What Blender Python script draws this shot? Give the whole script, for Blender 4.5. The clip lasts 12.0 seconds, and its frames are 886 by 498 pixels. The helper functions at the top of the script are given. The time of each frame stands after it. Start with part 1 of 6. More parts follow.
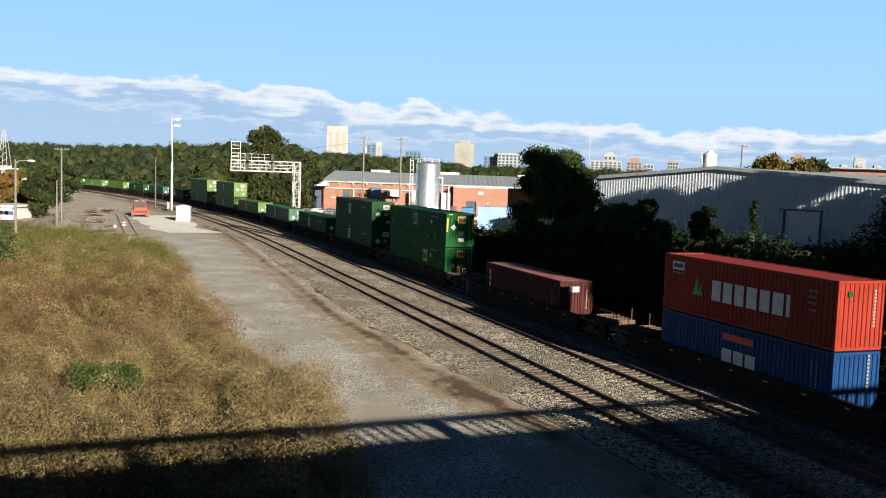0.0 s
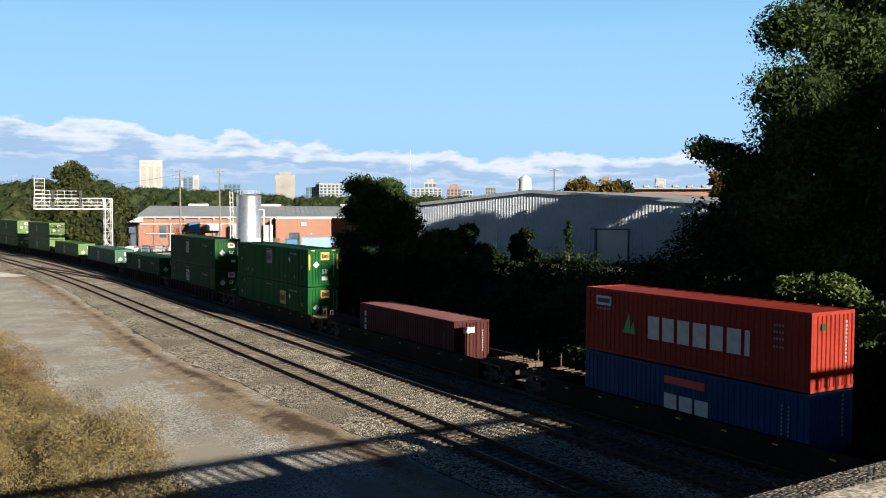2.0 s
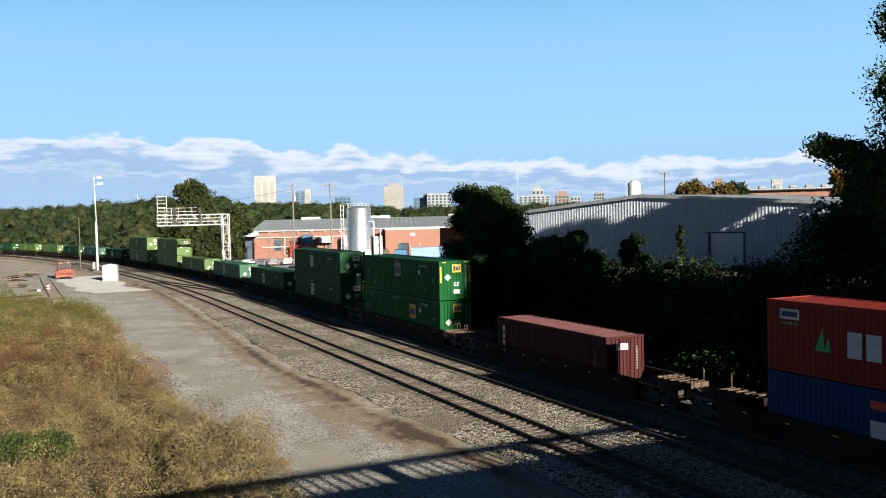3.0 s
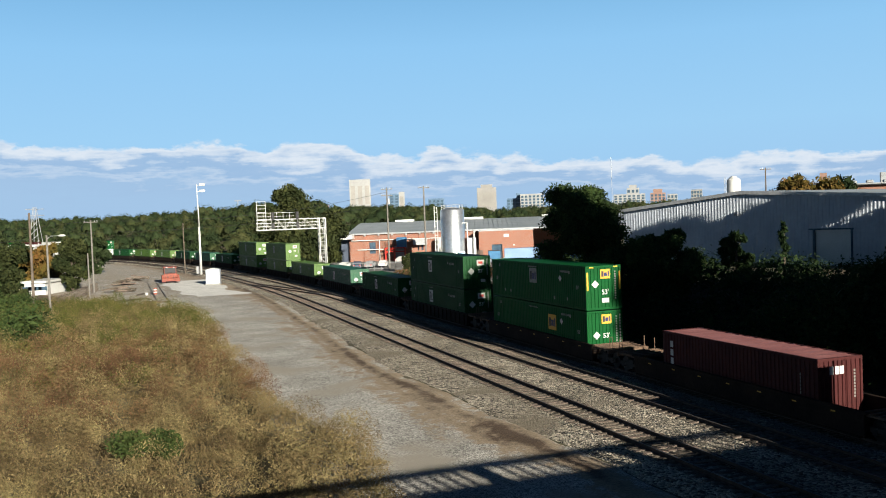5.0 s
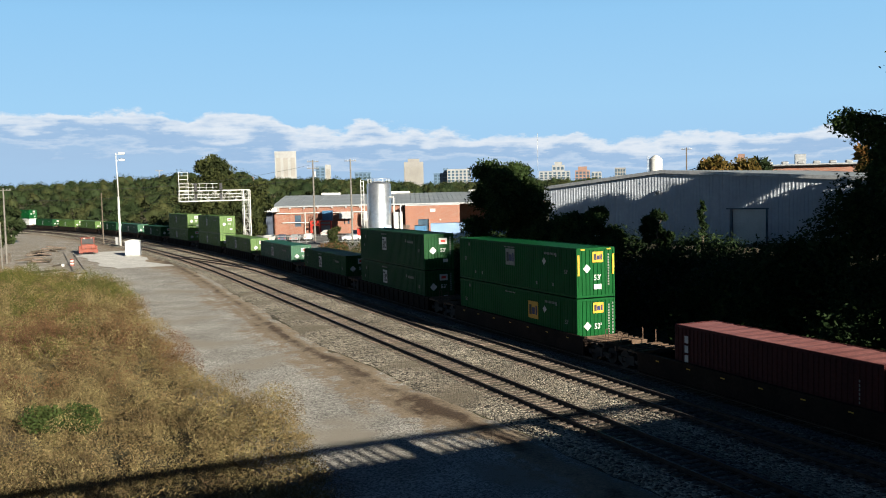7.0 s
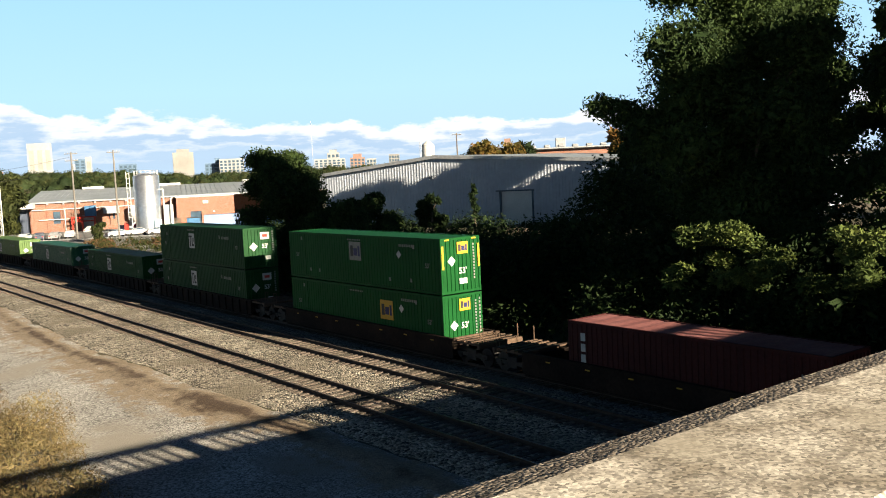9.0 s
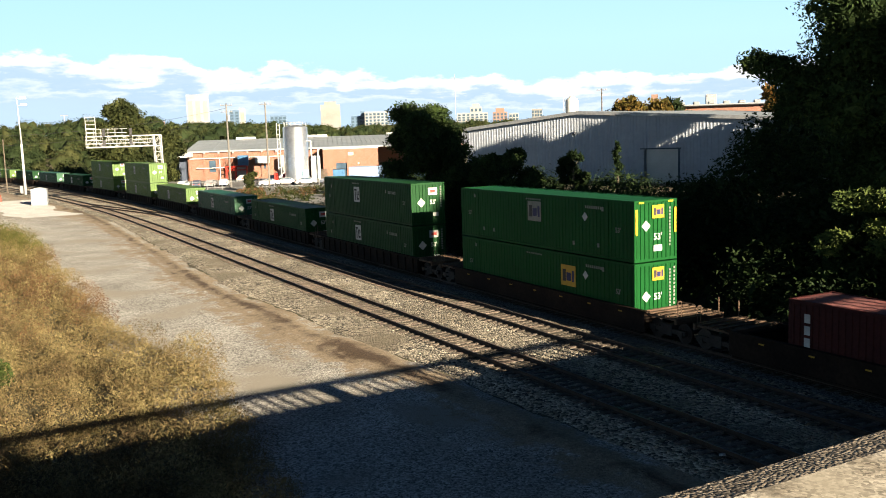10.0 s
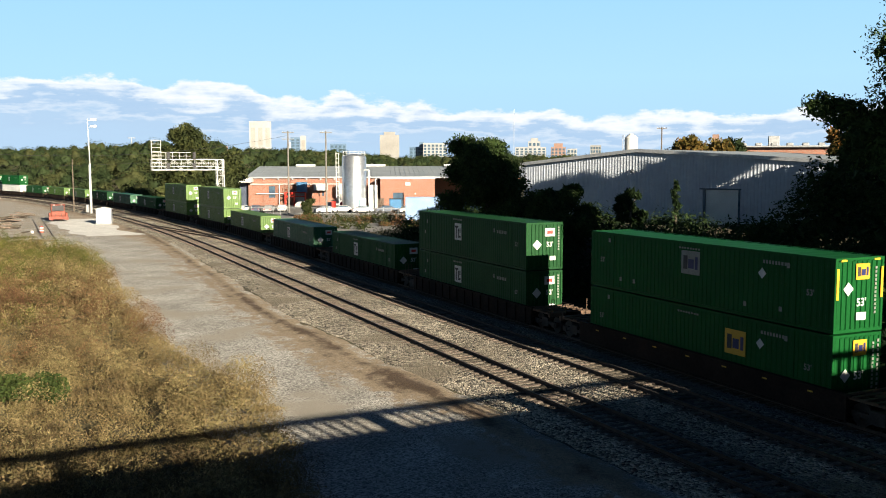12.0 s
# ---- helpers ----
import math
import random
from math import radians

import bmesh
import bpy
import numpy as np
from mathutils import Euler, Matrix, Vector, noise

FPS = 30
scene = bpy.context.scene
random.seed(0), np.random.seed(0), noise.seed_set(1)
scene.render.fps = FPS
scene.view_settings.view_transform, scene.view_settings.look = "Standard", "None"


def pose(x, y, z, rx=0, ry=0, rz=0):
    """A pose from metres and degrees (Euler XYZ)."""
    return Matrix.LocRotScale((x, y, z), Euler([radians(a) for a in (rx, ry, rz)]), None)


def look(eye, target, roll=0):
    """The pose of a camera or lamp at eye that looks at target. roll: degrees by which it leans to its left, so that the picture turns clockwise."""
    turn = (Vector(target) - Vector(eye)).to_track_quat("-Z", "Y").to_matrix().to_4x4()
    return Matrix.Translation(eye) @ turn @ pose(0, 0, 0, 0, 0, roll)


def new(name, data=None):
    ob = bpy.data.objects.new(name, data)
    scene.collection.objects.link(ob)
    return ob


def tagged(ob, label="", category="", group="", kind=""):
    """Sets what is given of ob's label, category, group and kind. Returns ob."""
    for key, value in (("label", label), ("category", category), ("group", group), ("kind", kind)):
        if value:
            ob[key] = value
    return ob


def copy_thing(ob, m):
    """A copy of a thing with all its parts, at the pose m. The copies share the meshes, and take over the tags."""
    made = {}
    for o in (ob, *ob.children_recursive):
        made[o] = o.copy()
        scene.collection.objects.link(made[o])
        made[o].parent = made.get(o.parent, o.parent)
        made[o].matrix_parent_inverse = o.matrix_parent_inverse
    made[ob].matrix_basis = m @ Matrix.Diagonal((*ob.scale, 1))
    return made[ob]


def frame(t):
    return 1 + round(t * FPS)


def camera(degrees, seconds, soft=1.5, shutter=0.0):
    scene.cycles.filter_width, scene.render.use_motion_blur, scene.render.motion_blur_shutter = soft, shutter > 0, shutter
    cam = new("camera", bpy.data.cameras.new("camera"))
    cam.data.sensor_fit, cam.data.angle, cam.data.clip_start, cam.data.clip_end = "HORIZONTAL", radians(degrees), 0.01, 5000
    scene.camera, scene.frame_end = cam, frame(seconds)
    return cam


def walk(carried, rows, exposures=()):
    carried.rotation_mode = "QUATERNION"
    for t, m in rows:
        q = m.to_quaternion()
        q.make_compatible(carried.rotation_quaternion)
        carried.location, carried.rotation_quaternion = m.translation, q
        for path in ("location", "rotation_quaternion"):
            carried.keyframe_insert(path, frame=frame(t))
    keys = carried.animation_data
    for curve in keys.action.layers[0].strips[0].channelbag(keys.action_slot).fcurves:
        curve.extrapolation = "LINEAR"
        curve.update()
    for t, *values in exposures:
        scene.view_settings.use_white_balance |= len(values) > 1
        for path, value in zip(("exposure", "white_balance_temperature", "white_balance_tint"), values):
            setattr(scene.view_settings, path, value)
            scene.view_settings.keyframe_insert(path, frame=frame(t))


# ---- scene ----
cam = camera(51.54, 12.0, soft=1.0)
EXPOSURES = [(0, 1.80, 6200, 10), (3.7, 1.74, 5950, 9), (5.5, 1.58, 5950, 8), (7.7, 1.75, 6200, 9), (9.3, 2.19, 6850, 10), (10.5, 2.29, 6900, 10), (11.2, 2.07, 6650, 9), (12, 1.97, 6450, 9)]
PATH = [
    (0, pose(0, 0, 9.795, 85.19, -1.98, 0.56)),
    (0.5, pose(0, 0, 9.790, 86.62, -0.93, -3.13)),
    (1, pose(0, 0, 9.785, 85.56, -0.76, -4.64)),
    (1.5, pose(0, 0, 9.757, 86.09, -0.76, -7.71)),
    (2, pose(0, 0, 9.744, 87.22, -0.18, -10.46)),
    (2.5, pose(0, 0, 9.740, 87.38, 0.59, -8.24)),
    (3, pose(0, 0, 9.750, 87.81, 1.29, -3.76)),
    (3.5, pose(0, 0, 9.760, 87.61, 1.80, -1.26)),
    (3.7, pose(0, 0, 9.760, 87.93, 1.78, 0.08)),
    (5.3, pose(0, 0, 9.760, 88.09, 2.21, 2.07)),
    (5.5, pose(0, 0, 9.760, 88.11, 2.15, 1.70)),
    (6, pose(0, 0, 9.760, 87.51, 1.49, 0.47)),
    (6.5, pose(0, 0, 9.770, 87.28, 0.93, -0.71)),
    (7, pose(0, 0, 9.775, 86.32, 1.28, -2.51)),
    (7.5, pose(0, 0, 9.742, 85.16, 3.25, -7.38)),
    (7.7, pose(0, 0, 9.742, 85.49, 5.23, -9.10)),
    (9.3, pose(0, 0, 9.724, 84.75, 2.15, -16.95)),
    (9.5, pose(0, 0, 9.737, 83.85, 1.79, -15.73)),
    (10, pose(0, 0, 9.790, 82.63, 1.83, -7.60)),
    (10.5, pose(0, 0, 9.801, 81.71, 2.59, -4.51)),
    (11, pose(0, 0, 9.835, 83.13, 1.36, -2.78)),
    (11.5, pose(0, 0, 9.825, 84.43, 0.52, -2.73)),
    (12, pose(0, 0, 9.815, 84.69, 0.04, -4.03)),
]
walk(cam, PATH, exposures=EXPOSURES)

# ---- world, sun ----
SUN_AZ, SUN_EL = radians(151.0), radians(15.8)
world = bpy.data.worlds.new("sky")
scene.world = world
world.use_nodes = True
wn = world.node_tree
sky = wn.nodes.new("ShaderNodeTexSky")
sky.sky_type, sky.sun_disc = "NISHITA", False
sky.sun_elevation, sky.sun_rotation = SUN_EL, SUN_AZ
sky.air_density, sky.dust_density, sky.ozone_density = 1.0, 0.0, 8.0
wn.links.new(sky.outputs[0], wn.nodes["Background"].inputs[0])
wn.nodes["Background"].inputs[1].default_value = 0.0080
sun_data = bpy.data.lights.new("sun", "SUN")
sun_data.energy, sun_data.angle, sun_data.color = 5.0, radians(0.5), (1.0, 0.88, 0.69)
sun = new("sun", sun_data)
SUN_DIR = Vector((math.sin(SUN_AZ) * math.cos(SUN_EL), math.cos(SUN_AZ) * math.cos(SUN_EL), math.sin(SUN_EL)))
sun.matrix_world = look(SUN_DIR * 300, (0, 0, 0))

# ---- helpers of this scene ----
EYE = 9.75
GROUND = -0.35
YAW = radians(21.0)
N_A, N_B, N_C = 20.7, 25.5, 29.2


def table():
    """The line of the train's track: place and heading at every metre."""
    rows, x, y, yaw = [], 0.0, 0.0, YAW
    x, y = N_C * math.cos(YAW) + 140 * math.sin(YAW), N_C * math.sin(YAW) - 140 * math.cos(YAW)
    for s in range(-140, 760):
        rows.append((x, y, yaw))
        x, y = x - math.sin(yaw), y + math.cos(yaw)
        yaw += 0 if s < 105 else 1 / 900 if s < 270 else 1 / 430
    return rows


TABLE = table()


def on_line(s, n=N_C):
    """Place and heading at s metres along the line and n metres across."""
    i = max(0, min(len(TABLE) - 2, int(math.floor(s + 140))))
    k = s + 140 - i
    a, b = TABLE[i], TABLE[i + 1]
    x, y, yaw = (a[j] + (b[j] - a[j]) * k for j in range(3))
    return x + (n - N_C) * math.cos(yaw), y + (n - N_C) * math.sin(yaw), yaw


def W(s, n, z=0.0):
    x, y, _ = on_line(s, n)
    return Vector((x, y, z))


def polar(az, d, el=None, z=0.0):
    """A place by azimuth (degrees, clockwise from +y) and ground distance, at a height or an elevation from the eye."""
    a = radians(az)
    return Vector((d * math.sin(a), d * math.cos(a), z if el is None else EYE + d * math.tan(radians(el))))


# ---- materials ----
def mat(name, c1, c2, scale=3.0, rough=0.8, metal=0.0, bump=0.0, fine=40.0, fine_amt=0.25, island=0.0, rand=0.0, third=None, spec=0.3):
    m = bpy.data.materials.new(name)
    m.use_nodes = True
    t = m.node_tree
    b = t.nodes["Principled BSDF"]
    b.inputs["Roughness"].default_value, b.inputs["Metallic"].default_value = rough, metal
    b.inputs["Specular IOR Level"].default_value = spec
    co = t.nodes.new("ShaderNodeTexCoord")
    n1 = t.nodes.new("ShaderNodeTexNoise")
    n1.inputs["Scale"].default_value, n1.inputs["Detail"].default_value = scale, 5
    t.links.new(co.outputs["Object"], n1.inputs["Vector"])
    r = t.nodes.new("ShaderNodeValToRGB")
    r.color_ramp.elements[0].position, r.color_ramp.elements[1].position = 0.35, 0.65
    r.color_ramp.elements[0].color, r.color_ramp.elements[1].color = (*c1, 1), (*c2, 1)
    if third:
        e = r.color_ramp.elements.new(0.5)
        e.color = (*third, 1)
    t.links.new(n1.outputs["Fac"], r.inputs["Fac"])
    n2 = t.nodes.new("ShaderNodeTexNoise")
    n2.inputs["Scale"].default_value, n2.inputs["Detail"].default_value = fine, 3
    t.links.new(co.outputs["Object"], n2.inputs["Vector"])
    mr = t.nodes.new("ShaderNodeMapRange")
    mr.inputs["From Min"].default_value, mr.inputs["From Max"].default_value = 0.3, 0.7
    mr.inputs["To Min"].default_value, mr.inputs["To Max"].default_value = 1 - fine_amt, 1 + fine_amt
    t.links.new(n2.outputs["Fac"], mr.inputs["Value"])
    mul = t.nodes.new("ShaderNodeMix")
    mul.data_type, mul.blend_type = "RGBA", "MULTIPLY"
    mul.inputs["Factor"].default_value = 1
    t.links.new(r.outputs["Color"], mul.inputs["A"])
    t.links.new(mr.outputs["Result"], mul.inputs["B"])
    out = mul.outputs["Result"]
    if island or rand:
        src = t.nodes.new("ShaderNodeNewGeometry").outputs["Random Per Island"] if island else t.nodes.new("ShaderNodeObjectInfo").outputs["Random"]
        v = island or rand
        hs = t.nodes.new("ShaderNodeHueSaturation")
        mv = t.nodes.new("ShaderNodeMapRange")
        mv.inputs["To Min"].default_value, mv.inputs["To Max"].default_value = 1 - v, 1 + v
        mh = t.nodes.new("ShaderNodeMapRange")
        mh.inputs["To Min"].default_value, mh.inputs["To Max"].default_value = 0.5 + v * 0.04, 0.5 - v * 0.04
        t.links.new(src, mv.inputs["Value"])
        t.links.new(src, mh.inputs["Value"])
        t.links.new(mv.outputs["Result"], hs.inputs["Value"])
        t.links.new(mh.outputs["Result"], hs.inputs["Hue"])
        t.links.new(out, hs.inputs["Color"])
        out = hs.outputs["Color"]
    t.links.new(out, b.inputs["Base Color"])
    if bump:
        bp = t.nodes.new("ShaderNodeBump")
        bp.inputs["Strength"].default_value, bp.inputs["Distance"].default_value = bump, 0.03
        t.links.new(n2.outputs["Fac"], bp.inputs["Height"])
        t.links.new(bp.outputs["Normal"], b.inputs["Normal"])
    return m


def stones(name, c1, c2, size, dirt, relief=0.6, tone_range=0.95, blotch=0.25, stain=0.18):
    """Loose stone: cells with their own tone, and relief between them; dirt shows in large patches."""
    m = mat(name, c1, c2, blotch, 0.9, fine=1.2 / size, fine_amt=0.2)
    t = m.node_tree
    b = t.nodes["Principled BSDF"]
    co = t.nodes.new("ShaderNodeTexCoord")
    v = t.nodes.new("ShaderNodeTexVoronoi")
    v.inputs["Scale"].default_value = 1 / size
    t.links.new(co.outputs["Object"], v.inputs["Vector"])
    tone = t.nodes.new("ShaderNodeSeparateColor")
    t.links.new(v.outputs["Color"], tone.inputs["Color"])
    mr = t.nodes.new("ShaderNodeMapRange")
    mr.inputs["To Min"].default_value, mr.inputs["To Max"].default_value = 1 - tone_range, 1 + tone_range
    t.links.new(tone.outputs[0], mr.inputs["Value"])
    mul = t.nodes.new("ShaderNodeMix")
    mul.data_type, mul.blend_type = "RGBA", "MULTIPLY"
    mul.inputs["Factor"].default_value = 1
    t.links.new(b.inputs["Base Color"].links[0].from_socket, mul.inputs["A"])
    t.links.new(mr.outputs["Result"], mul.inputs["B"])
    n = t.nodes.new("ShaderNodeTexNoise")
    n.inputs["Scale"].default_value, n.inputs["Detail"].default_value = stain, 6
    t.links.new(co.outputs["Object"], n.inputs["Vector"])
    rp = t.nodes.new("ShaderNodeValToRGB")
    rp.color_ramp.elements[0].position, rp.color_ramp.elements[1].position = 0.52, 0.66
    t.links.new(n.outputs["Fac"], rp.inputs["Fac"])
    mx = t.nodes.new("ShaderNodeMix")
    mx.data_type = "RGBA"
    t.links.new(rp.outputs["Color"], mx.inputs["Factor"])
    t.links.new(mul.outputs["Result"], mx.inputs["A"])
    mx.inputs["B"].default_value = (*dirt, 1)
    t.links.new(mx.outputs["Result"], b.inputs["Base Color"])
    bp = t.nodes.new("ShaderNodeBump")
    bp.inputs["Strength"].default_value, bp.inputs["Distance"].default_value = 1.0, size * relief
    bp.invert = True
    t.links.new(v.outputs["Distance"], bp.inputs["Height"])
    t.links.new(bp.outputs["Normal"], b.inputs["Normal"])
    return m


def leaf_mat(name, c1, c2, scale, third=None, island=0.45, trans=0.25):
    m = mat(name, c1, c2, scale, 0.75, fine=2.0, fine_amt=0.15, island=island, third=third, spec=0.12)
    t = m.node_tree
    b = t.nodes["Principled BSDF"]
    tr = t.nodes.new("ShaderNodeBsdfTranslucent")
    t.links.new(b.inputs["Base Color"].links[0].from_socket, tr.inputs["Color"])
    mx = t.nodes.new("ShaderNodeMixShader")
    mx.inputs[0].default_value = trans
    t.links.new(b.outputs[0], mx.inputs[1])
    t.links.new(tr.outputs[0], mx.inputs[2])
    t.links.new(mx.outputs[0], t.nodes["Material Output"].inputs["Surface"])
    return m


M_BALLAST = stones("ballast", (0.170, 0.147, 0.111), (0.285, 0.252, 0.198), 0.115, (0.165, 0.138, 0.100), 1.5, 0.98)
M_BALLAST_DARK = stones("dark_ballast", (0.088, 0.083, 0.076), (0.135, 0.127, 0.116), 0.07, (0.10, 0.085, 0.07))
M_LOT = stones("packed_gravel", (0.218, 0.208, 0.187), (0.318, 0.304, 0.277), 0.065, (0.245, 0.222, 0.185), 0.3, 0.7)
M_PAD = mat("pale_gravel", (0.429, 0.42, 0.403), (0.532, 0.524, 0.498), 0.5, 0.95, bump=0.5, fine=12)
M_EARTH = mat("earth", (0.040, 0.031, 0.018), (0.078, 0.060, 0.034), 0.06, 0.95, bump=0.4, fine=3, third=(0.058, 0.052, 0.024))
M_TIE = mat("tie_wood", (0.050, 0.039, 0.030), (0.112, 0.088, 0.067), 6, 0.9, bump=0.5, fine=30, rand=0.4)
M_RAIL = mat("rusty_rail", (0.028, 0.019, 0.015), (0.055, 0.035, 0.026), 4, 0.75, 0.2, fine=30)
M_RAIL_TOP = mat("worn_rail_top", (0.075, 0.066, 0.060), (0.125, 0.112, 0.102), 4, 0.5, 0.5, fine=30)
M_CONCRETE = stones("exposed_aggregate", (0.20, 0.172, 0.132), (0.44, 0.40, 0.335), 0.0038, (0.28, 0.245, 0.185), 0.025, 0.55, 16.0, 4.0)
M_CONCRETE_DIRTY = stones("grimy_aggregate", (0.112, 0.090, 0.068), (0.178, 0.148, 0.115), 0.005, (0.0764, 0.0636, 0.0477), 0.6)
M_DECK = mat("bridge_concrete", (0.178, 0.172, 0.159), (0.242, 0.236, 0.217), 0.8, 0.9, bump=0.3, fine=20)
M_GREEN = mat("container_green", (0.0008, 0.041, 0.0068), (0.0012, 0.050, 0.009), 0.5, 0.6, fine=9, fine_amt=0.12, spec=0.1)
M_GREEN_DARK = mat("faded_green", (0.00344, 0.0324, 0.00737), (0.00638, 0.0417, 0.0108), 0.5, 0.6, fine=9, fine_amt=0.15, rand=0.15, spec=0.12)
M_GREEN_TEAL = mat("teal_green", (0.00405, 0.0506, 0.0202), (0.00708, 0.0632, 0.0263), 0.5, 0.5, fine=9, fine_amt=0.15)
M_GREEN_LIME = mat("lime_green", (0.038, 0.084, 0.007), (0.053, 0.104, 0.0105), 0.5, 0.5, fine=9, fine_amt=0.15, rand=0.1)
M_ORANGE = mat("container_orange", (0.140, 0.0135, 0.0075), (0.170, 0.0185, 0.0100), 0.6, 0.6, fine=8, fine_amt=0.14, spec=0.12)
M_PINK = mat("roof_pink", (0.174, 0.0636, 0.0586), (0.224, 0.0912, 0.084), 0.8, 0.65, fine=8, fine_amt=0.2)
M_MAROON = mat("container_maroon", (0.029, 0.0062, 0.0062), (0.041, 0.009, 0.0086), 0.6, 0.65, fine=8, fine_amt=0.2, spec=0.12)
M_BLUE = mat("container_blue", (0.0030, 0.0205, 0.074), (0.0048, 0.028, 0.097), 0.6, 0.5, fine=8, fine_amt=0.12, spec=0.12)
M_WHITE = mat("white_paint", (0.369, 0.369, 0.356), (0.433, 0.433, 0.42), 0.6, 0.5, fine=8, fine_amt=0.08)
M_DECAL = mat("decal_white", (0.301, 0.301, 0.289), (0.373, 0.373, 0.361), 2, 0.5, fine=20, fine_amt=0.05)
# duller than decal_white; used for stencil bars and most flank marks
M_STENCIL = mat("dull_stencil", (0.11, 0.115, 0.10), (0.16, 0.165, 0.15), 2, 0.6, fine=20, fine_amt=0.15)
M_YELLOW = mat("decal_yellow", (0.35, 0.191, 0.00764), (0.395, 0.229, 0.0127), 2, 0.5, fine=20, fine_amt=0.08)
M_BLACK = mat("decal_black", (0.012, 0.012, 0.014), (0.02, 0.02, 0.022), 2, 0.6, fine=20, fine_amt=0.1)
M_NAVY = mat("decal_navy", (0.00444, 0.00892, 0.0556), (0.00668, 0.0111, 0.0668), 2, 0.5, fine=20, fine_amt=0.05)
M_RED = mat("red_paint", (0.318, 0.0223, 0.0159), (0.382, 0.0318, 0.0191), 1, 0.45, fine=10, fine_amt=0.12)
M_CARBODY = mat("car_brown", (0.00969, 0.00658, 0.00526), (0.0197, 0.0127, 0.00918), 0.8, 0.85, fine=8, fine_amt=0.3, spec=0.08)
M_PLATFORM = mat("rusty_platform", (0.046, 0.028, 0.018), (0.085, 0.053, 0.033), 1.5, 0.85, fine=10, fine_amt=0.3)
M_TRUCK = mat("truck_steel", (0.025, 0.02, 0.018), (0.05, 0.04, 0.033), 2, 0.8, 0.3, fine=12)
M_SIDING = mat("metal_siding", (0.25, 0.272, 0.31), (0.30, 0.322, 0.36), 0.3, 0.5, 0.0, fine=2, fine_amt=0.06)
M_ROOF = mat("grey_roof", (0.170, 0.192, 0.210), (0.212, 0.234, 0.252), 0.25, 0.7, 0.0, fine=3, fine_amt=0.1)
M_TANK = mat("stainless", (0.46, 0.48, 0.50), (0.58, 0.60, 0.62), 1.2, 0.34, 0.9, fine=4, fine_amt=0.08)
M_GREY = mat("galvanised", (0.229, 0.236, 0.242), (0.318, 0.324, 0.331), 2, 0.5, 0.4, fine=10, fine_amt=0.12)
M_WOOD = mat("pole_wood", (0.062, 0.049, 0.038), (0.105, 0.084, 0.066), 1.2, 0.9, fine=15, fine_amt=0.25)
M_PALE_WOOD = mat("weathered_pole", (0.095, 0.088, 0.079), (0.138, 0.129, 0.117), 1.2, 0.85, fine=15, fine_amt=0.2)
M_BARK = mat("bark", (0.035, 0.0267, 0.0204), (0.07, 0.0541, 0.0395), 3, 0.95, bump=0.6, fine=12)
M_GLASS = mat("dark_glass", (0.03, 0.05, 0.075), (0.05, 0.08, 0.11), 0.5, 0.12, fine=2, fine_amt=0.1)
M_CITY_TAN = mat("pale_stone", (0.185, 0.188, 0.188), (0.22, 0.222, 0.22), 0.05, 0.85, fine=0.3, fine_amt=0.08)
M_CITY_GREY = mat("city_concrete", (0.152, 0.148, 0.141), (0.186, 0.181, 0.173), 0.05, 0.85, fine=0.3, fine_amt=0.08)
M_CITY_BLUE = mat("city_blue_glass", (0.0636, 0.101, 0.153), (0.0894, 0.133, 0.191), 0.05, 0.25, fine=0.3, fine_amt=0.1)
M_CITY_PINK = mat("city_pink_stone", (0.167, 0.103, 0.0803), (0.2, 0.131, 0.106), 0.05, 0.85, fine=0.3, fine_amt=0.08)
M_MACHINE = mat("machine_orange", (0.105, 0.022, 0.012), (0.165, 0.036, 0.017), 2.5, 0.6, fine=8, fine_amt=0.4)
M_PALEBLUE = mat("plant_blue", (0.0286, 0.0955, 0.191), (0.0382, 0.121, 0.229), 1, 0.5)
M_SLATE = mat("slate_blue", (0.0318, 0.0414, 0.0636), (0.0509, 0.0636, 0.0894), 1, 0.5)
M_RUBBER = mat("rubber", (0.015, 0.015, 0.015), (0.03, 0.03, 0.03), 3, 0.85)
M_ASPHALT = mat("asphalt_yard", (0.115, 0.112, 0.106), (0.18, 0.174, 0.164), 0.2, 0.9, fine=8)
L_NEAR = leaf_mat("tree_leaf", (0.0165, 0.031, 0.0098), (0.034, 0.056, 0.0150), 0.35)
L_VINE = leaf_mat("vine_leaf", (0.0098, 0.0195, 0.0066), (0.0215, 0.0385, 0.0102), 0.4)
L_FAR = leaf_mat("woods_leaf", (0.016, 0.027, 0.010), (0.042, 0.044, 0.0155), 0.07, third=(0.023, 0.034, 0.012), island=0.25)
L_MID = leaf_mat("sunlit_tree_leaf", (0.018, 0.025, 0.008), (0.042, 0.048, 0.015), 0.25, island=0.4)
L_AUTUMN = leaf_mat("autumn_leaf", (0.101, 0.0541, 0.0127), (0.0636, 0.07, 0.0159), 0.12, island=0.5)
L_WEED = leaf_mat("dry_weed", (0.066, 0.047, 0.023), (0.212, 0.174, 0.080), 0.6, third=(0.142, 0.108, 0.050), island=0.36)
L_RUST = leaf_mat("rusty_weed", (0.070, 0.036, 0.020), (0.150, 0.092, 0.044), 0.5, third=(0.105, 0.060, 0.030), island=0.27)
L_WEED_GREEN = leaf_mat("green_weed", (0.0431, 0.0545, 0.0114), (0.096, 0.0912, 0.0227), 0.2, island=0.3)
L_FERN = leaf_mat("fern_green", (0.024, 0.041, 0.011), (0.042, 0.058, 0.015), 0.6, island=0.3)
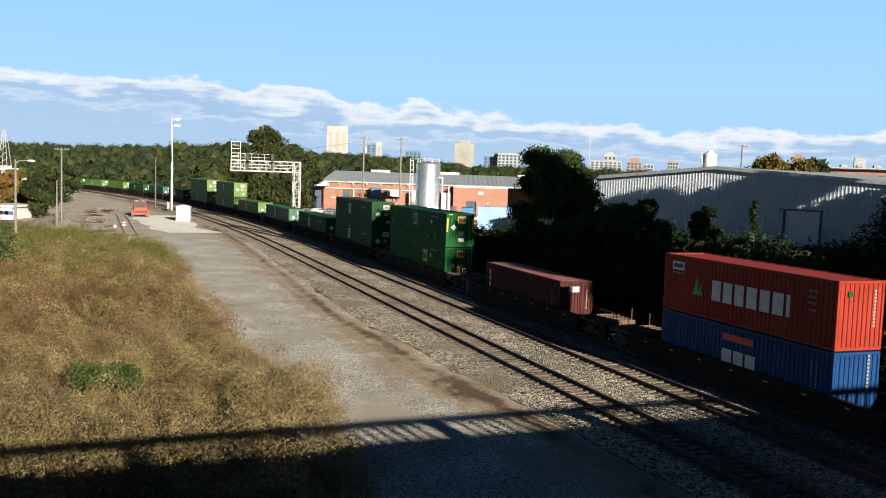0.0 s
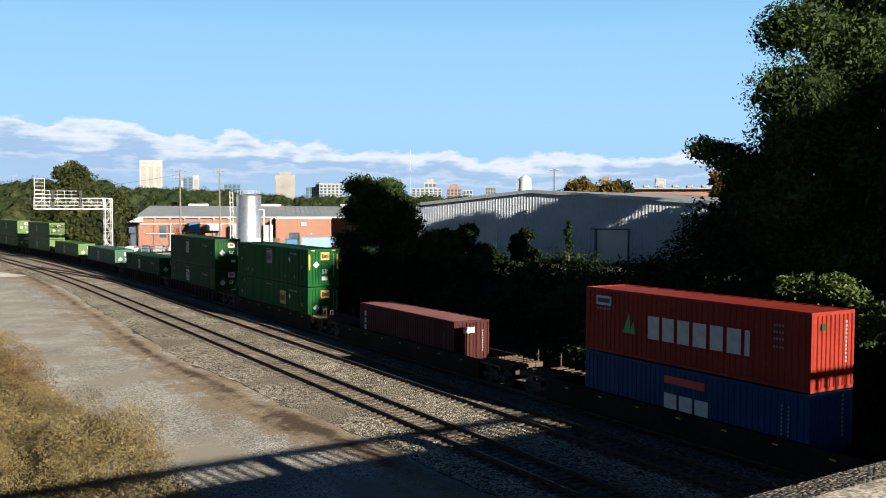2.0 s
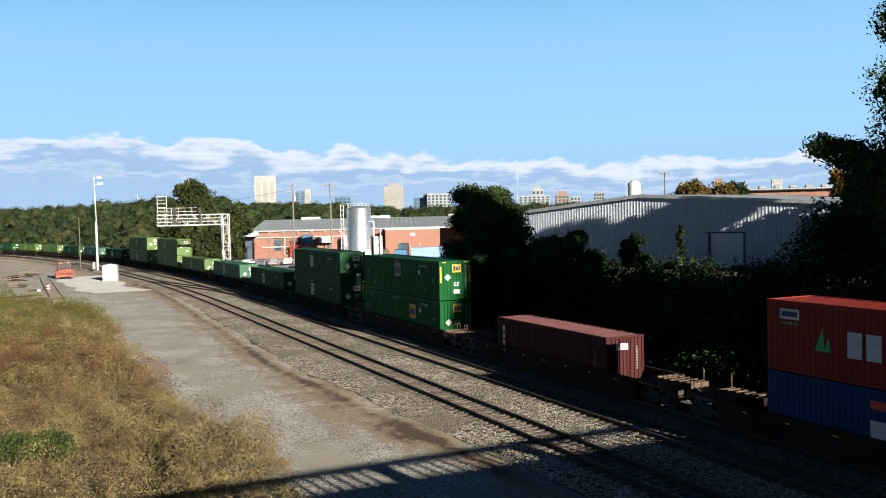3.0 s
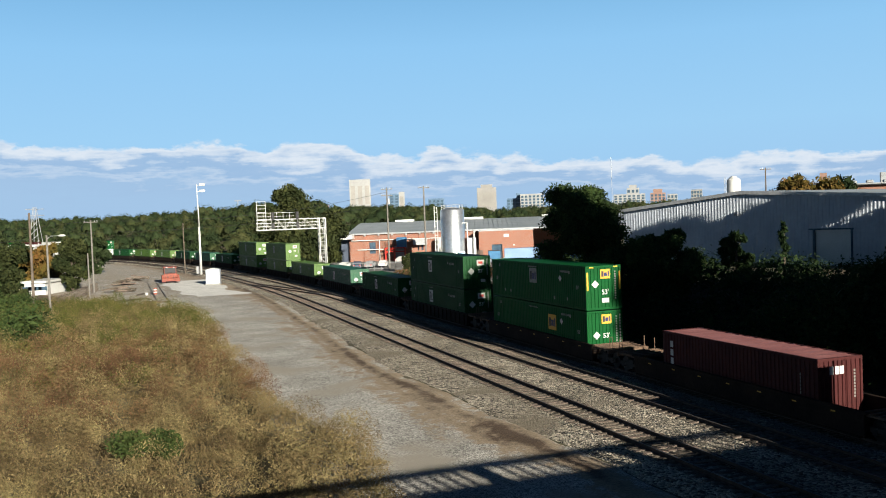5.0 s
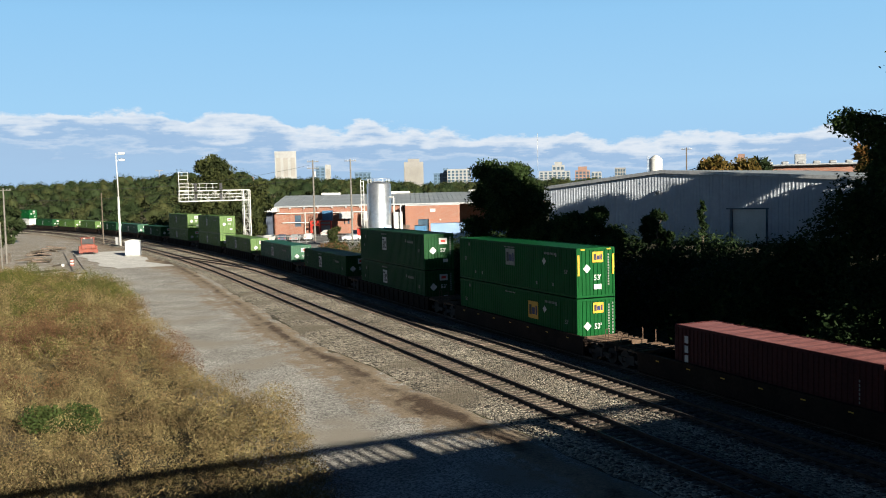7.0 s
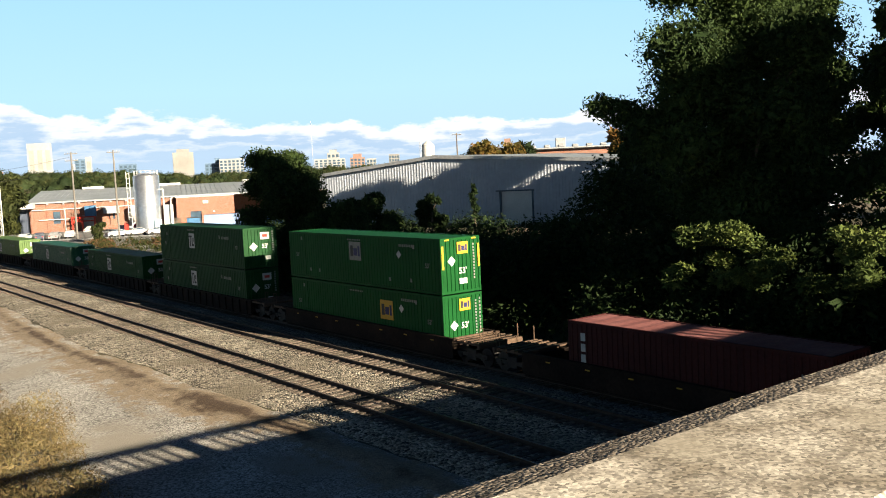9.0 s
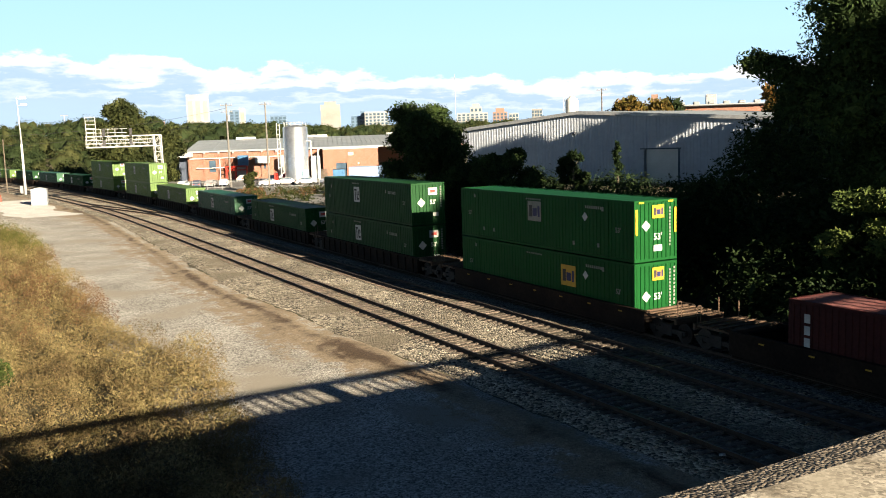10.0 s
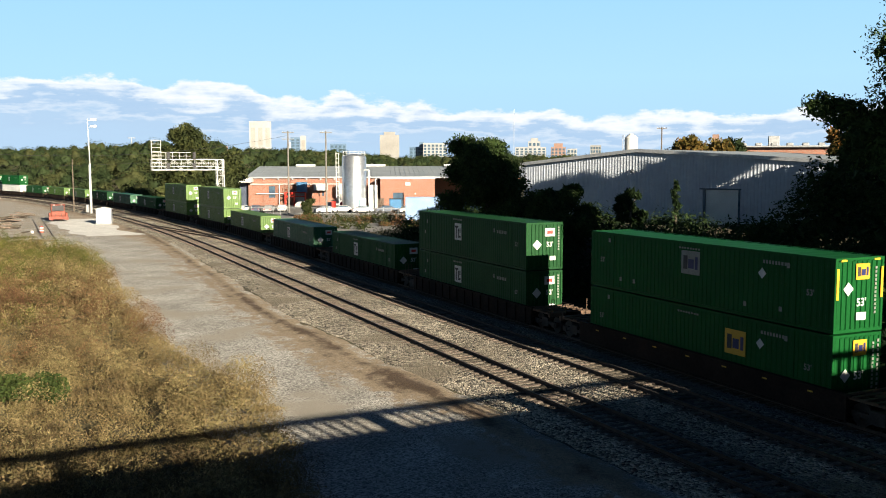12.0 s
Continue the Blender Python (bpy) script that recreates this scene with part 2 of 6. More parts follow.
L_BRUSH = leaf_mat("sunlit_bush_leaf", (0.040, 0.062, 0.017), (0.080, 0.104, 0.026), 0.5, island=0.4)


def brick_mat():
    m = mat("brick", (0.155, 0.056, 0.033), (0.21, 0.078, 0.047), 0.2, 0.9, fine=6, fine_amt=0.15)
    t = m.node_tree
    b = t.nodes["Principled BSDF"]
    co = t.nodes.new("ShaderNodeTexCoord")
    mp = t.nodes.new("ShaderNodeMapping")
    mp.inputs["Rotation"].default_value = (radians(90), 0, 0)
    br = t.nodes.new("ShaderNodeTexBrick")
    br.inputs["Scale"].default_value = 1.0
    br.inputs["Brick Width"].default_value, br.inputs["Row Height"].default_value, br.inputs["Mortar Size"].default_value = 0.21, 0.075, 0.01
    t.links.new(co.outputs["Object"], mp.inputs["Vector"])
    t.links.new(mp.outputs["Vector"], br.inputs["Vector"])
    src = b.inputs["Base Color"].links[0].from_socket
    t.links.new(src, br.inputs["Color1"])
    t.links.new(src, br.inputs["Color2"])
    br.inputs["Mortar"].default_value = (0.19, 0.15, 0.125, 1)
    t.links.new(br.outputs["Color"], b.inputs["Base Color"])
    return m


M_BRICK = brick_mat()


def grime_shade_mat():
    """Ballast darkened where the bed's own layer says so, oil and rust plus painted shade, broken up stone by stone."""
    t = M_BALLAST.node_tree
    b = t.nodes["Principled BSDF"]
    at = t.nodes.new("ShaderNodeAttribute")
    at.attribute_name = "grime_shade"
    co = t.nodes.new("ShaderNodeTexCoord")
    n = t.nodes.new("ShaderNodeTexNoise")
    n.inputs["Scale"].default_value, n.inputs["Detail"].default_value = 5.0, 5
    t.links.new(co.outputs["Object"], n.inputs["Vector"])
    ad = t.nodes.new("ShaderNodeMath")
    ad.operation = "ADD"
    t.links.new(at.outputs["Fac"], ad.inputs[0])
    t.links.new(n.outputs["Fac"], ad.inputs[1])
    mr = t.nodes.new("ShaderNodeMapRange")
    mr.inputs["From Min"].default_value, mr.inputs["From Max"].default_value = 0.6, 1.25
    t.links.new(ad.outputs[0], mr.inputs["Value"])
    mx = t.nodes.new("ShaderNodeMix")
    mx.data_type = "RGBA"
    t.links.new(mr.outputs["Result"], mx.inputs["Factor"])
    t.links.new(b.inputs["Base Color"].links[0].from_socket, mx.inputs["A"])
    mx.inputs["B"].default_value = (0.040, 0.030, 0.022, 1)
    t.links.new(mx.outputs["Result"], b.inputs["Base Color"])


grime_shade_mat()


def yard_mat():
    """Packed gravel that gives way to bare dirt where the sheet's own dirt layer says so."""
    m = M_LOT
    t = m.node_tree
    b = t.nodes["Principled BSDF"]
    at = t.nodes.new("ShaderNodeAttribute")
    at.attribute_name = "dirt"
    co = t.nodes.new("ShaderNodeTexCoord")
    n = t.nodes.new("ShaderNodeTexNoise")
    n.inputs["Scale"].default_value, n.inputs["Detail"].default_value, n.inputs["Roughness"].default_value = 1.6, 10, 0.68
    t.links.new(co.outputs["Object"], n.inputs["Vector"])
    ad = t.nodes.new("ShaderNodeMath")
    ad.operation = "ADD"
    t.links.new(at.outputs["Fac"], ad.inputs[0])
    t.links.new(n.outputs["Fac"], ad.inputs[1])
    mr = t.nodes.new("ShaderNodeMapRange")
    mr.inputs["From Min"].default_value, mr.inputs["From Max"].default_value = 0.92, 1.22
    t.links.new(ad.outputs[0], mr.inputs["Value"])
    rp = t.nodes.new("ShaderNodeValToRGB")
    rp.color_ramp.elements[0].position, rp.color_ramp.elements[1].position = 0.0, 1.0
    rp.color_ramp.elements[0].color, rp.color_ramp.elements[1].color = (0.215, 0.168, 0.115, 1), (0.062, 0.040, 0.024, 1)
    t.links.new(mr.outputs["Result"], rp.inputs["Fac"])
    fine = t.nodes.new("ShaderNodeTexNoise")
    fine.inputs["Scale"].default_value, fine.inputs["Detail"].default_value = 9, 4
    t.links.new(co.outputs["Object"], fine.inputs["Vector"])
    fr = t.nodes.new("ShaderNodeMapRange")
    fr.inputs["From Min"].default_value, fr.inputs["From Max"].default_value = 0.3, 0.7
    fr.inputs["To Min"].default_value, fr.inputs["To Max"].default_value = 0.65, 1.35
    t.links.new(fine.outputs["Fac"], fr.inputs["Value"])
    mu = t.nodes.new("ShaderNodeMix")
    mu.data_type, mu.blend_type = "RGBA", "MULTIPLY"
    mu.inputs["Factor"].default_value = 1
    t.links.new(rp.outputs["Color"], mu.inputs["A"])
    t.links.new(fr.outputs["Result"], mu.inputs["B"])
    f2 = t.nodes.new("ShaderNodeMapRange")
    f2.inputs["From Min"].default_value, f2.inputs["From Max"].default_value = 0.67, 0.83
    t.links.new(ad.outputs[0], f2.inputs["Value"])
    mx = t.nodes.new("ShaderNodeMix")
    mx.data_type = "RGBA"
    t.links.new(f2.outputs["Result"], mx.inputs["Factor"])
    t.links.new(b.inputs["Base Color"].links[0].from_socket, mx.inputs["A"])
    t.links.new(mu.outputs["Result"], mx.inputs["B"])
    t.links.new(mx.outputs["Result"], b.inputs["Base Color"])


yard_mat()


# ---- mesh helpers ----
def mesh(name, verts, faces, material=None, smooth=False):
    me = bpy.data.meshes.new(name)
    me.from_pydata([tuple(v) for v in verts], [], faces)
    if material:
        me.materials.append(material)
    if smooth:
        me.polygons.foreach_set("use_smooth", [True] * len(me.polygons))
    me.update()
    return me


def add_box(bm, x0, x1, y0, y1, z0, z1, m=None):
    vs = [bm.verts.new((x, y, z)) for z in (z0, z1) for x, y in ((x0, y0), (x1, y0), (x1, y1), (x0, y1))]
    if m is not None:
        for v in vs:
            v.co = m @ v.co
    for f in ((3, 2, 1, 0), (4, 5, 6, 7), (0, 1, 5, 4), (1, 2, 6, 5), (2, 3, 7, 6), (3, 0, 4, 7)):
        bm.faces.new([vs[i] for i in f])


def add_bar(bm, a, b, r, sides=8, r2=None):
    """A round bar from a to b, tapered to r2."""
    a, b = Vector(a), Vector(b)
    q = (b - a).to_track_quat("Z", "Y").to_matrix()
    rings = []
    for p, rad in ((a, r), (b, r if r2 is None else r2)):
        rings.append([bm.verts.new(p + q @ Vector((rad * math.cos(2 * math.pi * i / sides), rad * math.sin(2 * math.pi * i / sides), 0))) for i in range(sides)])
    for i in range(sides):
        j = (i + 1) % sides
        bm.faces.new((rings[0][i], rings[0][j], rings[1][j], rings[1][i]))
    bm.faces.new(rings[0][::-1])
    bm.faces.new(rings[1])


def part(name, bm, material, parent=None, label="", bevel=0.0, smooth=False):
    if bevel:
        bmesh.ops.bevel(bm, geom=bm.edges[:], offset=bevel, segments=1, affect="EDGES", clamp_overlap=True)
    me = bpy.data.meshes.new(name)
    bm.to_mesh(me)
    bm.free()
    me.materials.append(material)
    if smooth:
        me.polygons.foreach_set("use_smooth", [True] * len(me.polygons))
    ob = new(name, me)
    if parent:
        ob.parent = parent
    return tagged(ob, label) if label else ob


def boxes(name, material, parent, dims, label="", bevel=0.0):
    bm = bmesh.new()
    for d in dims:
        add_box(bm, *d)
    return part(name, bm, material, parent, label, bevel)


def bars(name, material, parent, segs, r, sides=8, label=""):
    bm = bmesh.new()
    for a, b in segs:
        add_bar(bm, a, b, r, sides)
    return part(name, bm, material, parent, label)


def share(name, me, parent=None, m=None):
    ob = new(name, me)
    ob.parent = parent
    if m is not None:
        ob.matrix_basis = m
    return ob


def thing(name, label, category, group="", kind="", m=None):
    ob = tagged(new(name), label, category, group, kind)
    if m is not None:
        ob.matrix_basis = m
    return ob


def leaf_mesh(name, centres, size, material, rng, squash=1.0, up=0.0, blade=False, wide=0.42):
    """Many small leaves at their centres: diamonds, or narrow blades."""
    n = len(centres)
    d = rng.normal(size=(n, 3))
    d[:, 2] = d[:, 2] * squash + up
    d /= np.linalg.norm(d, axis=1)[:, None]
    e = np.cross(d, rng.normal(size=(n, 3)))
    e /= np.linalg.norm(e, axis=1)[:, None] + 1e-9
    sz = (size * rng.uniform(0.6, 1.4, n))[:, None]
    w = wide * sz
    c = 3 if blade else 4
    v = np.empty((n, c, 3))
    if blade:
        v[:, 0], v[:, 1], v[:, 2] = centres - d * sz + e * w, centres - d * sz - e * w, centres + d * sz
    else:
        v[:, 0], v[:, 1], v[:, 2], v[:, 3] = centres - d * sz, centres + e * w, centres + d * sz, centres - e * w
    me = bpy.data.meshes.new(name)
    me.vertices.add(c * n)
    me.vertices.foreach_set("co", v.ravel())
    me.loops.add(c * n)
    me.loops.foreach_set("vertex_index", np.arange(c * n))
    me.polygons.add(n)
    me.polygons.foreach_set("loop_start", np.arange(n) * c)
    me.materials.append(material)
    me.update(calc_edges=True)
    return me


def blob(rng, n, centre, radius, shell=0.55):
    """Points through the outer part of an ellipsoid."""
    d = rng.normal(size=(n, 3))
    d /= np.linalg.norm(d, axis=1)[:, None]
    r = rng.uniform(shell ** 3, 1, n) ** (1 / 3) * (1 + 0.07 * np.abs(rng.normal(size=n)) * (rng.random(n) < 0.4))
    return np.asarray(centre) + d * r[:, None] * np.asarray(radius)


# ---- clouds and haze: a far ring round the horizon ----
def clouds():
    m = bpy.data.materials.new("cloud")
    m.use_nodes = True
    t = m.node_tree
    t.nodes.remove(t.nodes["Principled BSDF"])
    co = t.nodes.new("ShaderNodeTexCoord")
    sep = t.nodes.new("ShaderNodeSeparateXYZ")
    t.links.new(co.outputs["Object"], sep.inputs["Vector"])

    def field(scale, shift, detail, rough):
        mp = t.nodes.new("ShaderNodeMapping")
        mp.inputs["Scale"].default_value, mp.inputs["Location"].default_value = scale, shift
        t.links.new(co.outputs["Object"], mp.inputs["Vector"])
        n = t.nodes.new("ShaderNodeTexNoise")
        n.inputs["Scale"].default_value, n.inputs["Detail"].default_value, n.inputs["Roughness"].default_value = 1.0, detail, rough
        t.links.new(mp.outputs["Vector"], n.inputs["Vector"])
        return n.outputs["Fac"]

    def ramp(src, lo, hi, stops):
        r = t.nodes.new("ShaderNodeMapRange")
        r.inputs["From Min"].default_value, r.inputs["From Max"].default_value = lo, hi
        t.links.new(src, r.inputs["Value"])
        c = t.nodes.new("ShaderNodeValToRGB")
        el = c.color_ramp.elements
        el[0].position, el[1].position = stops[0][0], stops[-1][0]
        for q, (pos, col) in enumerate(stops):
            e = el[0] if q == 0 else el[len(el) - 1] if q == len(stops) - 1 else el.new(pos)
            e.color = (*col, 1) if isinstance(col, tuple) else (col, col, col, 1)
        t.links.new(r.outputs["Result"], c.inputs["Fac"])
        return c.outputs["Color"]

    def calc(op, a, b, c=None):
        n = t.nodes.new("ShaderNodeMath")
        n.operation = op
        for q, v in enumerate((a, b, c)):
            if isinstance(v, (int, float)):
                n.inputs[q].default_value = v
            elif v is not None:
                t.links.new(v, n.inputs[q])
        return n.outputs[0]

    puff = field((0.0042, 0.0042, 0.0100), (2.3, 0.4, 0.1), 9, 0.60)
    wide = field((0.0013, 0.0013, 0.0013), (7.0, 1.0, 0.0), 3, 0.5)
    streak = field((0.0030, 0.0030, 0.0240), (1.0, 5.0, 0.0), 6, 0.6)
    # the cloud deck stands a little higher towards the west; its rim is uneven, its depth tells tops from bases
    rim = calc("MULTIPLY_ADD", calc("MAXIMUM", calc("MULTIPLY", sep.outputs["X"], -1.0), 0.0), 0.062, 285.0)
    rim = calc("MULTIPLY_ADD", calc("SUBTRACT", wide, 0.5), 330.0, rim)
    rim = calc("MULTIPLY_ADD", calc("SUBTRACT", puff, 0.5), 210.0, rim)
    depth = calc("SUBTRACT", rim, sep.outputs["Z"])
    mask = t.nodes.new("ShaderNodeMapRange")
    mask.interpolation_type = "SMOOTHSTEP"
    mask.inputs["From Min"].default_value, mask.inputs["From Max"].default_value = 0.0, 26.0
    mask.inputs["To Max"].default_value = 0.94
    t.links.new(depth, mask.inputs["Value"])
    inner = calc("MULTIPLY_ADD", calc("SUBTRACT", streak, 0.5), 190.0, depth)
    shade = ramp(inner, 0.0, 260.0, ((0.0, (0.76, 0.81, 0.86)), (0.10, (0.86, 0.87, 0.88)), (0.21, (0.70, 0.76, 0.83)), (0.32, (0.42, 0.56, 0.74)), (0.44, (0.39, 0.54, 0.73)), (0.55, (0.58, 0.68, 0.80)), (0.67, (0.42, 0.57, 0.75)), (1.0, (0.43, 0.59, 0.77))))
    em = t.nodes.new("ShaderNodeEmission")
    em.inputs["Strength"].default_value = 0.31
    t.links.new(shade, em.inputs["Color"])
    tp = t.nodes.new("ShaderNodeBsdfTransparent")
    # pale blue distance behind the clouds, thinning upwards
    eh = t.nodes.new("ShaderNodeEmission")
    eh.inputs["Strength"].default_value = 0.365
    t.links.new(ramp(sep.outputs["Z"], 0, 1150, ((0.0, (0.40, 0.59, 0.80)), (0.35, (0.39, 0.64, 0.85)), (1.0, (0.27, 0.555, 0.83)))), eh.inputs["Color"])
    mh = t.nodes.new("ShaderNodeMixShader")
    t.links.new(ramp(sep.outputs["Z"], 0, 1150, ((0.0, 0.86), (0.7, 0.86), (1.0, 0.72))), mh.inputs[0])
    t.links.new(tp.outputs[0], mh.inputs[1])
    t.links.new(eh.outputs[0], mh.inputs[2])
    mx = t.nodes.new("ShaderNodeMixShader")
    t.links.new(mask.outputs["Result"], mx.inputs[0])
    t.links.new(mh.outputs[0], mx.inputs[1])
    t.links.new(em.outputs[0], mx.inputs[2])
    t.links.new(mx.outputs[0], t.nodes["Material Output"].inputs["Surface"])
    vs, fs, k = [], [], 96
    for i in range(k):
        a = 2 * math.pi * i / k
        vs += [(4300 * math.sin(a), 4300 * math.cos(a), -30), (4300 * math.sin(a), 4300 * math.cos(a), 1150)]
    for i in range(k):
        j = (i + 1) % k
        fs.append((2 * i, 2 * j, 2 * j + 1, 2 * i + 1))
    tagged(new("backdrop_clouds", mesh("backdrop_clouds", vs, fs, m, True)), "low bands of white and grey cloud over the horizon", "clouds", kind="structure")


clouds()

# ---- ground ----
def smooth(a, b, x):
    k = min(1.0, max(0.0, (x - a) / (b - a)))
    return k * k * (3 - 2 * k)


RANGE = {round(math.degrees(math.atan2(*W(q, N_C)[:2]))): W(q, N_C).length for q in range(150, 620, 4)}


def track_range(az):
    """How far off the train's track lies in a direction; the woods rise beyond it."""
    return RANGE.get(round(az), 300 if az > -12 else 560)


def terrain(x, y):
    n, s = x * math.cos(YAW) + y * math.sin(YAW), -x * math.sin(YAW) + y * math.cos(YAW)
    r = math.hypot(x, y)
    z = GROUND
    bank = smooth(34, 46, n) * (1 - smooth(95, 130, s)) * (0.4 + 0.6 * smooth(-40, 10, s))
    z += 3.2 * bank + (0.5 * noise.noise((x * 0.12, y * 0.12, 3)) if n > 36 else 0) * bank
    if y > 0 and r > 280:
        az = math.degrees(math.atan2(x, y))
        z += smooth(15, 400, r - track_range(az)) * (14 if az < -8 else 14 - 6 * smooth(-8, 2, az))
    if n < 6 and s < 140:
        z += 0.12 * noise.noise((x * 0.25, y * 0.25, 0)) * smooth(6, 2, n) if n < 2 else 0
    return z


def ground():
    def axis(lo, hi, step, far):
        a = list(np.arange(lo, hi + 0.1, step))
        d, left, right = step, lo, hi
        while right < far:
            d *= 1.35
            right += d
            a.append(right)
        d = step
        while left > -far:
            d *= 1.35
            left -= d
            a.insert(0, left)
        return a
    xs, ys = axis(-100, 100, 5.0, 5200), axis(-60, 320, 5.0, 5200)
    vs = [(x, y, terrain(x, y)) for y in ys for x in xs]
    k = len(xs)
    fs = [(j * k + i, j * k + i + 1, (j + 1) * k + i + 1, (j + 1) * k + i) for j in range(len(ys) - 1) for i in range(k - 1)]
    tagged(new("ground", mesh("ground", vs, fs, M_EARTH, True)), "brown and olive earth running to the horizon", "ground", kind="structure")


ground()


def grime_shade(n):
    """How dark the ballast is across the line: oil between the rails, oil and painted shade along them and towards the
    train.
    """
    v = 0.26 * math.exp(-((n - N_A) / 0.95) ** 4) + 0.42 * math.exp(-((n - N_B) / 1.15) ** 4) + 0.35 * smooth(26.6, 27.3, n)
    for c in (N_A - 0.7535, N_A + 0.7535, N_B - 0.7535, N_B + 0.7535):
        v += 0.75 * math.exp(-((n - c) / 0.28) ** 2)
    return v


def ribbon(name, label, category, material, s0, s1, ds, edges, dz=0.0, rough=0.0, seed=0):
    """A strip along the line: edges(s) gives (n, z) from side to side."""
    vs, fs, dark, rows = [], [], [], 0
    s = s0
    while s <= s1:
        e = edges(s)
        for n, z in e:
            dark.append(grime_shade(n))
            p = W(s, n, z + dz)
            p.z += rough * noise.noise((p.x * 1.7, p.y * 1.7, seed)) if rough else 0
            vs.append(p)
        rows, k = rows + 1, len(e)
        s += ds
    fs = [(j * k + i, j * k + i + 1, (j + 1) * k + i + 1, (j + 1) * k + i) for j in range(rows - 1) for i in range(k - 1)]
    me = mesh(name, vs, fs, material, True)
    me.attributes.new("grime_shade", "FLOAT", "POINT").data.foreach_set("value", dark)
    return tagged(new(name, me), label, category, kind="structure")


def wob(s, a, seed):
    return a * noise.noise((s * 0.09, seed, 0)) + 0.35 * a * noise.noise((s * 0.45, seed, 5))


def ridge_n(s):
    """Where the dirt ridge between yard and ballast runs."""
    return float(np.interp(s, (20, 36, 43, 52, 64, 83, 112, 153), (17.2, 16.5, 15.9, 15.5, 15.4, 16.0, 17.0, 18.6))) + wob(s, 0.5, 2)


def yard():
    """The gravel yard: bumps, a rutted dirt ridge along the ballast, and how bare each spot is."""
    vs, fs, dirt, k = [], [], [], 44
    ss = np.arange(-50, 300, 0.7)
    for s in ss:
        a, b = 6.5 + wob(s, 1.2, 1) - 15 * smooth(114, 140, s) - 16 * smooth(150, 200, s), 18.2 + 2.2 * smooth(110, 180, s)
        ridge = ridge_n(s)
        for i in range(k):
            n = a + (b - a) * i / (k - 1)
            p = W(float(s), n)
            d = n - ridge
            z = GROUND + 0.03 + 0.02 * noise.noise((p.x * 0.9, p.y * 0.9, 1)) + (0.09 * math.exp(-(d / 0.7) ** 2) + 0.10 * noise.noise((p.x * 0.7, p.y * 0.7, 4)) * smooth(-2.0, 0.3, d)) * (1 - smooth(17, 18, n))
            vs.append((p.x, p.y, z - 0.3 * smooth(1.0, 1.7, d)))
            v = 0.21 * smooth(-5.2, -0.7, d) + 0.22 * math.exp(-((d + 1.1) / 0.22) ** 2) * (0.8 + noise.noise((s * 0.1, 4, 4))) + 0.46 * math.exp(-((d + 0.15) / 0.45) ** 2) * (0.85 + 0.55 * noise.noise((s * 0.13, 2, 8)))
            v += 0.32 * math.exp(-((d + 0.4) / 1.3) ** 2 - ((s - 39) / 4) ** 2) + 0.12 * noise.noise((s * 0.05, n * 0.8, 3)) * smooth(-7, -3, d)
            v += 0.22 * smooth(118, 145, s)
            v += 0.22 * max(0, noise.noise((p.x * 0.11, p.y * 0.11, 11))) * smooth(-5, -1, d)
            v += 0.25 * smooth(a + 2.2, a, n) + 0.05 * smooth(128, 165, s) * smooth(a + 7, a + 2, n)
            v -= 0.10 * smooth(0.8, 2.2, d)
            v += 0.2 * noise.noise((p.x * 0.5, p.y * 0.5, 6)) * smooth(-4.5, -1.5, d) + 0.1 * noise.noise((p.x * 1.4, p.y * 1.4, 6)) * smooth(-4.0, -1.0, d)
            dirt.append(v)
    fs = [(j * k + i, j * k + i + 1, (j + 1) * k + i + 1, (j + 1) * k + i) for j in range(len(ss) - 1) for i in range(k - 1)]
    me = mesh("road", vs, fs, M_LOT, True)
    me.attributes.new("dirt", "FLOAT", "POINT").data.foreach_set("value", dirt)
    tagged(new("road", me), "pale grey packed gravel yard with a rutted dirt edge", "gravel yard", kind="structure")


yard()


def bed(n0, n1, a=1, b=1):
    """Cross-section of a ballast bed between n0 and n1, with a shoulder on side a, b or both."""
    ns = np.linspace(n0, n1, 64)
    return [(float(n), -0.196 - 0.19 * (a * smooth(1.5, 0.0, n - n0) + b * smooth(1.5, 0.0, n1 - n))) for n in ns]


ribbon("ballast_bed", "light grey crushed stone ballast under the tracks", "ballast", M_BALLAST, -60, 150, 0.7, lambda s: bed(min(17.6, ridge_n(s) + 0.75) + wob(s, 0.25, 7), 27.4, b=0), rough=0.03, seed=9)
ribbon("ballast_bed_far", "light grey crushed stone ballast under the far tracks", "ballast", M_BALLAST, 149.4, 560, 4, lambda s: bed(17.2, 27.4, b=0), rough=0.03)
ribbon("ballast_bed_train", "dark ballast under the train", "ballast", M_BALLAST_DARK, -60, 600, 2, lambda s: [(n, z) for n, z in bed(27.35, 33.5, a=0)], rough=0.02, seed=3)


# ---- tracks ----
RAIL = [(-0.07, -0.17), (-0.07, -0.155), (-0.012, -0.13), (-0.012, -0.04), (-0.039, -0.035), (-0.039, 0), (0.039, 0), (0.039, -0.035), (0.012, -0.04), (0.012, -0.13), (0.07, -0.155), (0.07, -0.17)]


def rail(parent, line, z=0.0):
    """A rail along a list of (place, heading)."""
    vs, k = [], len(RAIL)
    for (x, y, yaw) in line:
        for a, b in RAIL:
            vs.append((x + a * math.cos(yaw), y + a * math.sin(yaw), b + z))
    fs = [(j * k + i, j * k + (i + 1) % k, (j + 1) * k + (i + 1) % k, (j + 1) * k + i) for j in range(len(line) - 1) for i in range(k)]
    me = mesh("rail", vs, fs, M_RAIL)
    me.materials.append(M_RAIL_TOP)
    for p in me.polygons:
        if p.index % k == 5:
            p.material_index = 1
    ob = new("rail", me)
    ob.parent = parent
    return ob


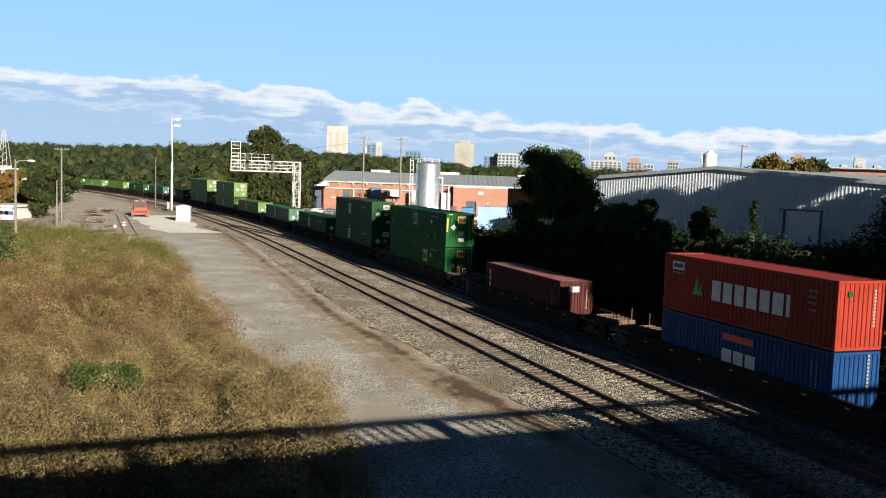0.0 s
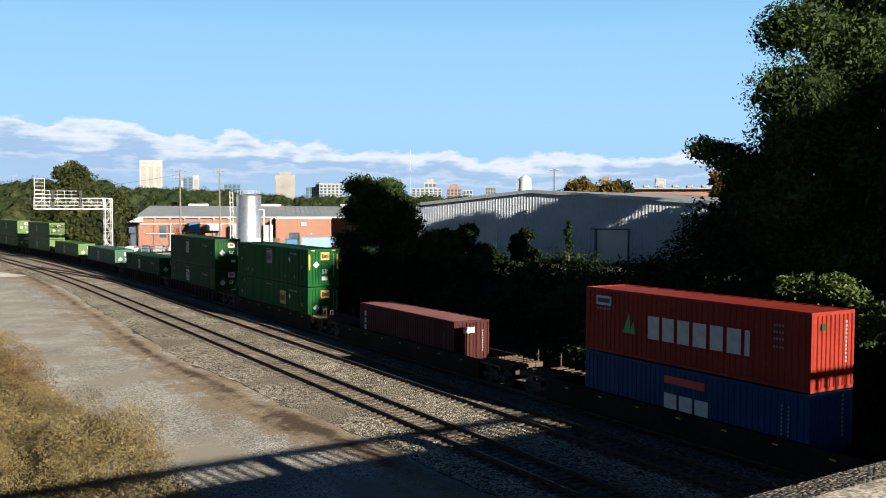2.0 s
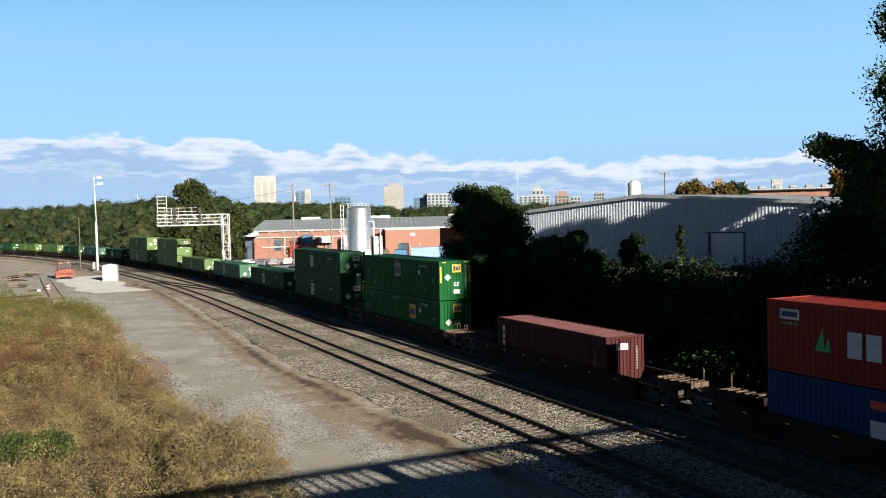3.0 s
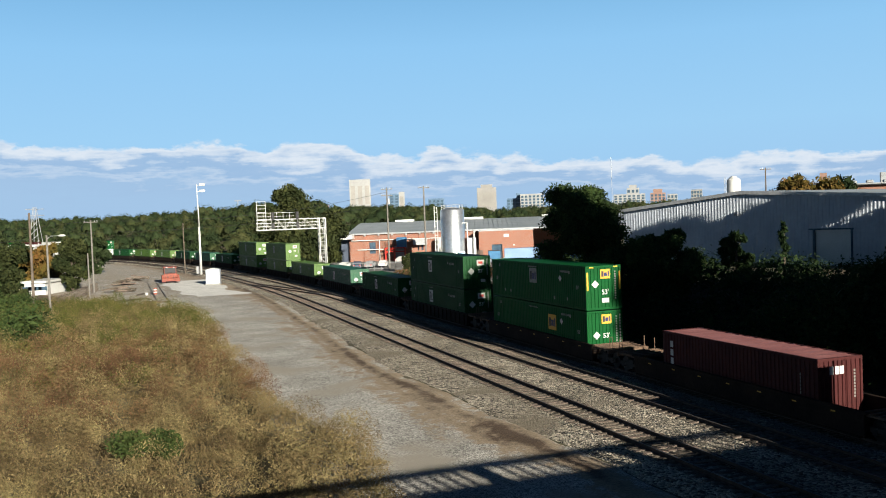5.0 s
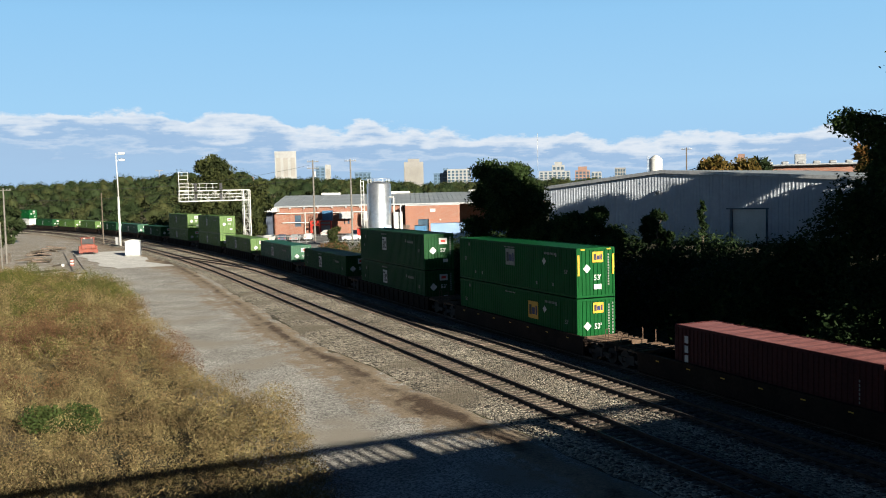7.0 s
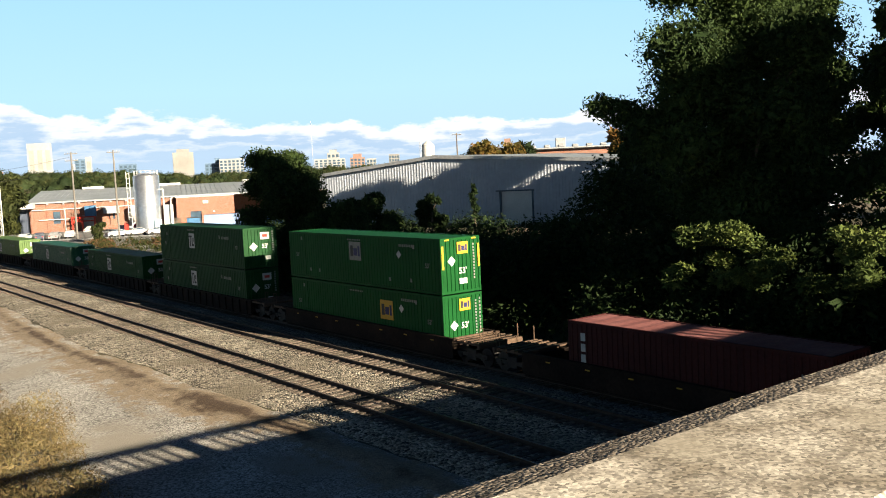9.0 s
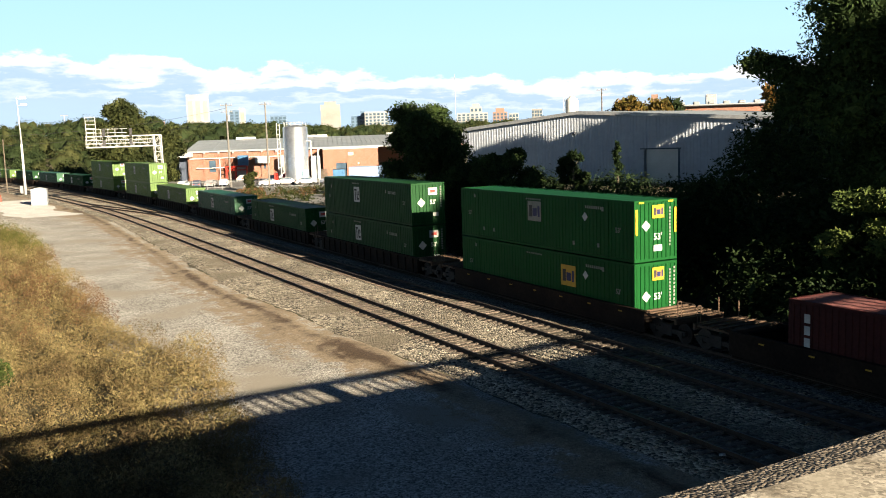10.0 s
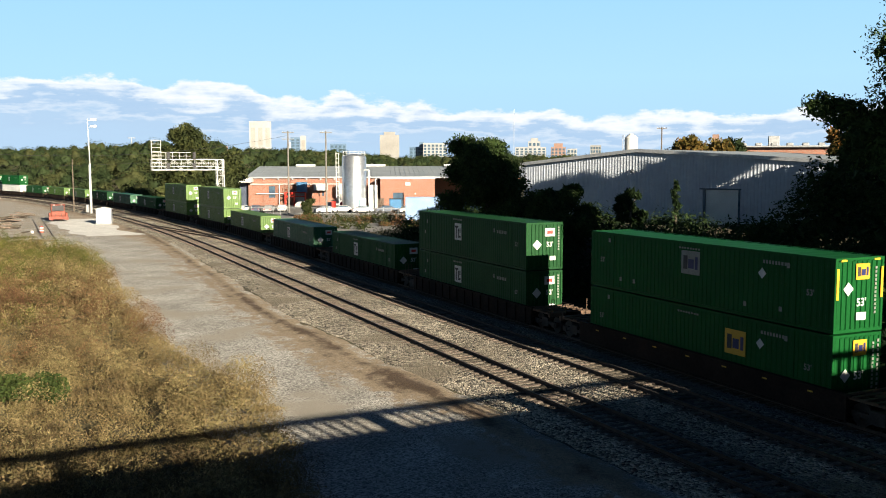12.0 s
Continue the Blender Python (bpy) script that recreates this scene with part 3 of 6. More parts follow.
def tie_data():
    bm = bmesh.new()
    add_box(bm, -1.3, 1.3, -0.115, 0.115, -0.34, -0.165)
    bmesh.ops.bevel(bm, geom=bm.edges[:], offset=0.012, segments=1, affect="EDGES")
    for x in (-0.72, 0.72):
        add_box(bm, x - 0.16, x + 0.16, -0.09, 0.09, -0.166, -0.15)
    me = bpy.data.meshes.new("tie")
    bm.to_mesh(me)
    bm.free()
    me.materials.append(M_TIE)
    return me


TIE = tie_data()


def track(label, line, s0, s1, near0, near1, step=0.53, z=0.0, seed=1):
    """line(s) gives (x, y, heading). Ties between near0 and near1 are single parts, the others one mesh."""
    rnd = random.Random(seed)
    tr = tagged(new("railway_track"), label, "railway track", kind="structure")
    for off in (-0.7535, 0.7535):
        pts = []
        s = s0
        while s <= s1:
            x, y, yaw = line(s)
            pts.append((x + off * math.cos(yaw), y + off * math.sin(yaw), yaw))
            s += 2.0
        rail(tr, pts, z)
    vs, fs = [], []
    s = s0
    while s < s1:
        x, y, yaw = line(s + rnd.uniform(-0.04, 0.04))
        m = Matrix.LocRotScale((x + rnd.uniform(-0.06, 0.06), y, z + rnd.uniform(-0.012, 0.012)), Euler((0, 0, yaw + rnd.uniform(-0.02, 0.02))), None)
        if near0 <= s <= near1:
            share("tie", TIE, tr, m)
        else:
            b = len(vs)
            for zz in (-0.34, -0.165):
                for xx, yy in ((-1.3, -0.115), (1.3, -0.115), (1.3, 0.115), (-1.3, 0.115)):
                    vs.append(m @ Vector((xx, yy, zz)))
            fs += [(b + 4, b + 5, b + 6, b + 7), (b, b + 1, b + 5, b + 4), (b + 1, b + 2, b + 6, b + 5), (b + 2, b + 3, b + 7, b + 6), (b + 3, b, b + 4, b + 7)]
        s += step
    if vs:
        rest = new("far_ties", mesh("far_ties", vs, fs, M_TIE))
        rest.parent = tr
        tagged(rest, "rows of weathered timber ties", kind="stuff")
    return tr


track("rusty rails on weathered timber ties in pale ballast", lambda s: on_line(s, N_A), -50, 520, 12, 150, seed=1)
track("dark rails on oil-stained timber ties in ballast", lambda s: on_line(s, N_B), -50, 520, 12, 120, seed=2)
track("rails on dark ties beneath the container train", lambda s: on_line(s, N_C), -60, 600, 900, 900, seed=3)


def crossover(s0, s1, n0, n1):
    def line(s):
        k = smooth(s0, s1, s)
        x, y, yaw = on_line(s, n0 + (n1 - n0) * k)
        slope = (n1 - n0) * 6 * ((s - s0) / (s1 - s0)) * (1 - (s - s0) / (s1 - s0)) / (s1 - s0)
        return x, y, yaw - math.atan(slope)
    return line


track("crossover of rusty rails linking two tracks", crossover(118, 160, N_B, N_A), 119, 159, 900, 900, z=0.006, seed=5)
track("turnout rails joining the train's track", crossover(150, 200, N_C, N_B), 151, 199, 900, 900, z=0.006, seed=6)


def siding(s):
    a, b = W(60, 4.6), W(186, 7.2)
    k = (s - 60) / 126
    p = a.lerp(b, k)
    return p.x, p.y, math.atan2(-(b - a).x, (b - a).y)


side_track = tagged(new("railway_track"), "half-buried siding rails in the gravel yard", "railway track", kind="structure")
for off in (-0.7535, 0.7535):
    rail(side_track, [(x + off * math.cos(w), y + off * math.sin(w), w) for x, y, w in (siding(s) for s in range(70, 190, 3))], -0.20)


# ---- the bridge that the camera stands on ----
BR = radians(22.0)


def bridge():
    """Open concrete balustrade, deck and girders; u runs along the bridge, v towards the view."""
    m = Matrix.Rotation(BR, 4, "Z")
    top, u0, u1 = 9.45, -70.0, 80.0
    b = thing("bridge", "concrete road bridge with an open slotted balustrade", "bridge", kind="structure", m=m)
    for v1, sgn in ((0.62, 1), (-11.0, -1)):
        inner = v1 - 0.28
        # top rail with a worn outer chamfer
        prof = [(inner, -0.27), (inner, -0.012), (inner + 0.012, 0), (v1 - 0.05, 0.0), (v1, -0.006), (v1 + 0.03, -0.05), (v1 + 0.03, -0.27)]
        us = np.arange(u0, u1 + 0.01, 0.25)
        vs = [(u, v + 0.004 * noise.noise((u * 3, v * 9, 0)), top + z + 0.004 * noise.noise((u * 4, v * 7, 2))) for u in us for v, z in prof]
        k = len(prof)
        fs = [(j * k + i, j * k + (i + 1) % k, (j + 1) * k + (i + 1) % k, (j + 1) * k + i) for j in range(len(us) - 1) for i in range(k)]
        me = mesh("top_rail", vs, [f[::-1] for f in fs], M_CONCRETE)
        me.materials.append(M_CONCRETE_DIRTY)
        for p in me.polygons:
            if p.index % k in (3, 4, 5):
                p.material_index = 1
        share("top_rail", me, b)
        bm = bmesh.new()
        add_box(bm, -0.09, 0.09, inner + 0.06, v1 - 0.06, top - 0.84, top - 0.27)
        bal = part("baluster", bm, M_CONCRETE, b, bevel=0.015)
        bm = bmesh.new()
        add_box(bm, -0.42, 0.42, inner - 0.03, v1 + 0.03, top - 1.05, top - 0.26)
        post = part("post", bm, M_CONCRETE, b, bevel=0.02)
        posts = [17.36 + 6.15 * i for i in range(-14, 10)]
        first = True
        for p in posts:
            if not first:
                share("post", post.data, b, Matrix.Translation((p, 0, 0)))
            else:
                post.matrix_basis = Matrix.Translation((p, 0, 0))
            for i in range(1, 10):
                u = p + 0.42 + (6.15 - 0.84) * i / 10
                if first and i == 1:
                    bal.matrix_basis = Matrix.Translation((u, 0, 0))
                else:
                    share("baluster", bal.data, b, Matrix.Translation((u, 0, 0)))
            first = False
        boxes("curb", M_CONCRETE, b, [(u0, u1, inner - 0.02, v1 + 0.02, top - 1.06, top - 0.84)])
    boxes("deck", M_DECK, b, [(u0, u1, -11.3, 0.70, top - 1.55, top - 1.07)])
    for v in (-10.4, -7.0, -3.6, -0.2):
        boxes("girder", M_DECK, b, [(u0, u1, v - 0.25, v + 0.25, 6.95, top - 1.55)])
    for u in (-22.0, 4.0, 40.0):
        boxes("pier", M_DECK, b, [(u - 0.6, u + 0.6, -10.8, -0.2, -0.6, 6.95)])


bridge()


# ---- warehouse with ribbed metal siding ----
def warehouse():
    P0, dirx, base = Vector((20.0, 125.0, 0)), Vector((0.707, -0.707, 0)), 2.2
    m = Matrix.Translation(P0) @ Matrix.Rotation(math.atan2(dirx.y, dirx.x), 4, "Z")
    w = thing("warehouse", "long grey metal warehouse with ribbed siding and shallow gable", "warehouse", m=m)
    L, peak, zp = 62.0, 17.3, 11.45

    def top(u):
        return zp - (0.096 if u < peak else 0.060) * abs(u - peak)
    d0, d1, dz = 26.3, 30.5, 6.75
    period, vs, fs = 0.42, [], []
    prof = ((0.0, 0.0), (0.24, 0.0), (0.28, -0.034), (0.38, -0.034))
    u, cols = 0.0, []
    while u < L:
        for a, v in prof:
            cols.append((u + a, v))
        u += period
    for i, (uu, v) in enumerate(cols):
        vs += [(uu, v, base), (uu, v, dz), (uu, v, top(uu))]
    for i in range(len(cols) - 1):
        a = 3 * i
        if not d0 < cols[i][0] < d1:
            fs.append((a, a + 3, a + 4, a + 1))
        fs.append((a + 1, a + 4, a + 5, a + 2))
    share("gable_wall", mesh("gable_wall", vs, fs, M_SIDING), w)
    boxes("side_wall", M_SIDING, w, [(-0.05, 0.1, 0.02, 48, base, top(0))])
    boxes("side_wall", M_SIDING, w, [(L - 0.1, L + 0.05, 0.02, 48, base, top(L))])
    boxes("back_wall", M_SIDING, w, [(0, L, 47.9, 48.1, base, top(L))])
    for a, b in ((-0.4, peak), (peak, L + 0.4)):
        za, zb = top(a), top(b)
        rv = [(a, -0.35, za), (b, -0.35, zb), (b, 48.3, zb), (a, 48.3, za), (a, -0.35, za + 0.16), (b, -0.35, zb + 0.16), (b, 48.3, zb + 0.16), (a, 48.3, za + 0.16)]
        share("roof", mesh("roof", rv, [(3, 2, 1, 0), (4, 5, 6, 7), (0, 1, 5, 4), (1, 2, 6, 5), (2, 3, 7, 6), (3, 0, 4, 7)], M_ROOF), w)
        tv = [(a, -0.42, za - 0.22), (b, -0.42, zb - 0.22), (b, -0.36, zb - 0.22), (a, -0.36, za - 0.22), (a, -0.42, za + 0.2), (b, -0.42, zb + 0.2), (b, -0.36, zb + 0.2), (a, -0.36, za + 0.2)]
        share("eave_trim", mesh("eave_trim", tv, [(3, 2, 1, 0), (4, 5, 6, 7), (0, 1, 5, 4), (1, 2, 6, 5), (2, 3, 7, 6), (3, 0, 4, 7)], M_GREY), w)
    door = boxes("loading_door", M_WHITE, w, [(d0, d1, 0.16, 0.2, base, dz + 0.1)], "white sectional loading door")
    for i in range(7):
        boxes("door_panel", M_WHITE, door, [(d0 + 0.06, d1 - 0.06, 0.12, 0.157, base + 0.07 + 0.64 * i, base + 0.66 + 0.64 * i)])
    boxes("door_frame", M_GLASS, w, [(d0 - 0.15, d0 + 0.05, -0.12, 0.2, base, dz + 0.1), (d1 - 0.05, d1 + 0.15, -0.12, 0.2, base, dz + 0.1), (d0 - 0.6, d1 + 0.25, -0.2, 0.1, dz, dz + 0.16)])
    bm = bmesh.new()
    add_box(bm, 16.6, 16.9, -0.45, -0.08, 8.9, 9.1)
    add_bar(bm, (16.75, -0.3, 8.9), (16.75, -0.5, 8.75), 0.16, 8, 0.22)
    part("wall_lamp", bm, M_GREY, w)


warehouse()


# ---- brick plant, tank, yard ----
def plant():
    b = thing("brick_plant", "low red-brick factory with grey metal roof", "factory", m=Matrix.Translation((0, 226, 0)))
    base, eave = -0.3, 6.35

    def wall(name, x0, x1, y0, y1, z0, z1, holes=()):
        bm = bmesh.new()
        xs = sorted({x0, x1, *[h[0] for h in holes], *[h[1] for h in holes]})
        for a, c in zip(xs[:-1], xs[1:]):
            cut = [h for h in holes if h[0] <= a and c <= h[1]]
            if cut:
                add_box(bm, a, c, y0, y1, z0, cut[0][2])
                add_box(bm, a, c, y0, y1, cut[0][3], z1)
            else:
                add_box(bm, a, c, y0, y1, z0, z1)
        return part(name, bm, M_BRICK, b)
    holes = [(-26.6, -25.0, 1.6, 4.4), (-20.5, -17.8, base, 3.2), (-14.6, -13.2, 2.0, 4.6), (-10.5, -8.0, base, 3.4)]
    wall("front_wall", -31.5, 0.0, 0, 0.4, base, eave, holes)
    for h in holes:
        boxes("window" if h[2] > 0 else "door", M_GLASS if h[2] > 0 else M_GREY, b, [(h[0] + 0.05, h[1] - 0.05, 0.22, 0.3, h[2], h[3] - 0.05)])
    for x in np.arange(-31, 0, 3.4):
        boxes("pilaster", M_BRICK, b, [(x - 0.3, x + 0.3, -0.22, -0.003, base, eave - 0.4)])
        boxes("bracket", M_GREY, b, [(x - 0.2, x + 0.2, -0.5, -0.003, eave - 0.38, eave - 0.02)])
    boxes("cornice", M_GREY, b, [(-31.8, 36.0, -0.7, 0.5, eave, eave + 0.28)])
    vs = [(-32, -0.8, eave + 0.28), (40, -0.8, eave + 0.28), (40, 26, eave + 2.7), (-32, 26, eave + 2.7), (-32, -0.8, eave + 0.36), (40, -0.8, eave + 0.36), (40, 26, eave + 2.8), (-32, 26, eave + 2.8)]
    share("roof", mesh("roof", vs, [(3, 2, 1, 0), (4, 5, 6, 7), (0, 1, 5, 4), (1, 2, 6, 5), (2, 3, 7, 6), (3, 0, 4, 7)], M_ROOF), b)
    bm = bmesh.new()
    for i in range(60):
        x = -31.6 + 1.2 * i
        sv = [(x, -0.8, eave + 0.37), (x + 0.07, -0.8, eave + 0.37), (x + 0.07, 26, eave + 2.81), (x, 26, eave + 2.81)]
        lo = [bm.verts.new(v) for v in sv]
        hi = [bm.verts.new((v[0], v[1], v[2] + 0.06)) for v in sv]
        bm.faces.new(hi)
        for q in range(4):
            bm.faces.new((lo[q], lo[(q + 1) % 4], hi[(q + 1) % 4], hi[q]))
    part("roof_seams", bm, M_ROOF, b)
    for x, wd in ((-22, 5), (-4, 6), (18, 5), (29, 9)):
        boxes("roof_monitor", M_WHITE, b, [(x, x + wd, 24, 27, eave + 2.75, eave + 3.35)])
    boxes("back_wall", M_BRICK, b, [(-31.5, 39, 25.5, 26, base, eave + 2.6)])
    boxes("side_wall", M_BRICK, b, [(-31.5, -31.1, 0.41, 25.4, base, eave + 0.2)])
    # projecting block beside the tank
    bm = bmesh.new()
    add_box(bm, 0.5, 13.4, -8, 0.9, 3.0, 6.2)
    add_box(bm, 0.5, 3.5, -8, 0.9, base, 3.0)
    add_box(bm, 6.0, 13.4, -8, 0.9, base, 3.0)
    part("brick_block", bm, M_BRICK, b, "plain orange-red brick projecting block")
    boxes("coping", M_GREY, b, [(0.4, 13.5, -8.1, 1.0, 6.2, 6.4)])
    boxes("block_door", M_GLASS, b, [(3.5, 6.0, -7.6, -7.5, base, 3.0)])
    boxes("wall_sign", M_WHITE, b, [(6.4, 7.6, -8.08, -8.003, 4.7, 5.4)])
    boxes("wall_lamp", M_WHITE, b, [(8.6, 8.9, -8.2, -8.003, 2.6, 2.9)])
    # entrance wing with white canopy
    boxes("entrance_wing", M_BRICK, b, [(-41.0, -31.9, 3, 20, base, 5.6)])
    boxes("canopy", M_WHITE, b, [(-41.5, -30.2, -4.5, 3.2, 5.4, 6.4)], "white flat entrance canopy")
    boxes("entrance_glass", M_GLASS, b, [(-40.0, -33.0, 2.8, 2.99, base, 4.6)])
    boxes("canopy_post", M_SLATE, b, [(-33.4, -31.9, -1.0, 1.0, base, 5.4)])
    # equipment on the wall
    boxes("blue_unit", M_PALEBLUE, b, [(-19.6, -17.2, -2.6, -0.6, 2.9, 5.4)], "blue dust collector box")
    bars("red_frame", M_RED, b, [((x, y, base), (x, y, 3.0)) for x in (-22.4, -20.2, -17.6) for y in (-3.0, -1.2)] + [((-22.4, -3.0, 2.9), (-17.6, -3.0, 2.9)), ((-22.4, -3.0, 1.6), (-20.2, -3.0, 2.9)), ((-22.4, -3, 2.0), (-17.6, -3, 2.0))], 0.16, 6, "red steel platform frame")
    boxes("duct_unit", M_GREY, b, [(-15.6, -12.2, -2.2, -0.5, 3.4, 4.9)])
    bm = bmesh.new()
    add_bar(bm, (-8.6, -2.2, 2.6), (-8.6, -2.2, 4.8), 1.3, 12)
    add_bar(bm, (-8.6, -2.2, 1.0), (-8.6, -2.2, 2.6), 0.3, 12, 1.3)
    part("hopper", bm, M_WHITE, b, "pale hopper on the wall")
    bars("pipe", M_WHITE, b, [((-31, -0.5, 4.9), (-6, -0.5, 4.9)), ((-29.5, -0.5, 2.6), (-23, -0.5, 2.6)), ((-6, -0.5, 0), (-6, -0.5, 4.9)), ((-24, -0.5, 0), (-24, -0.5, 4.9))], 0.12, 6)


plant()


def tank():
    p = polar(-1.48, 201)
    t = thing("storage_tank", "tall shiny stainless steel tank with ladder cage", "tank", m=Matrix.Translation((p.x, p.y, 0)))
    r, z0, z1 = 2.62, 0.3, 11.6
    bm = bmesh.new()
    k = 40
    zs = [(z0, r), (z1 - 0.25, r), (z1, r - 0.25), (z1 + 0.35, 0.4)]
    rings = [[bm.verts.new((q * math.cos(2 * math.pi * i / k), q * math.sin(2 * math.pi * i / k), z)) for i in range(k)] for z, q in zs]
    for a, c in zip(rings[:-1], rings[1:]):
        for i in range(k):
            bm.faces.new((a[i], a[(i + 1) % k], c[(i + 1) % k], c[i]))
    bm.faces.new(rings[-1])
    part("shell", bm, M_TANK, t, smooth=True)
    for z in (2.6, 5.1, 7.6, 10.1):
        bm = bmesh.new()
        bmesh.ops.create_cone(bm, segments=40, radius1=r + 0.02, radius2=r + 0.02, depth=0.07, cap_ends=False, matrix=Matrix.Translation((0, 0, z)))
        part("weld_band", bm, M_TANK, t, smooth=True)
    boxes("skirt", M_GREY, t, [(-2.3, 2.3, -2.3, 2.3, -0.35, 0.3)])
    segs = [((-3.3, -0.4, z), (-3.3, 0.4, z)) for z in np.arange(0.2, 12, 0.4)]
    segs += [((-3.3, y, -0.3), (-3.3, y, 12.2)) for y in (-0.4, 0.4)] + [((-3.9, y, 2.4), (-3.9, y, 12.4)) for y in (-0.5, 0.5)] + [((-3.3, -0.4, z), (-3.9, -0.5, z)) for z in range(3, 13)]
    bars("ladder", M_WHITE, t, segs, 0.06, 5)
    a = [2 * math.pi * i / 16 for i in range(17)]
    bars("guard_rail", M_GREY, t, [((2.4 * math.cos(p), 2.4 * math.sin(p), z), (2.4 * math.cos(q), 2.4 * math.sin(q), z)) for z in (12.0, 12.5) for p, q in zip(a[:-1], a[1:])] + [((2.4 * math.cos(p), 2.4 * math.sin(p), z1), (2.4 * math.cos(p), 2.4 * math.sin(p), 12.5)) for p in a[:-1]], 0.035, 5)
    bars("side_pipe", M_WHITE, t, [((3.2, -1.6, -0.3), (3.2, -1.6, 8.5)), ((4.6, -1.2, -0.3), (4.6, -1.2, 6.6)), ((3.2, -1.6, 8.5), (2.2, -1.2, 8.5))], 0.14, 10, "white insulated side pipe")
    boxes("cabinet", M_WHITE, t, [(3.1, 5.0, -0.6, 1.2, -0.3, 5.2)], "white equipment enclosure")
    boxes("foot_panel", mat("pale_blue", (0.35, 0.55, 0.68), (0.42, 0.62, 0.75), 1, 0.5), t, [(1.2, 2.5, -3.0, -2.65, -0.3, 2.4)], "pale blue panel")


tank()

# ---- containers ----
CORR = {}


def corrugated(name, length, z0, z1, depth, period, material, thick=0.05):
    """A wall in the plane y = 0 whose ribs run upright, waves towards -y."""
    key = (name, round(length, 2), round(z1 - z0, 2), depth, period, material.name)
    if key in CORR:
        return CORR[key]
    k = max(2, int(length / period))
    p = length / k
    prof = []
    for i in range(k):
        x = -length / 2 + i * p
        prof += [(x, 0), (x + 0.42 * p, 0), (x + 0.5 * p, depth), (x + 0.92 * p, depth)]
    prof.append((length / 2, 0))
    vs = [(x, y, z) for x, y in prof for z in (z0, z1)]
    fs = [(2 * i, 2 * i + 2, 2 * i + 3, 2 * i + 1) for i in range(len(prof) - 1)]
    CORR[key] = mesh(name, vs, fs, material)
    return CORR[key]


def letters(parent, name, text, size, m, material, label=""):
    c = bpy.data.curves.new(name, "FONT")
    c.body, c.size, c.align_x, c.extrude = text, size, "CENTER", 0.004
    c.align_y = "CENTER"
    c.offset = size * 0.02
    tmp = bpy.data.objects.new(name, c)
    me = bpy.data.meshes.new_from_object(tmp)
    bpy.data.objects.remove(tmp)
    me.materials.clear()
    me.materials.append(material)
    ob = share(name, me, parent, m)
    return tagged(ob, label) if label else ob


SHARED = {}


def slab(parent, name, material, w, h, m, label="", d=0.012):
    key = (name, material.name, round(w, 3), round(h, 3))
    if key not in SHARED:
        bm = bmesh.new()
        add_box(bm, -w / 2, w / 2, -h / 2, h / 2, 0, d)
        me = bpy.data.meshes.new(name)
        bm.to_mesh(me)
        bm.free()
        me.materials.append(material)
        SHARED[key] = me
    ob = share(name, SHARED[key], parent, m)
    return tagged(ob, label) if label else ob


def side_m(x, z, w):
    """On the left flank (towards -x of the container): text x along the length, from far to near."""
    return Matrix(((0, 0, -1, -w / 2 - 0.012), (-1, 0, 0, x), (0, 1, 0, z), (0, 0, 0, 1)))


def end_m(x, z, l):
    """On the near end (towards -y)."""
    return Matrix(((1, 0, 0, x), (0, 0, -1, -l / 2 - 0.012), (0, 1, 0, z), (0, 0, 0, 1)))


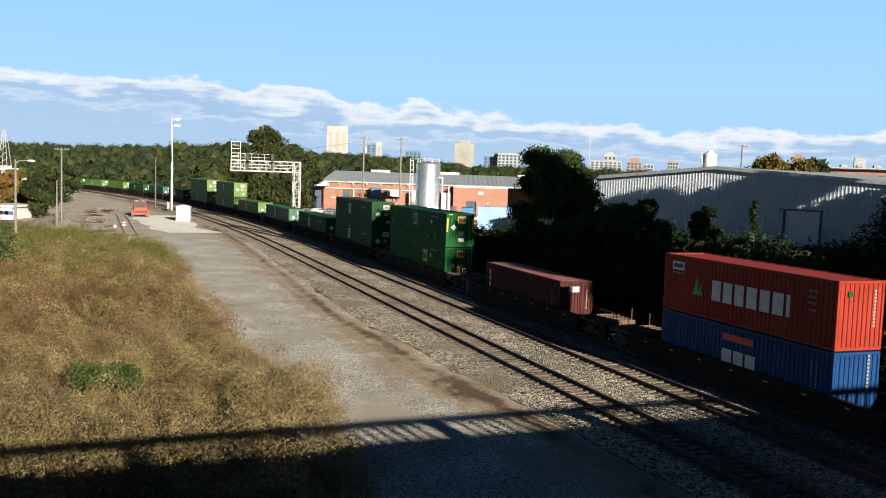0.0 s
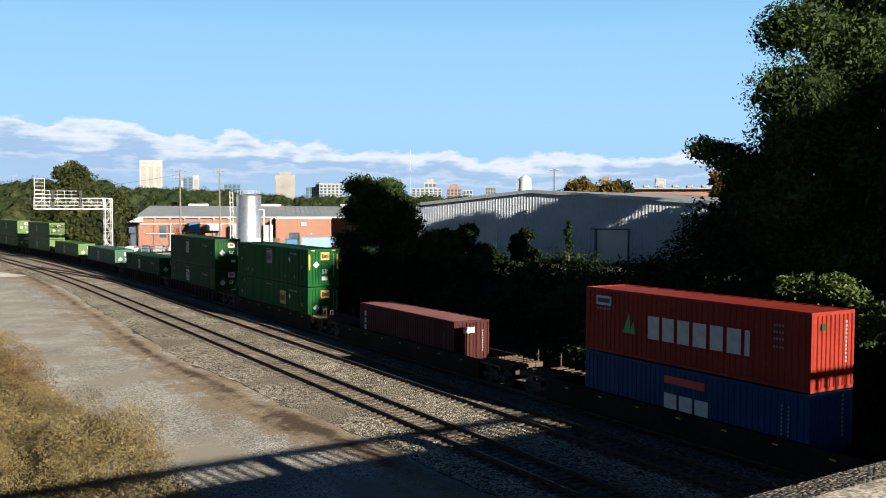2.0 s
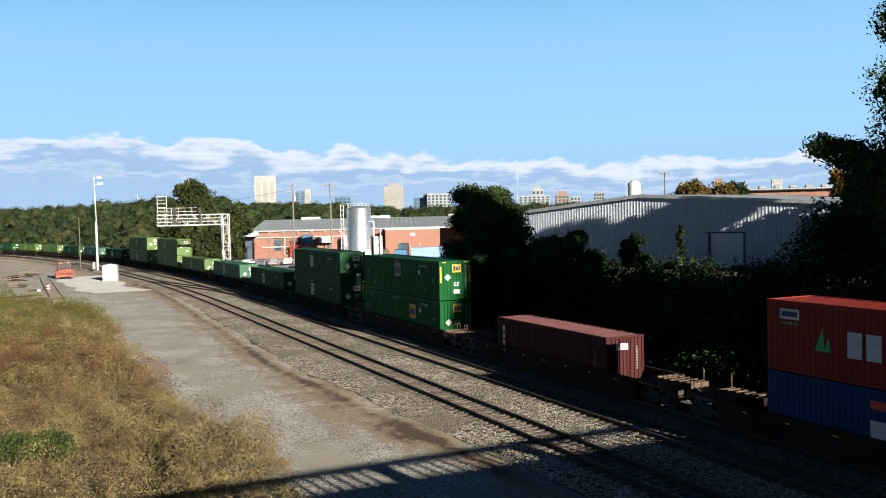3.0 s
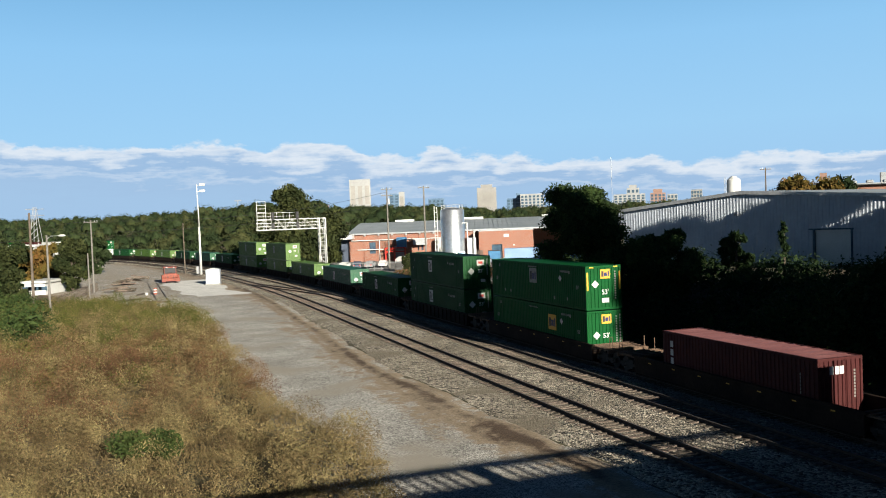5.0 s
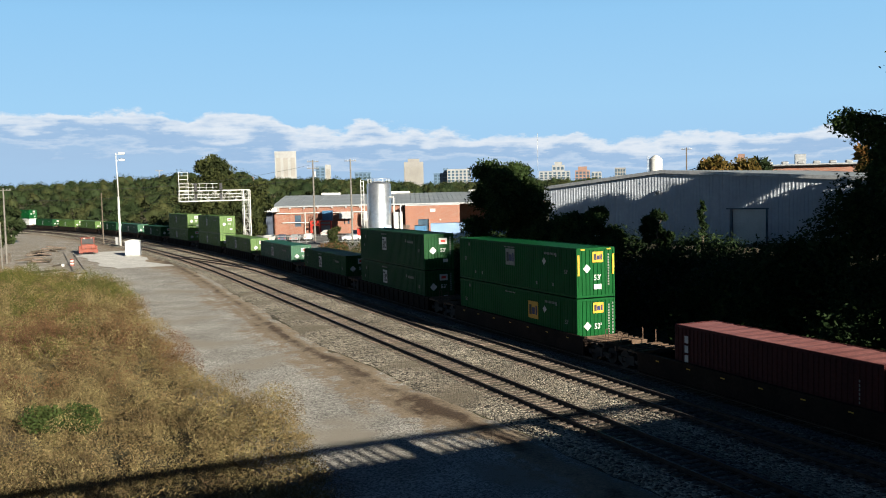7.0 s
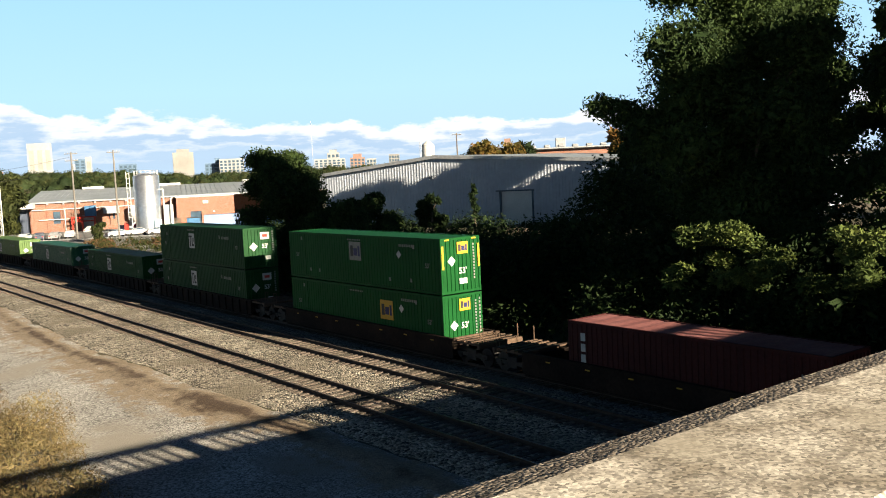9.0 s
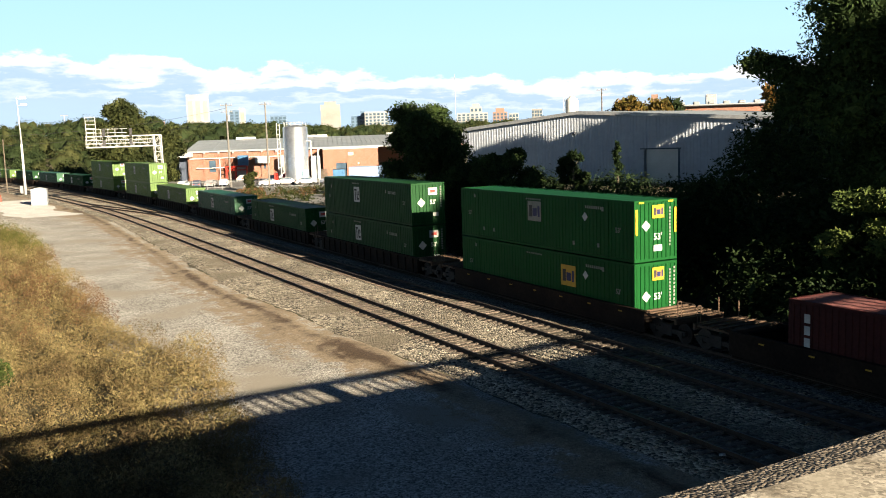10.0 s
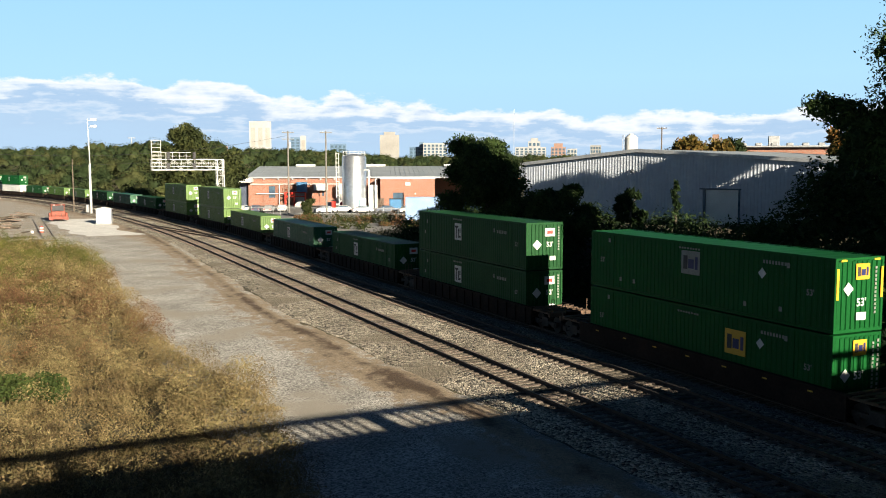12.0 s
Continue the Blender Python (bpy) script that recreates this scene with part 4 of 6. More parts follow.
def container(label, l, w, h, material, style, group="containers on the train"):
    """Length along y, the near end at -l/2, floor at z = 0."""
    c = thing("shipping_container", label, "container", group)
    rot = {0: Matrix.Identity(4), 1: Matrix.Rotation(math.pi / 2, 4, "Z"), 2: Matrix.Rotation(math.pi, 4, "Z"), 3: Matrix.Rotation(-math.pi / 2, 4, "Z")}
    ins = 0.045
    side = corrugated("side_panel", l - 0.24, 0.14, h - 0.1, 0.022 if l > 14 else 0.036, 0.28, material)
    end = corrugated("end_panel", w - 0.24, 0.14, h - 0.1, 0.045, 0.24, material)
    share("side_panel", side, c, Matrix.Translation((-w / 2 + ins - 0.04, 0, 0)) @ rot[3])
    share("side_panel", side, c, Matrix.Translation((w / 2 - ins + 0.04, 0, 0)) @ rot[1])
    share("end_panel", end, c, Matrix.Translation((0, -l / 2 + ins - 0.04, 0)))
    share("end_panel", end, c, Matrix.Translation((0, l / 2 - ins + 0.04, 0)) @ rot[2])
    key = ("frame", l, w, h, material.name)
    if key not in SHARED:
        k = int(l / 0.42)
        vs, fs = [], []
        for i in range(k + 1):
            y = -l / 2 + 0.1 + (l - 0.2) * i / k
            z = h - 0.02 - (0.022 if i % 2 else 0)
            vs += [(-w / 2 + 0.05, y, z), (w / 2 - 0.05, y, z)]
        fs = [(2 * i, 2 * i + 1, 2 * i + 3, 2 * i + 2) for i in range(k)]
        # maroon containers get a paler, pink roof
        roof = mesh("roof", vs, fs, M_PINK if material == M_MAROON else material)
        bm = bmesh.new()
        add_box(bm, -0.06, 0.06, -0.07, 0.07, 0.0, h)
        bmesh.ops.bevel(bm, geom=bm.edges[:], offset=0.012, segments=1, affect="EDGES")
        post = bpy.data.meshes.new("corner_post")
        bm.to_mesh(post)
        bm.free()
        post.materials.append(material)
        bm = bmesh.new()
        add_box(bm, -0.05, 0.05, -l / 2 + 0.07, l / 2 - 0.07, -0.06, 0.06)
        long_rail = bpy.data.meshes.new("side_rail")
        bm.to_mesh(long_rail)
        bm.free()
        long_rail.materials.append(material)
        bm = bmesh.new()
        add_box(bm, -w / 2 + 0.06, w / 2 - 0.06, -0.05, 0.05, -0.065, 0.065)
        cross = bpy.data.meshes.new("end_rail")
        bm.to_mesh(cross)
        bm.free()
        cross.materials.append(material)
        floor = mesh("floor", [(-w / 2 + 0.03, -l / 2 + 0.03, 0.1), (w / 2 - 0.03, -l / 2 + 0.03, 0.1), (w / 2 - 0.03, l / 2 - 0.03, 0.1), (-w / 2 + 0.03, l / 2 - 0.03, 0.1)], [(3, 2, 1, 0)], material)
        SHARED[key] = roof, post, long_rail, cross, floor
    roof, post, long_rail, cross, floor = SHARED[key]
    share("roof", roof, c)
    share("floor", floor, c)
    ys = [-l / 2 + 0.07, l / 2 - 0.07] + ([-6.1, 6.1] if l > 14 else [])
    for sx in (-1, 1):
        for y in ys:
            share("corner_post", post, c, Matrix.Translation((sx * (w / 2 - 0.055), y, 0)))
        for z in (0.07, h - 0.065):
            share("side_rail", long_rail, c, Matrix.Translation((sx * (w / 2 - 0.055), 0, z)))
    for y in (-l / 2 + 0.055, l / 2 - 0.055):
        for z in (0.075, h - 0.07):
            share("end_rail", cross, c, Matrix.Translation((0, y, z)))
    STYLES[style](c, l, w, h)
    return c


def diamond(c, m, size=0.36):
    slab(c, "placard", M_DECAL, size, size, m @ Matrix.Rotation(radians(45), 4, "Z"), "white diamond placard")


def mark_yellow(c, m, w, on_white=False):
    """A square company mark: a plate with plain dark shapes."""
    slab(c, "logo_plate", M_STENCIL if on_white else M_YELLOW, w, w * 0.86, m, "grey-white square logo plate" if on_white else "yellow square logo plate")
    up = Matrix.Translation((0, 0, 0.01))
    slab(c, "logo_shape", M_BLACK, w * 0.22, w * 0.5, m @ up @ Matrix.Translation((-w * 0.27, 0, 0)))
    slab(c, "logo_shape", M_NAVY, w * 0.3, w * 0.34, m @ up @ Matrix.Translation((w * 0.04, -0.04 * w, 0)))
    slab(c, "logo_shape", M_NAVY, w * 0.14, w * 0.46, m @ up @ Matrix.Translation((w * 0.33, 0, 0)))


def stencil(c, m, w, h, k, vertical=False):
    """Unreadable stencilled writing as a row of plain bars."""
    for i in range(k):
        o = (-w / 2 + w * (i + 0.5) / k)
        slab(c, "stencil_bar", M_STENCIL, w / k * 0.62 if not vertical else h, h if not vertical else w / k * 0.62, m @ (Matrix.Translation((o, 0, 0)) if not vertical else Matrix.Translation((0, o, 0))), d=0.006)


def style_emp(c, l, w, h, low=False):
    mark_yellow(c, end_m(0.12, h - 0.55, l), 0.72)
    diamond(c, end_m(-0.62, h - 1.2 if not low else 1.3, l), 0.38)
    letters(c, "length_mark", "53'", 0.44, end_m(0.1, h - 1.75 if not low else 1.25, l), M_DECAL, "white stencilled length 53'")
    stencil(c, end_m(0.85, 1.6, l), 1.9, 0.1, 12, True)
    slab(c, "notice", M_DECAL, 0.52, 0.3, end_m(0.1, 0.62, l)) if not low else stencil(c, end_m(1.12, 1.5, l), 2.3, 0.1, 12, True)
    if not low:
        for x in (-1.18, 1.18):
            slab(c, "corner_stripe", M_YELLOW, 0.13, 1.2, end_m(x, h - 1.0, l))
            slab(c, "height_stripe", M_YELLOW, 0.3, 0.08, end_m(x * 0.75, h - 0.1, l))
    mark_yellow(c, side_m(0.1 if not low else -2.9, 1.95 if not low else 1.75, w), 1.25, not low)
    diamond(c, side_m(-4.35, 1.95, w), 0.32)
    for y in (-6.9, 7.0):
        letters(c, "length_mark", "53'", 0.34, side_m(y, 1.45, w), M_STENCIL)
    stencil(c, side_m(-5.1, h - 0.45, w), 1.5, 0.14, 9)
    stencil(c, side_m(0.2, h - 0.3, w), 1.5, 0.08, 8)
    for y, z in ((-5.4, 0.6), (-5.75, 2.4), (-3.4, 0.55), (4.3, 0.6), (6.4, 2.5), (5.4, 0.6)):
        slab(c, "small_notice", M_STENCIL, 0.16, 0.2, side_m(y, z, w))


def style_emp_low(c, l, w, h):
    style_emp(c, l, w, h, True)


def style_square(c, l, w, h):
    m = side_m(1.3, 1.75, w)
    slab(c, "logo_plate", M_DECAL, 1.05, 1.15, m, "white square logo plate")
    up = Matrix.Translation((0, 0, 0.01))
    for x, y, a, b in ((-0.2, 0.34, 0.5, 0.13), (-0.26, -0.05, 0.13, 0.8), (0.1, -0.1, 0.13, 0.65), (0.28, -0.33, 0.26, 0.13), (0.33, 0.1, 0.13, 0.3)):
        slab(c, "logo_bar", M_BLACK, a, b, m @ up @ Matrix.Translation((x, y, 0)))
    m = end_m(0.35, h - 0.6, l)
    slab(c, "logo_plate", M_DECAL, 0.7, 0.5, m)
    slab(c, "logo_bar", M_RED, 0.4, 0.2, m @ up)
    diamond(c, end_m(-0.55, h - 1.35, l), 0.45)
    letters(c, "length_mark", "53'", 0.42, end_m(0.35, h - 1.35, l), M_DECAL)
    stencil(c, end_m(0.98, 1.9, l), 1.5, 0.12, 9, True)
    slab(c, "notice", M_DECAL, 0.42, 0.26, end_m(0.55, 0.7, l))
    letters(c, "length_mark", "53'", 0.34, side_m(-6.9, 1.5, w), M_STENCIL)
    stencil(c, side_m(-5.0, h - 0.75, w), 1.3, 0.2, 6)
    stencil(c, side_m(1.4, h - 0.3, w), 1.4, 0.1, 8)
    for y, z in ((-4.0, 2.2), (6.5, 2.2), (6.9, 1.4)):
        slab(c, "small_notice", M_STENCIL, 0.14, 0.24, side_m(y, z, w))


def style_orange(c, l, w, h):
    x = 2.05
    for i, wd in enumerate((0.72, 0.72, 0.72, 0.78, 0.72, 0.76, 0.26)):
        slab(c, "name_block", M_DECAL, wd * 0.9, 0.98, side_m(x - wd / 2, 1.45, w), "white block of the company name" if i == 0 else "")
        x -= wd + 0.13
    bm = bmesh.new()
    for q in ((-0.42, -0.45, 0.05, -0.45, -0.02, 0.48), (0.02, -0.45, 0.36, -0.45, 0.24, 0.12)):
        vs = [bm.verts.new((q[i], q[i + 1], 0.012)) for i in (0, 2, 4)]
        bm.faces.new(vs)
    ob = part("triangle_mark", bm, mat("mark_green", (0.02, 0.22, 0.05), (0.03, 0.26, 0.06), 2, 0.5), c, "green triangular mark")
    ob.matrix_basis = side_m(3.15, 1.5, w)
    m = side_m(4.85, 2.35, w)
    slab(c, "logo_plate", M_DECAL, 1.0, 0.42, m)
    slab(c, "logo_bar", M_NAVY, 0.8, 0.2, m @ Matrix.Translation((0, 0, 0.01)))
    stencil(c, side_m(4.85, 1.98, w), 0.95, 0.1, 6)
    for z in (2.3, 2.05, 1.8, 1.5):
        stencil(c, side_m(-4.7, z, w), 0.5, 0.09, 4)
    stencil(c, end_m(0.72, 1.75, l), 1.6, 0.12, 11, True)
    slab(c, "triangle_plate", M_GREEN, 0.2, 0.24, end_m(-0.6, h - 0.55, l))


def style_blue(c, l, w, h):
    for i, x in enumerate((0.85, 0.0, -0.85)):
        slab(c, "name_block", M_DECAL, 0.7, 0.85, side_m(x - 0.2, 1.05, w), "white block of the company name" if i == 0 else "")
    slab(c, "eagle_mark", M_RED, 2.2, 0.32, side_m(-0.1, 2.05, w), "red swoosh mark")
    stencil(c, end_m(0.6, 1.7, l), 1.6, 0.12, 10, True)
    for y in (-4.9, -5.2):
        stencil(c, side_m(y, 1.5, w), 1.2, 0.06, 8, True)


def style_maroon(c, l, w, h):
    for i, (x, wd) in enumerate(((-0.35, 0.2), (-0.08, 0.24), (0.2, 0.24))):
        slab(c, "name_block", M_DECAL, wd, 0.36, end_m(x - 0.15, h - 0.55, l))
    for i in range(3):
        slab(c, "name_block", M_DECAL, 0.26, 0.34, side_m(5.2, 1.95 - 0.46 * i, w))
    stencil(c, end_m(0.75, 1.4, l), 1.3, 0.1, 9, True)
    for x in (-0.35, 0.25):
        ob = bars("lock_rod", M_MAROON, c, [((x, -l / 2 - 0.03, 0.15), (x, -l / 2 - 0.03, h - 0.12))], 0.025, 6)
    stencil(c, side_m(-5.0, 1.4, w), 1.0, 0.06, 6, True)


def style_plain(c, l, w, h):
    slab(c, "notice", M_DECAL, 1.3, 0.5, side_m(-1.0, 1.9, w))
    slab(c, "notice", M_DECAL, 0.6, 0.4, end_m(0.3, h - 0.6, l))


STYLES = {"emp": style_emp, "emp_low": style_emp_low, "square": style_square, "orange": style_orange, "blue": style_blue, "maroon": style_maroon, "plain": style_plain}


# ---- well cars ----
def well_car(ribbed):
    c = thing("well_car", "rusty brown well car with ribbed sides" if ribbed else "rusty brown smooth-sided well car", "rail car", "well cars of the train")
    for sx in (-1, 1):
        x0, x1 = (1.34, 1.44) if sx > 0 else (-1.44, -1.34)
        bm = bmesh.new()
        add_box(bm, x0, x1, -8.9, 8.9, 0.24, 1.18)
        part("side_sill", bm, M_CARBODY, c)
        boxes("top_flange", M_CARBODY, c, [(x0 - 0.05, x1 + 0.05, -9.1, 9.1, 1.182, 1.26)])
        boxes("bottom_flange", M_CARBODY, c, [(x0 - 0.05, x1 + 0.05, -8.7, 8.7, 0.16, 0.238)])
        if ribbed:
            bm = bmesh.new()
            add_box(bm, min(sx * 1.442, sx * 1.53), max(sx * 1.442, sx * 1.53), -0.06, 0.06, 0.24, 1.18)
            rib = part("side_rib", bm, M_CARBODY, c)
            rib.matrix_basis = Matrix.Translation((0, -8.3, 0))
            for i in range(1, 15):
                share("side_rib", rib.data, c, Matrix.Translation((0, -8.3 + 16.6 * i / 14, 0)))
        else:
            for i in range(7):
                slab(c, "reflector", M_YELLOW, 0.26, 0.055, Matrix(((0, 0, sx, sx * 1.442), (sx, 0, 0, -7.2 + 2.4 * i), (0, 1, 0, 1.0), (0, 0, 0, 1))))
    boxes("well_floor", M_CARBODY, c, [(-1.33, 1.33, -8.3, 8.3, 0.26, 0.38)])
    for sy in (-1, 1):
        y0, y1 = sorted((sy * 8.5, sy * 8.75))
        boxes("bulkhead", M_CARBODY, c, [(-1.33, 1.33, y0, y1, 0.38, 1.12)])
        y0, y1 = sorted((sy * 8.75, sy * 11.0))
        boxes("end_platform", M_PLATFORM, c, [(-0.45, 0.45, y0, y1, 0.92, 1.168)], "rust-brown open end platform")
        for x in (-1.3, -0.85, 0.78, 1.22):
            boxes("platform_beam", M_PLATFORM, c, [(x, x + 0.1, y0 + 0.142, y1 - 0.142, 1.06, 1.165)])
        for i in range(4):
            yy = y0 + 0.25 + 0.5 * i
            boxes("platform_plank", M_PLATFORM, c, [(-1.38, 1.38, yy, yy + 0.16, 1.172, 1.22)])
        for yy in (y0, y1 - 0.14):
            boxes("platform_sill", M_PLATFORM, c, [(-1.42, 1.42, yy, yy + 0.14, 0.95 if abs(yy) > 9.5 else 1.18, 1.2 if abs(yy) > 9.5 else 1.26)])
        yy = sy * 10.9
        bars("hand_post", M_PLATFORM, c, [((-1.25, yy, 1.2), (-1.25, yy, 1.95)), ((-1.05, yy, 1.2), (-1.05, yy, 1.95)), ((-1.25, yy, 1.95), (-1.05, yy, 1.95))], 0.025, 6, "rusty grab post")
        bars("hand_post", M_PLATFORM, c, [((1.2, yy, 1.2), (1.2, yy, 1.9))], 0.03, 6)
        boxes("coupler", M_TRUCK, c, [(-0.14, 0.14, *sorted((sy * 11.0, sy * 11.5)), 0.68, 0.96)])
        bm = bmesh.new()
        yc = sy * 10.0
        for x in (-1.0, 1.0):
            add_box(bm, x - 0.09, x + 0.09, yc - 1.15, yc + 1.15, 0.42, 0.62)
            add_box(bm, x - 0.11, x + 0.11, yc - 0.35, yc + 0.35, 0.30, 0.80)
            for dy in (-0.88, 0.88):
                add_box(bm, x - 0.12, x + 0.12, yc + dy - 0.15, yc + dy + 0.15, 0.34, 0.58)
        add_box(bm, -0.95, 0.95, yc - 0.2, yc + 0.2, 0.45, 0.75)
        truck = part("truck", bm, M_TRUCK, c)
        for dy in (-0.88, 0.88):
            bm = bmesh.new()
            for x in (-0.755, 0.755):
                bmesh.ops.create_cone(bm, cap_ends=True, segments=20, radius1=0.46, radius2=0.44, depth=0.13, matrix=Matrix.Translation((x, yc + dy, 0.455)) @ Matrix.Rotation(math.pi / 2, 4, "Y"))
            add_bar(bm, (-0.75, yc + dy, 0.455), (0.75, yc + dy, 0.455), 0.09, 8)
            part("wheelset", bm, M_TRUCK, truck)
    return c


SPEED = 4.065
ZB = 0.40
L53, W53, H53 = 16.15, 2.59, 2.895
CENTRES = [-7.75, 16.0, 39.0, 62.05, 83.2, 105.6, 127.8, 148.0, 173.0] + [174.5 + 22.5 * i for i in range(1, 13)]
LOADS = [
    [("blue corrugated container with white name blocks", 12.19, 2.44, 2.6, M_BLUE, "blue"), ("orange-red corrugated container with white name blocks", 12.19, 2.44, 2.895, M_ORANGE, "orange")],
    [("maroon container with a pinkish roof", 12.19, 2.44, 2.6, M_MAROON, "maroon")],
    [("green 53-foot container with yellow logo, lower of two", L53, W53, H53, M_GREEN, "emp_low"), ("green 53-foot container with yellow corner stripes, stacked", L53, W53, H53, M_GREEN, "emp")],
    [("dark green 53-foot container with square white logo", L53, W53, H53, M_GREEN_DARK, "square")] * 2,
    [("dark green 53-foot container alone in its car", L53, W53, H53, M_GREEN_DARK, "square")],
    [("teal green 53-foot container alone in its car", L53, W53, H53, M_GREEN_TEAL, "square")],
    [("lime green 53-foot container alone in its car", L53, W53, H53, M_GREEN_LIME, "square")],
    [("lime green 53-foot container in a stack", L53, W53, H53, M_GREEN_LIME, "square")] * 2,
    [("lime green 53-foot container in a stack", L53, W53, H53, M_GREEN_LIME, "square")] * 2,
    [("dark green 53-foot container far down the train", L53, W53, H53, M_GREEN_DARK, "square")],
    [("teal green 53-foot container far down the train", L53, W53, H53, M_GREEN_TEAL, "square")],
    [("dark green 53-foot container far down the train", L53, W53, H53, M_GREEN_DARK, "square")],
    [("lime green 53-foot container far down the train", L53, W53, H53, M_GREEN_LIME, "square")],
    [("lime green 53-foot container far down the train", L53, W53, H53, M_GREEN_LIME, "square")],
    [("dark green 53-foot container far down the train", L53, W53, H53, M_GREEN_DARK, "square")],
    [("white 53-foot container under a green one", L53, W53, H53, M_WHITE, "plain"), ("bright green 53-foot container on a white one", L53, W53, H53, M_GREEN, "square")],
    [("white 53-foot container under another", L53, W53, H53, M_WHITE, "plain"), ("bright green 53-foot container on a white one", L53, W53, H53, M_GREEN, "square")],
    [("white 53-foot container under another", L53, W53, H53, M_WHITE, "plain"), ("white 53-foot container on a white one", L53, W53, H53, M_WHITE, "plain")],
    [("white 53-foot container under a red one", L53, W53, H53, M_WHITE, "plain"), ("maroon 53-foot container on a white one", L53, W53, H53, M_MAROON, "plain")],
    [("white 53-foot container under a green one", L53, W53, H53, M_WHITE, "plain"), ("green 53-foot container on a white one", L53, W53, H53, M_GREEN, "plain")],
    [("green 53-foot container in a stack", L53, W53, H53, M_GREEN, "plain")] * 2,
]
TRAIN = []


def train():
    cars = {False: None, True: None}
    made = {}
    for k, (centre, load) in enumerate(zip(CENTRES, LOADS)):
        ribbed = k > 2
        if cars[ribbed] is None:
            car = cars[ribbed] = well_car(ribbed)
        else:
            car = copy_thing(cars[ribbed], Matrix.Identity(4))
        TRAIN.append((car, centre, 0.0))
        z = ZB
        for spec in load:
            key = (spec[0], spec[4].name, spec[5])
            if key in made:
                box = copy_thing(made[key], Matrix.Identity(4))
            else:
                box = made[key] = container(*spec)
            TRAIN.append((box, centre, z))
            z += spec[3] + 0.06


train()


def car_pose(s, z):
    """A car rides on its two trucks."""
    a, b = W(s - 10.0, N_C), W(s + 10.0, N_C)
    d, c = b - a, (a + b) / 2
    return Matrix.Translation((c.x, c.y, z)) @ Matrix.Rotation(math.atan2(-d.x, d.y), 4, "Z")

# ---- trees and undergrowth ----
def tree(label, place, height, spread, leaves, size, material, seed, low=0.25, blobs=16, category="tree", lean=0.0, taper=0.0, extra=()):
    """Tapered trunk, limbs, and a crown of many leaves in uneven clumps."""
    rng = np.random.default_rng(seed)
    x, y = place[0], place[1]
    z0 = terrain(x, y)
    t = thing("tree", label, category, m=Matrix.Translation((x, y, z0 - 0.1)))
    bm = bmesh.new()
    r = 0.022 * height + 0.06
    add_bar(bm, (0, 0, 0), (lean * 0.4, 0, height * 0.4), r, 10, r * 0.7)
    add_bar(bm, (lean * 0.4, 0, height * 0.4), (lean, 0, height * 0.85), r * 0.7, 8, r * 0.2)
    cs = []
    for i in range(blobs):
        a, k = rng.uniform(0, 2 * math.pi), rng.uniform(0, 1) ** 0.8
        zz = height * (low + (0.93 - low) * (i + 0.5) / blobs)
        env = math.sin(math.pi * min(1, 0.12 + 0.88 * (1 - (zz / height - low) / (1 - low)))) ** 0.55
        env *= 1 - taper * zz / height
        c = Vector((lean * zz / height + spread * 0.75 * k * env * math.cos(a), spread * 0.75 * k * env * math.sin(a), zz))
        cs.append((c, spread * rng.uniform(0.26, 0.42) * (0.4 + 0.6 * env)))
        st = Vector((lean * 0.5 * zz / height, 0, max(height * 0.12, zz - height * 0.18)))
        add_bar(bm, st, c, r * 0.28, 5, r * 0.06)
    for ex in extra:
        c = Vector(ex[:3])
        cs.append((c, ex[3]))
        add_bar(bm, (0, 0, c.z - 1.5), c, r * 0.09, 5, r * 0.04)
    part("trunk", bm, M_BARK, t)
    w = np.array([q[1] ** 2 for q in cs])
    w = (w / w.sum() * leaves).astype(int)
    pts = np.vstack([blob(rng, max(4, k), c, (q, q, q * 0.72), 0.35) for (c, q), k in zip(cs, w)])
    core = np.vstack([blob(rng, max(2, k // 5), c, (q * 0.70, q * 0.70, q * 0.50), 0.1) for (c, q), k in zip(cs, w)])
    sizes = np.concatenate([np.full(len(pts), size), np.full(len(core), size * 3.3)])
    share("crown", leaf_mesh("crown", np.vstack([pts, core]), sizes, material, rng), t)
    return t


def patch(name, label, category, spots, leaves, size, material, seed, squash=0.75):
    """A tangle of leaves over mounds (x, y, z, radius, height)."""
    rng = np.random.default_rng(seed)
    w = np.array([q[3] * max(q[3], q[4]) for q in spots])
    w = (w / w.sum() * leaves).astype(int)
    pts = np.vstack([blob(rng, max(3, k), q[:3], (q[3], q[3], q[4]), 0.6) for q, k in zip(spots, w)])
    core = np.vstack([blob(rng, max(2, k // 9), q[:3], (q[3] * 0.8, q[3] * 0.8, q[4] * 0.75), 0.3) for q, k in zip(spots, w)])
    sizes = np.concatenate([np.full(len(pts), size), np.full(len(core), size * 2.8)])
    pts = np.vstack([pts, core])
    keep = pts[:, 2] > -0.4
    return tagged(new(name, leaf_mesh(name, pts[keep], sizes[keep], material, rng, squash)), label, category, kind="stuff")


# the tall vine-hung trees beside the bridge, right of the train
def sn(s, n):
    p = W(s, n)
    return p.x, p.y


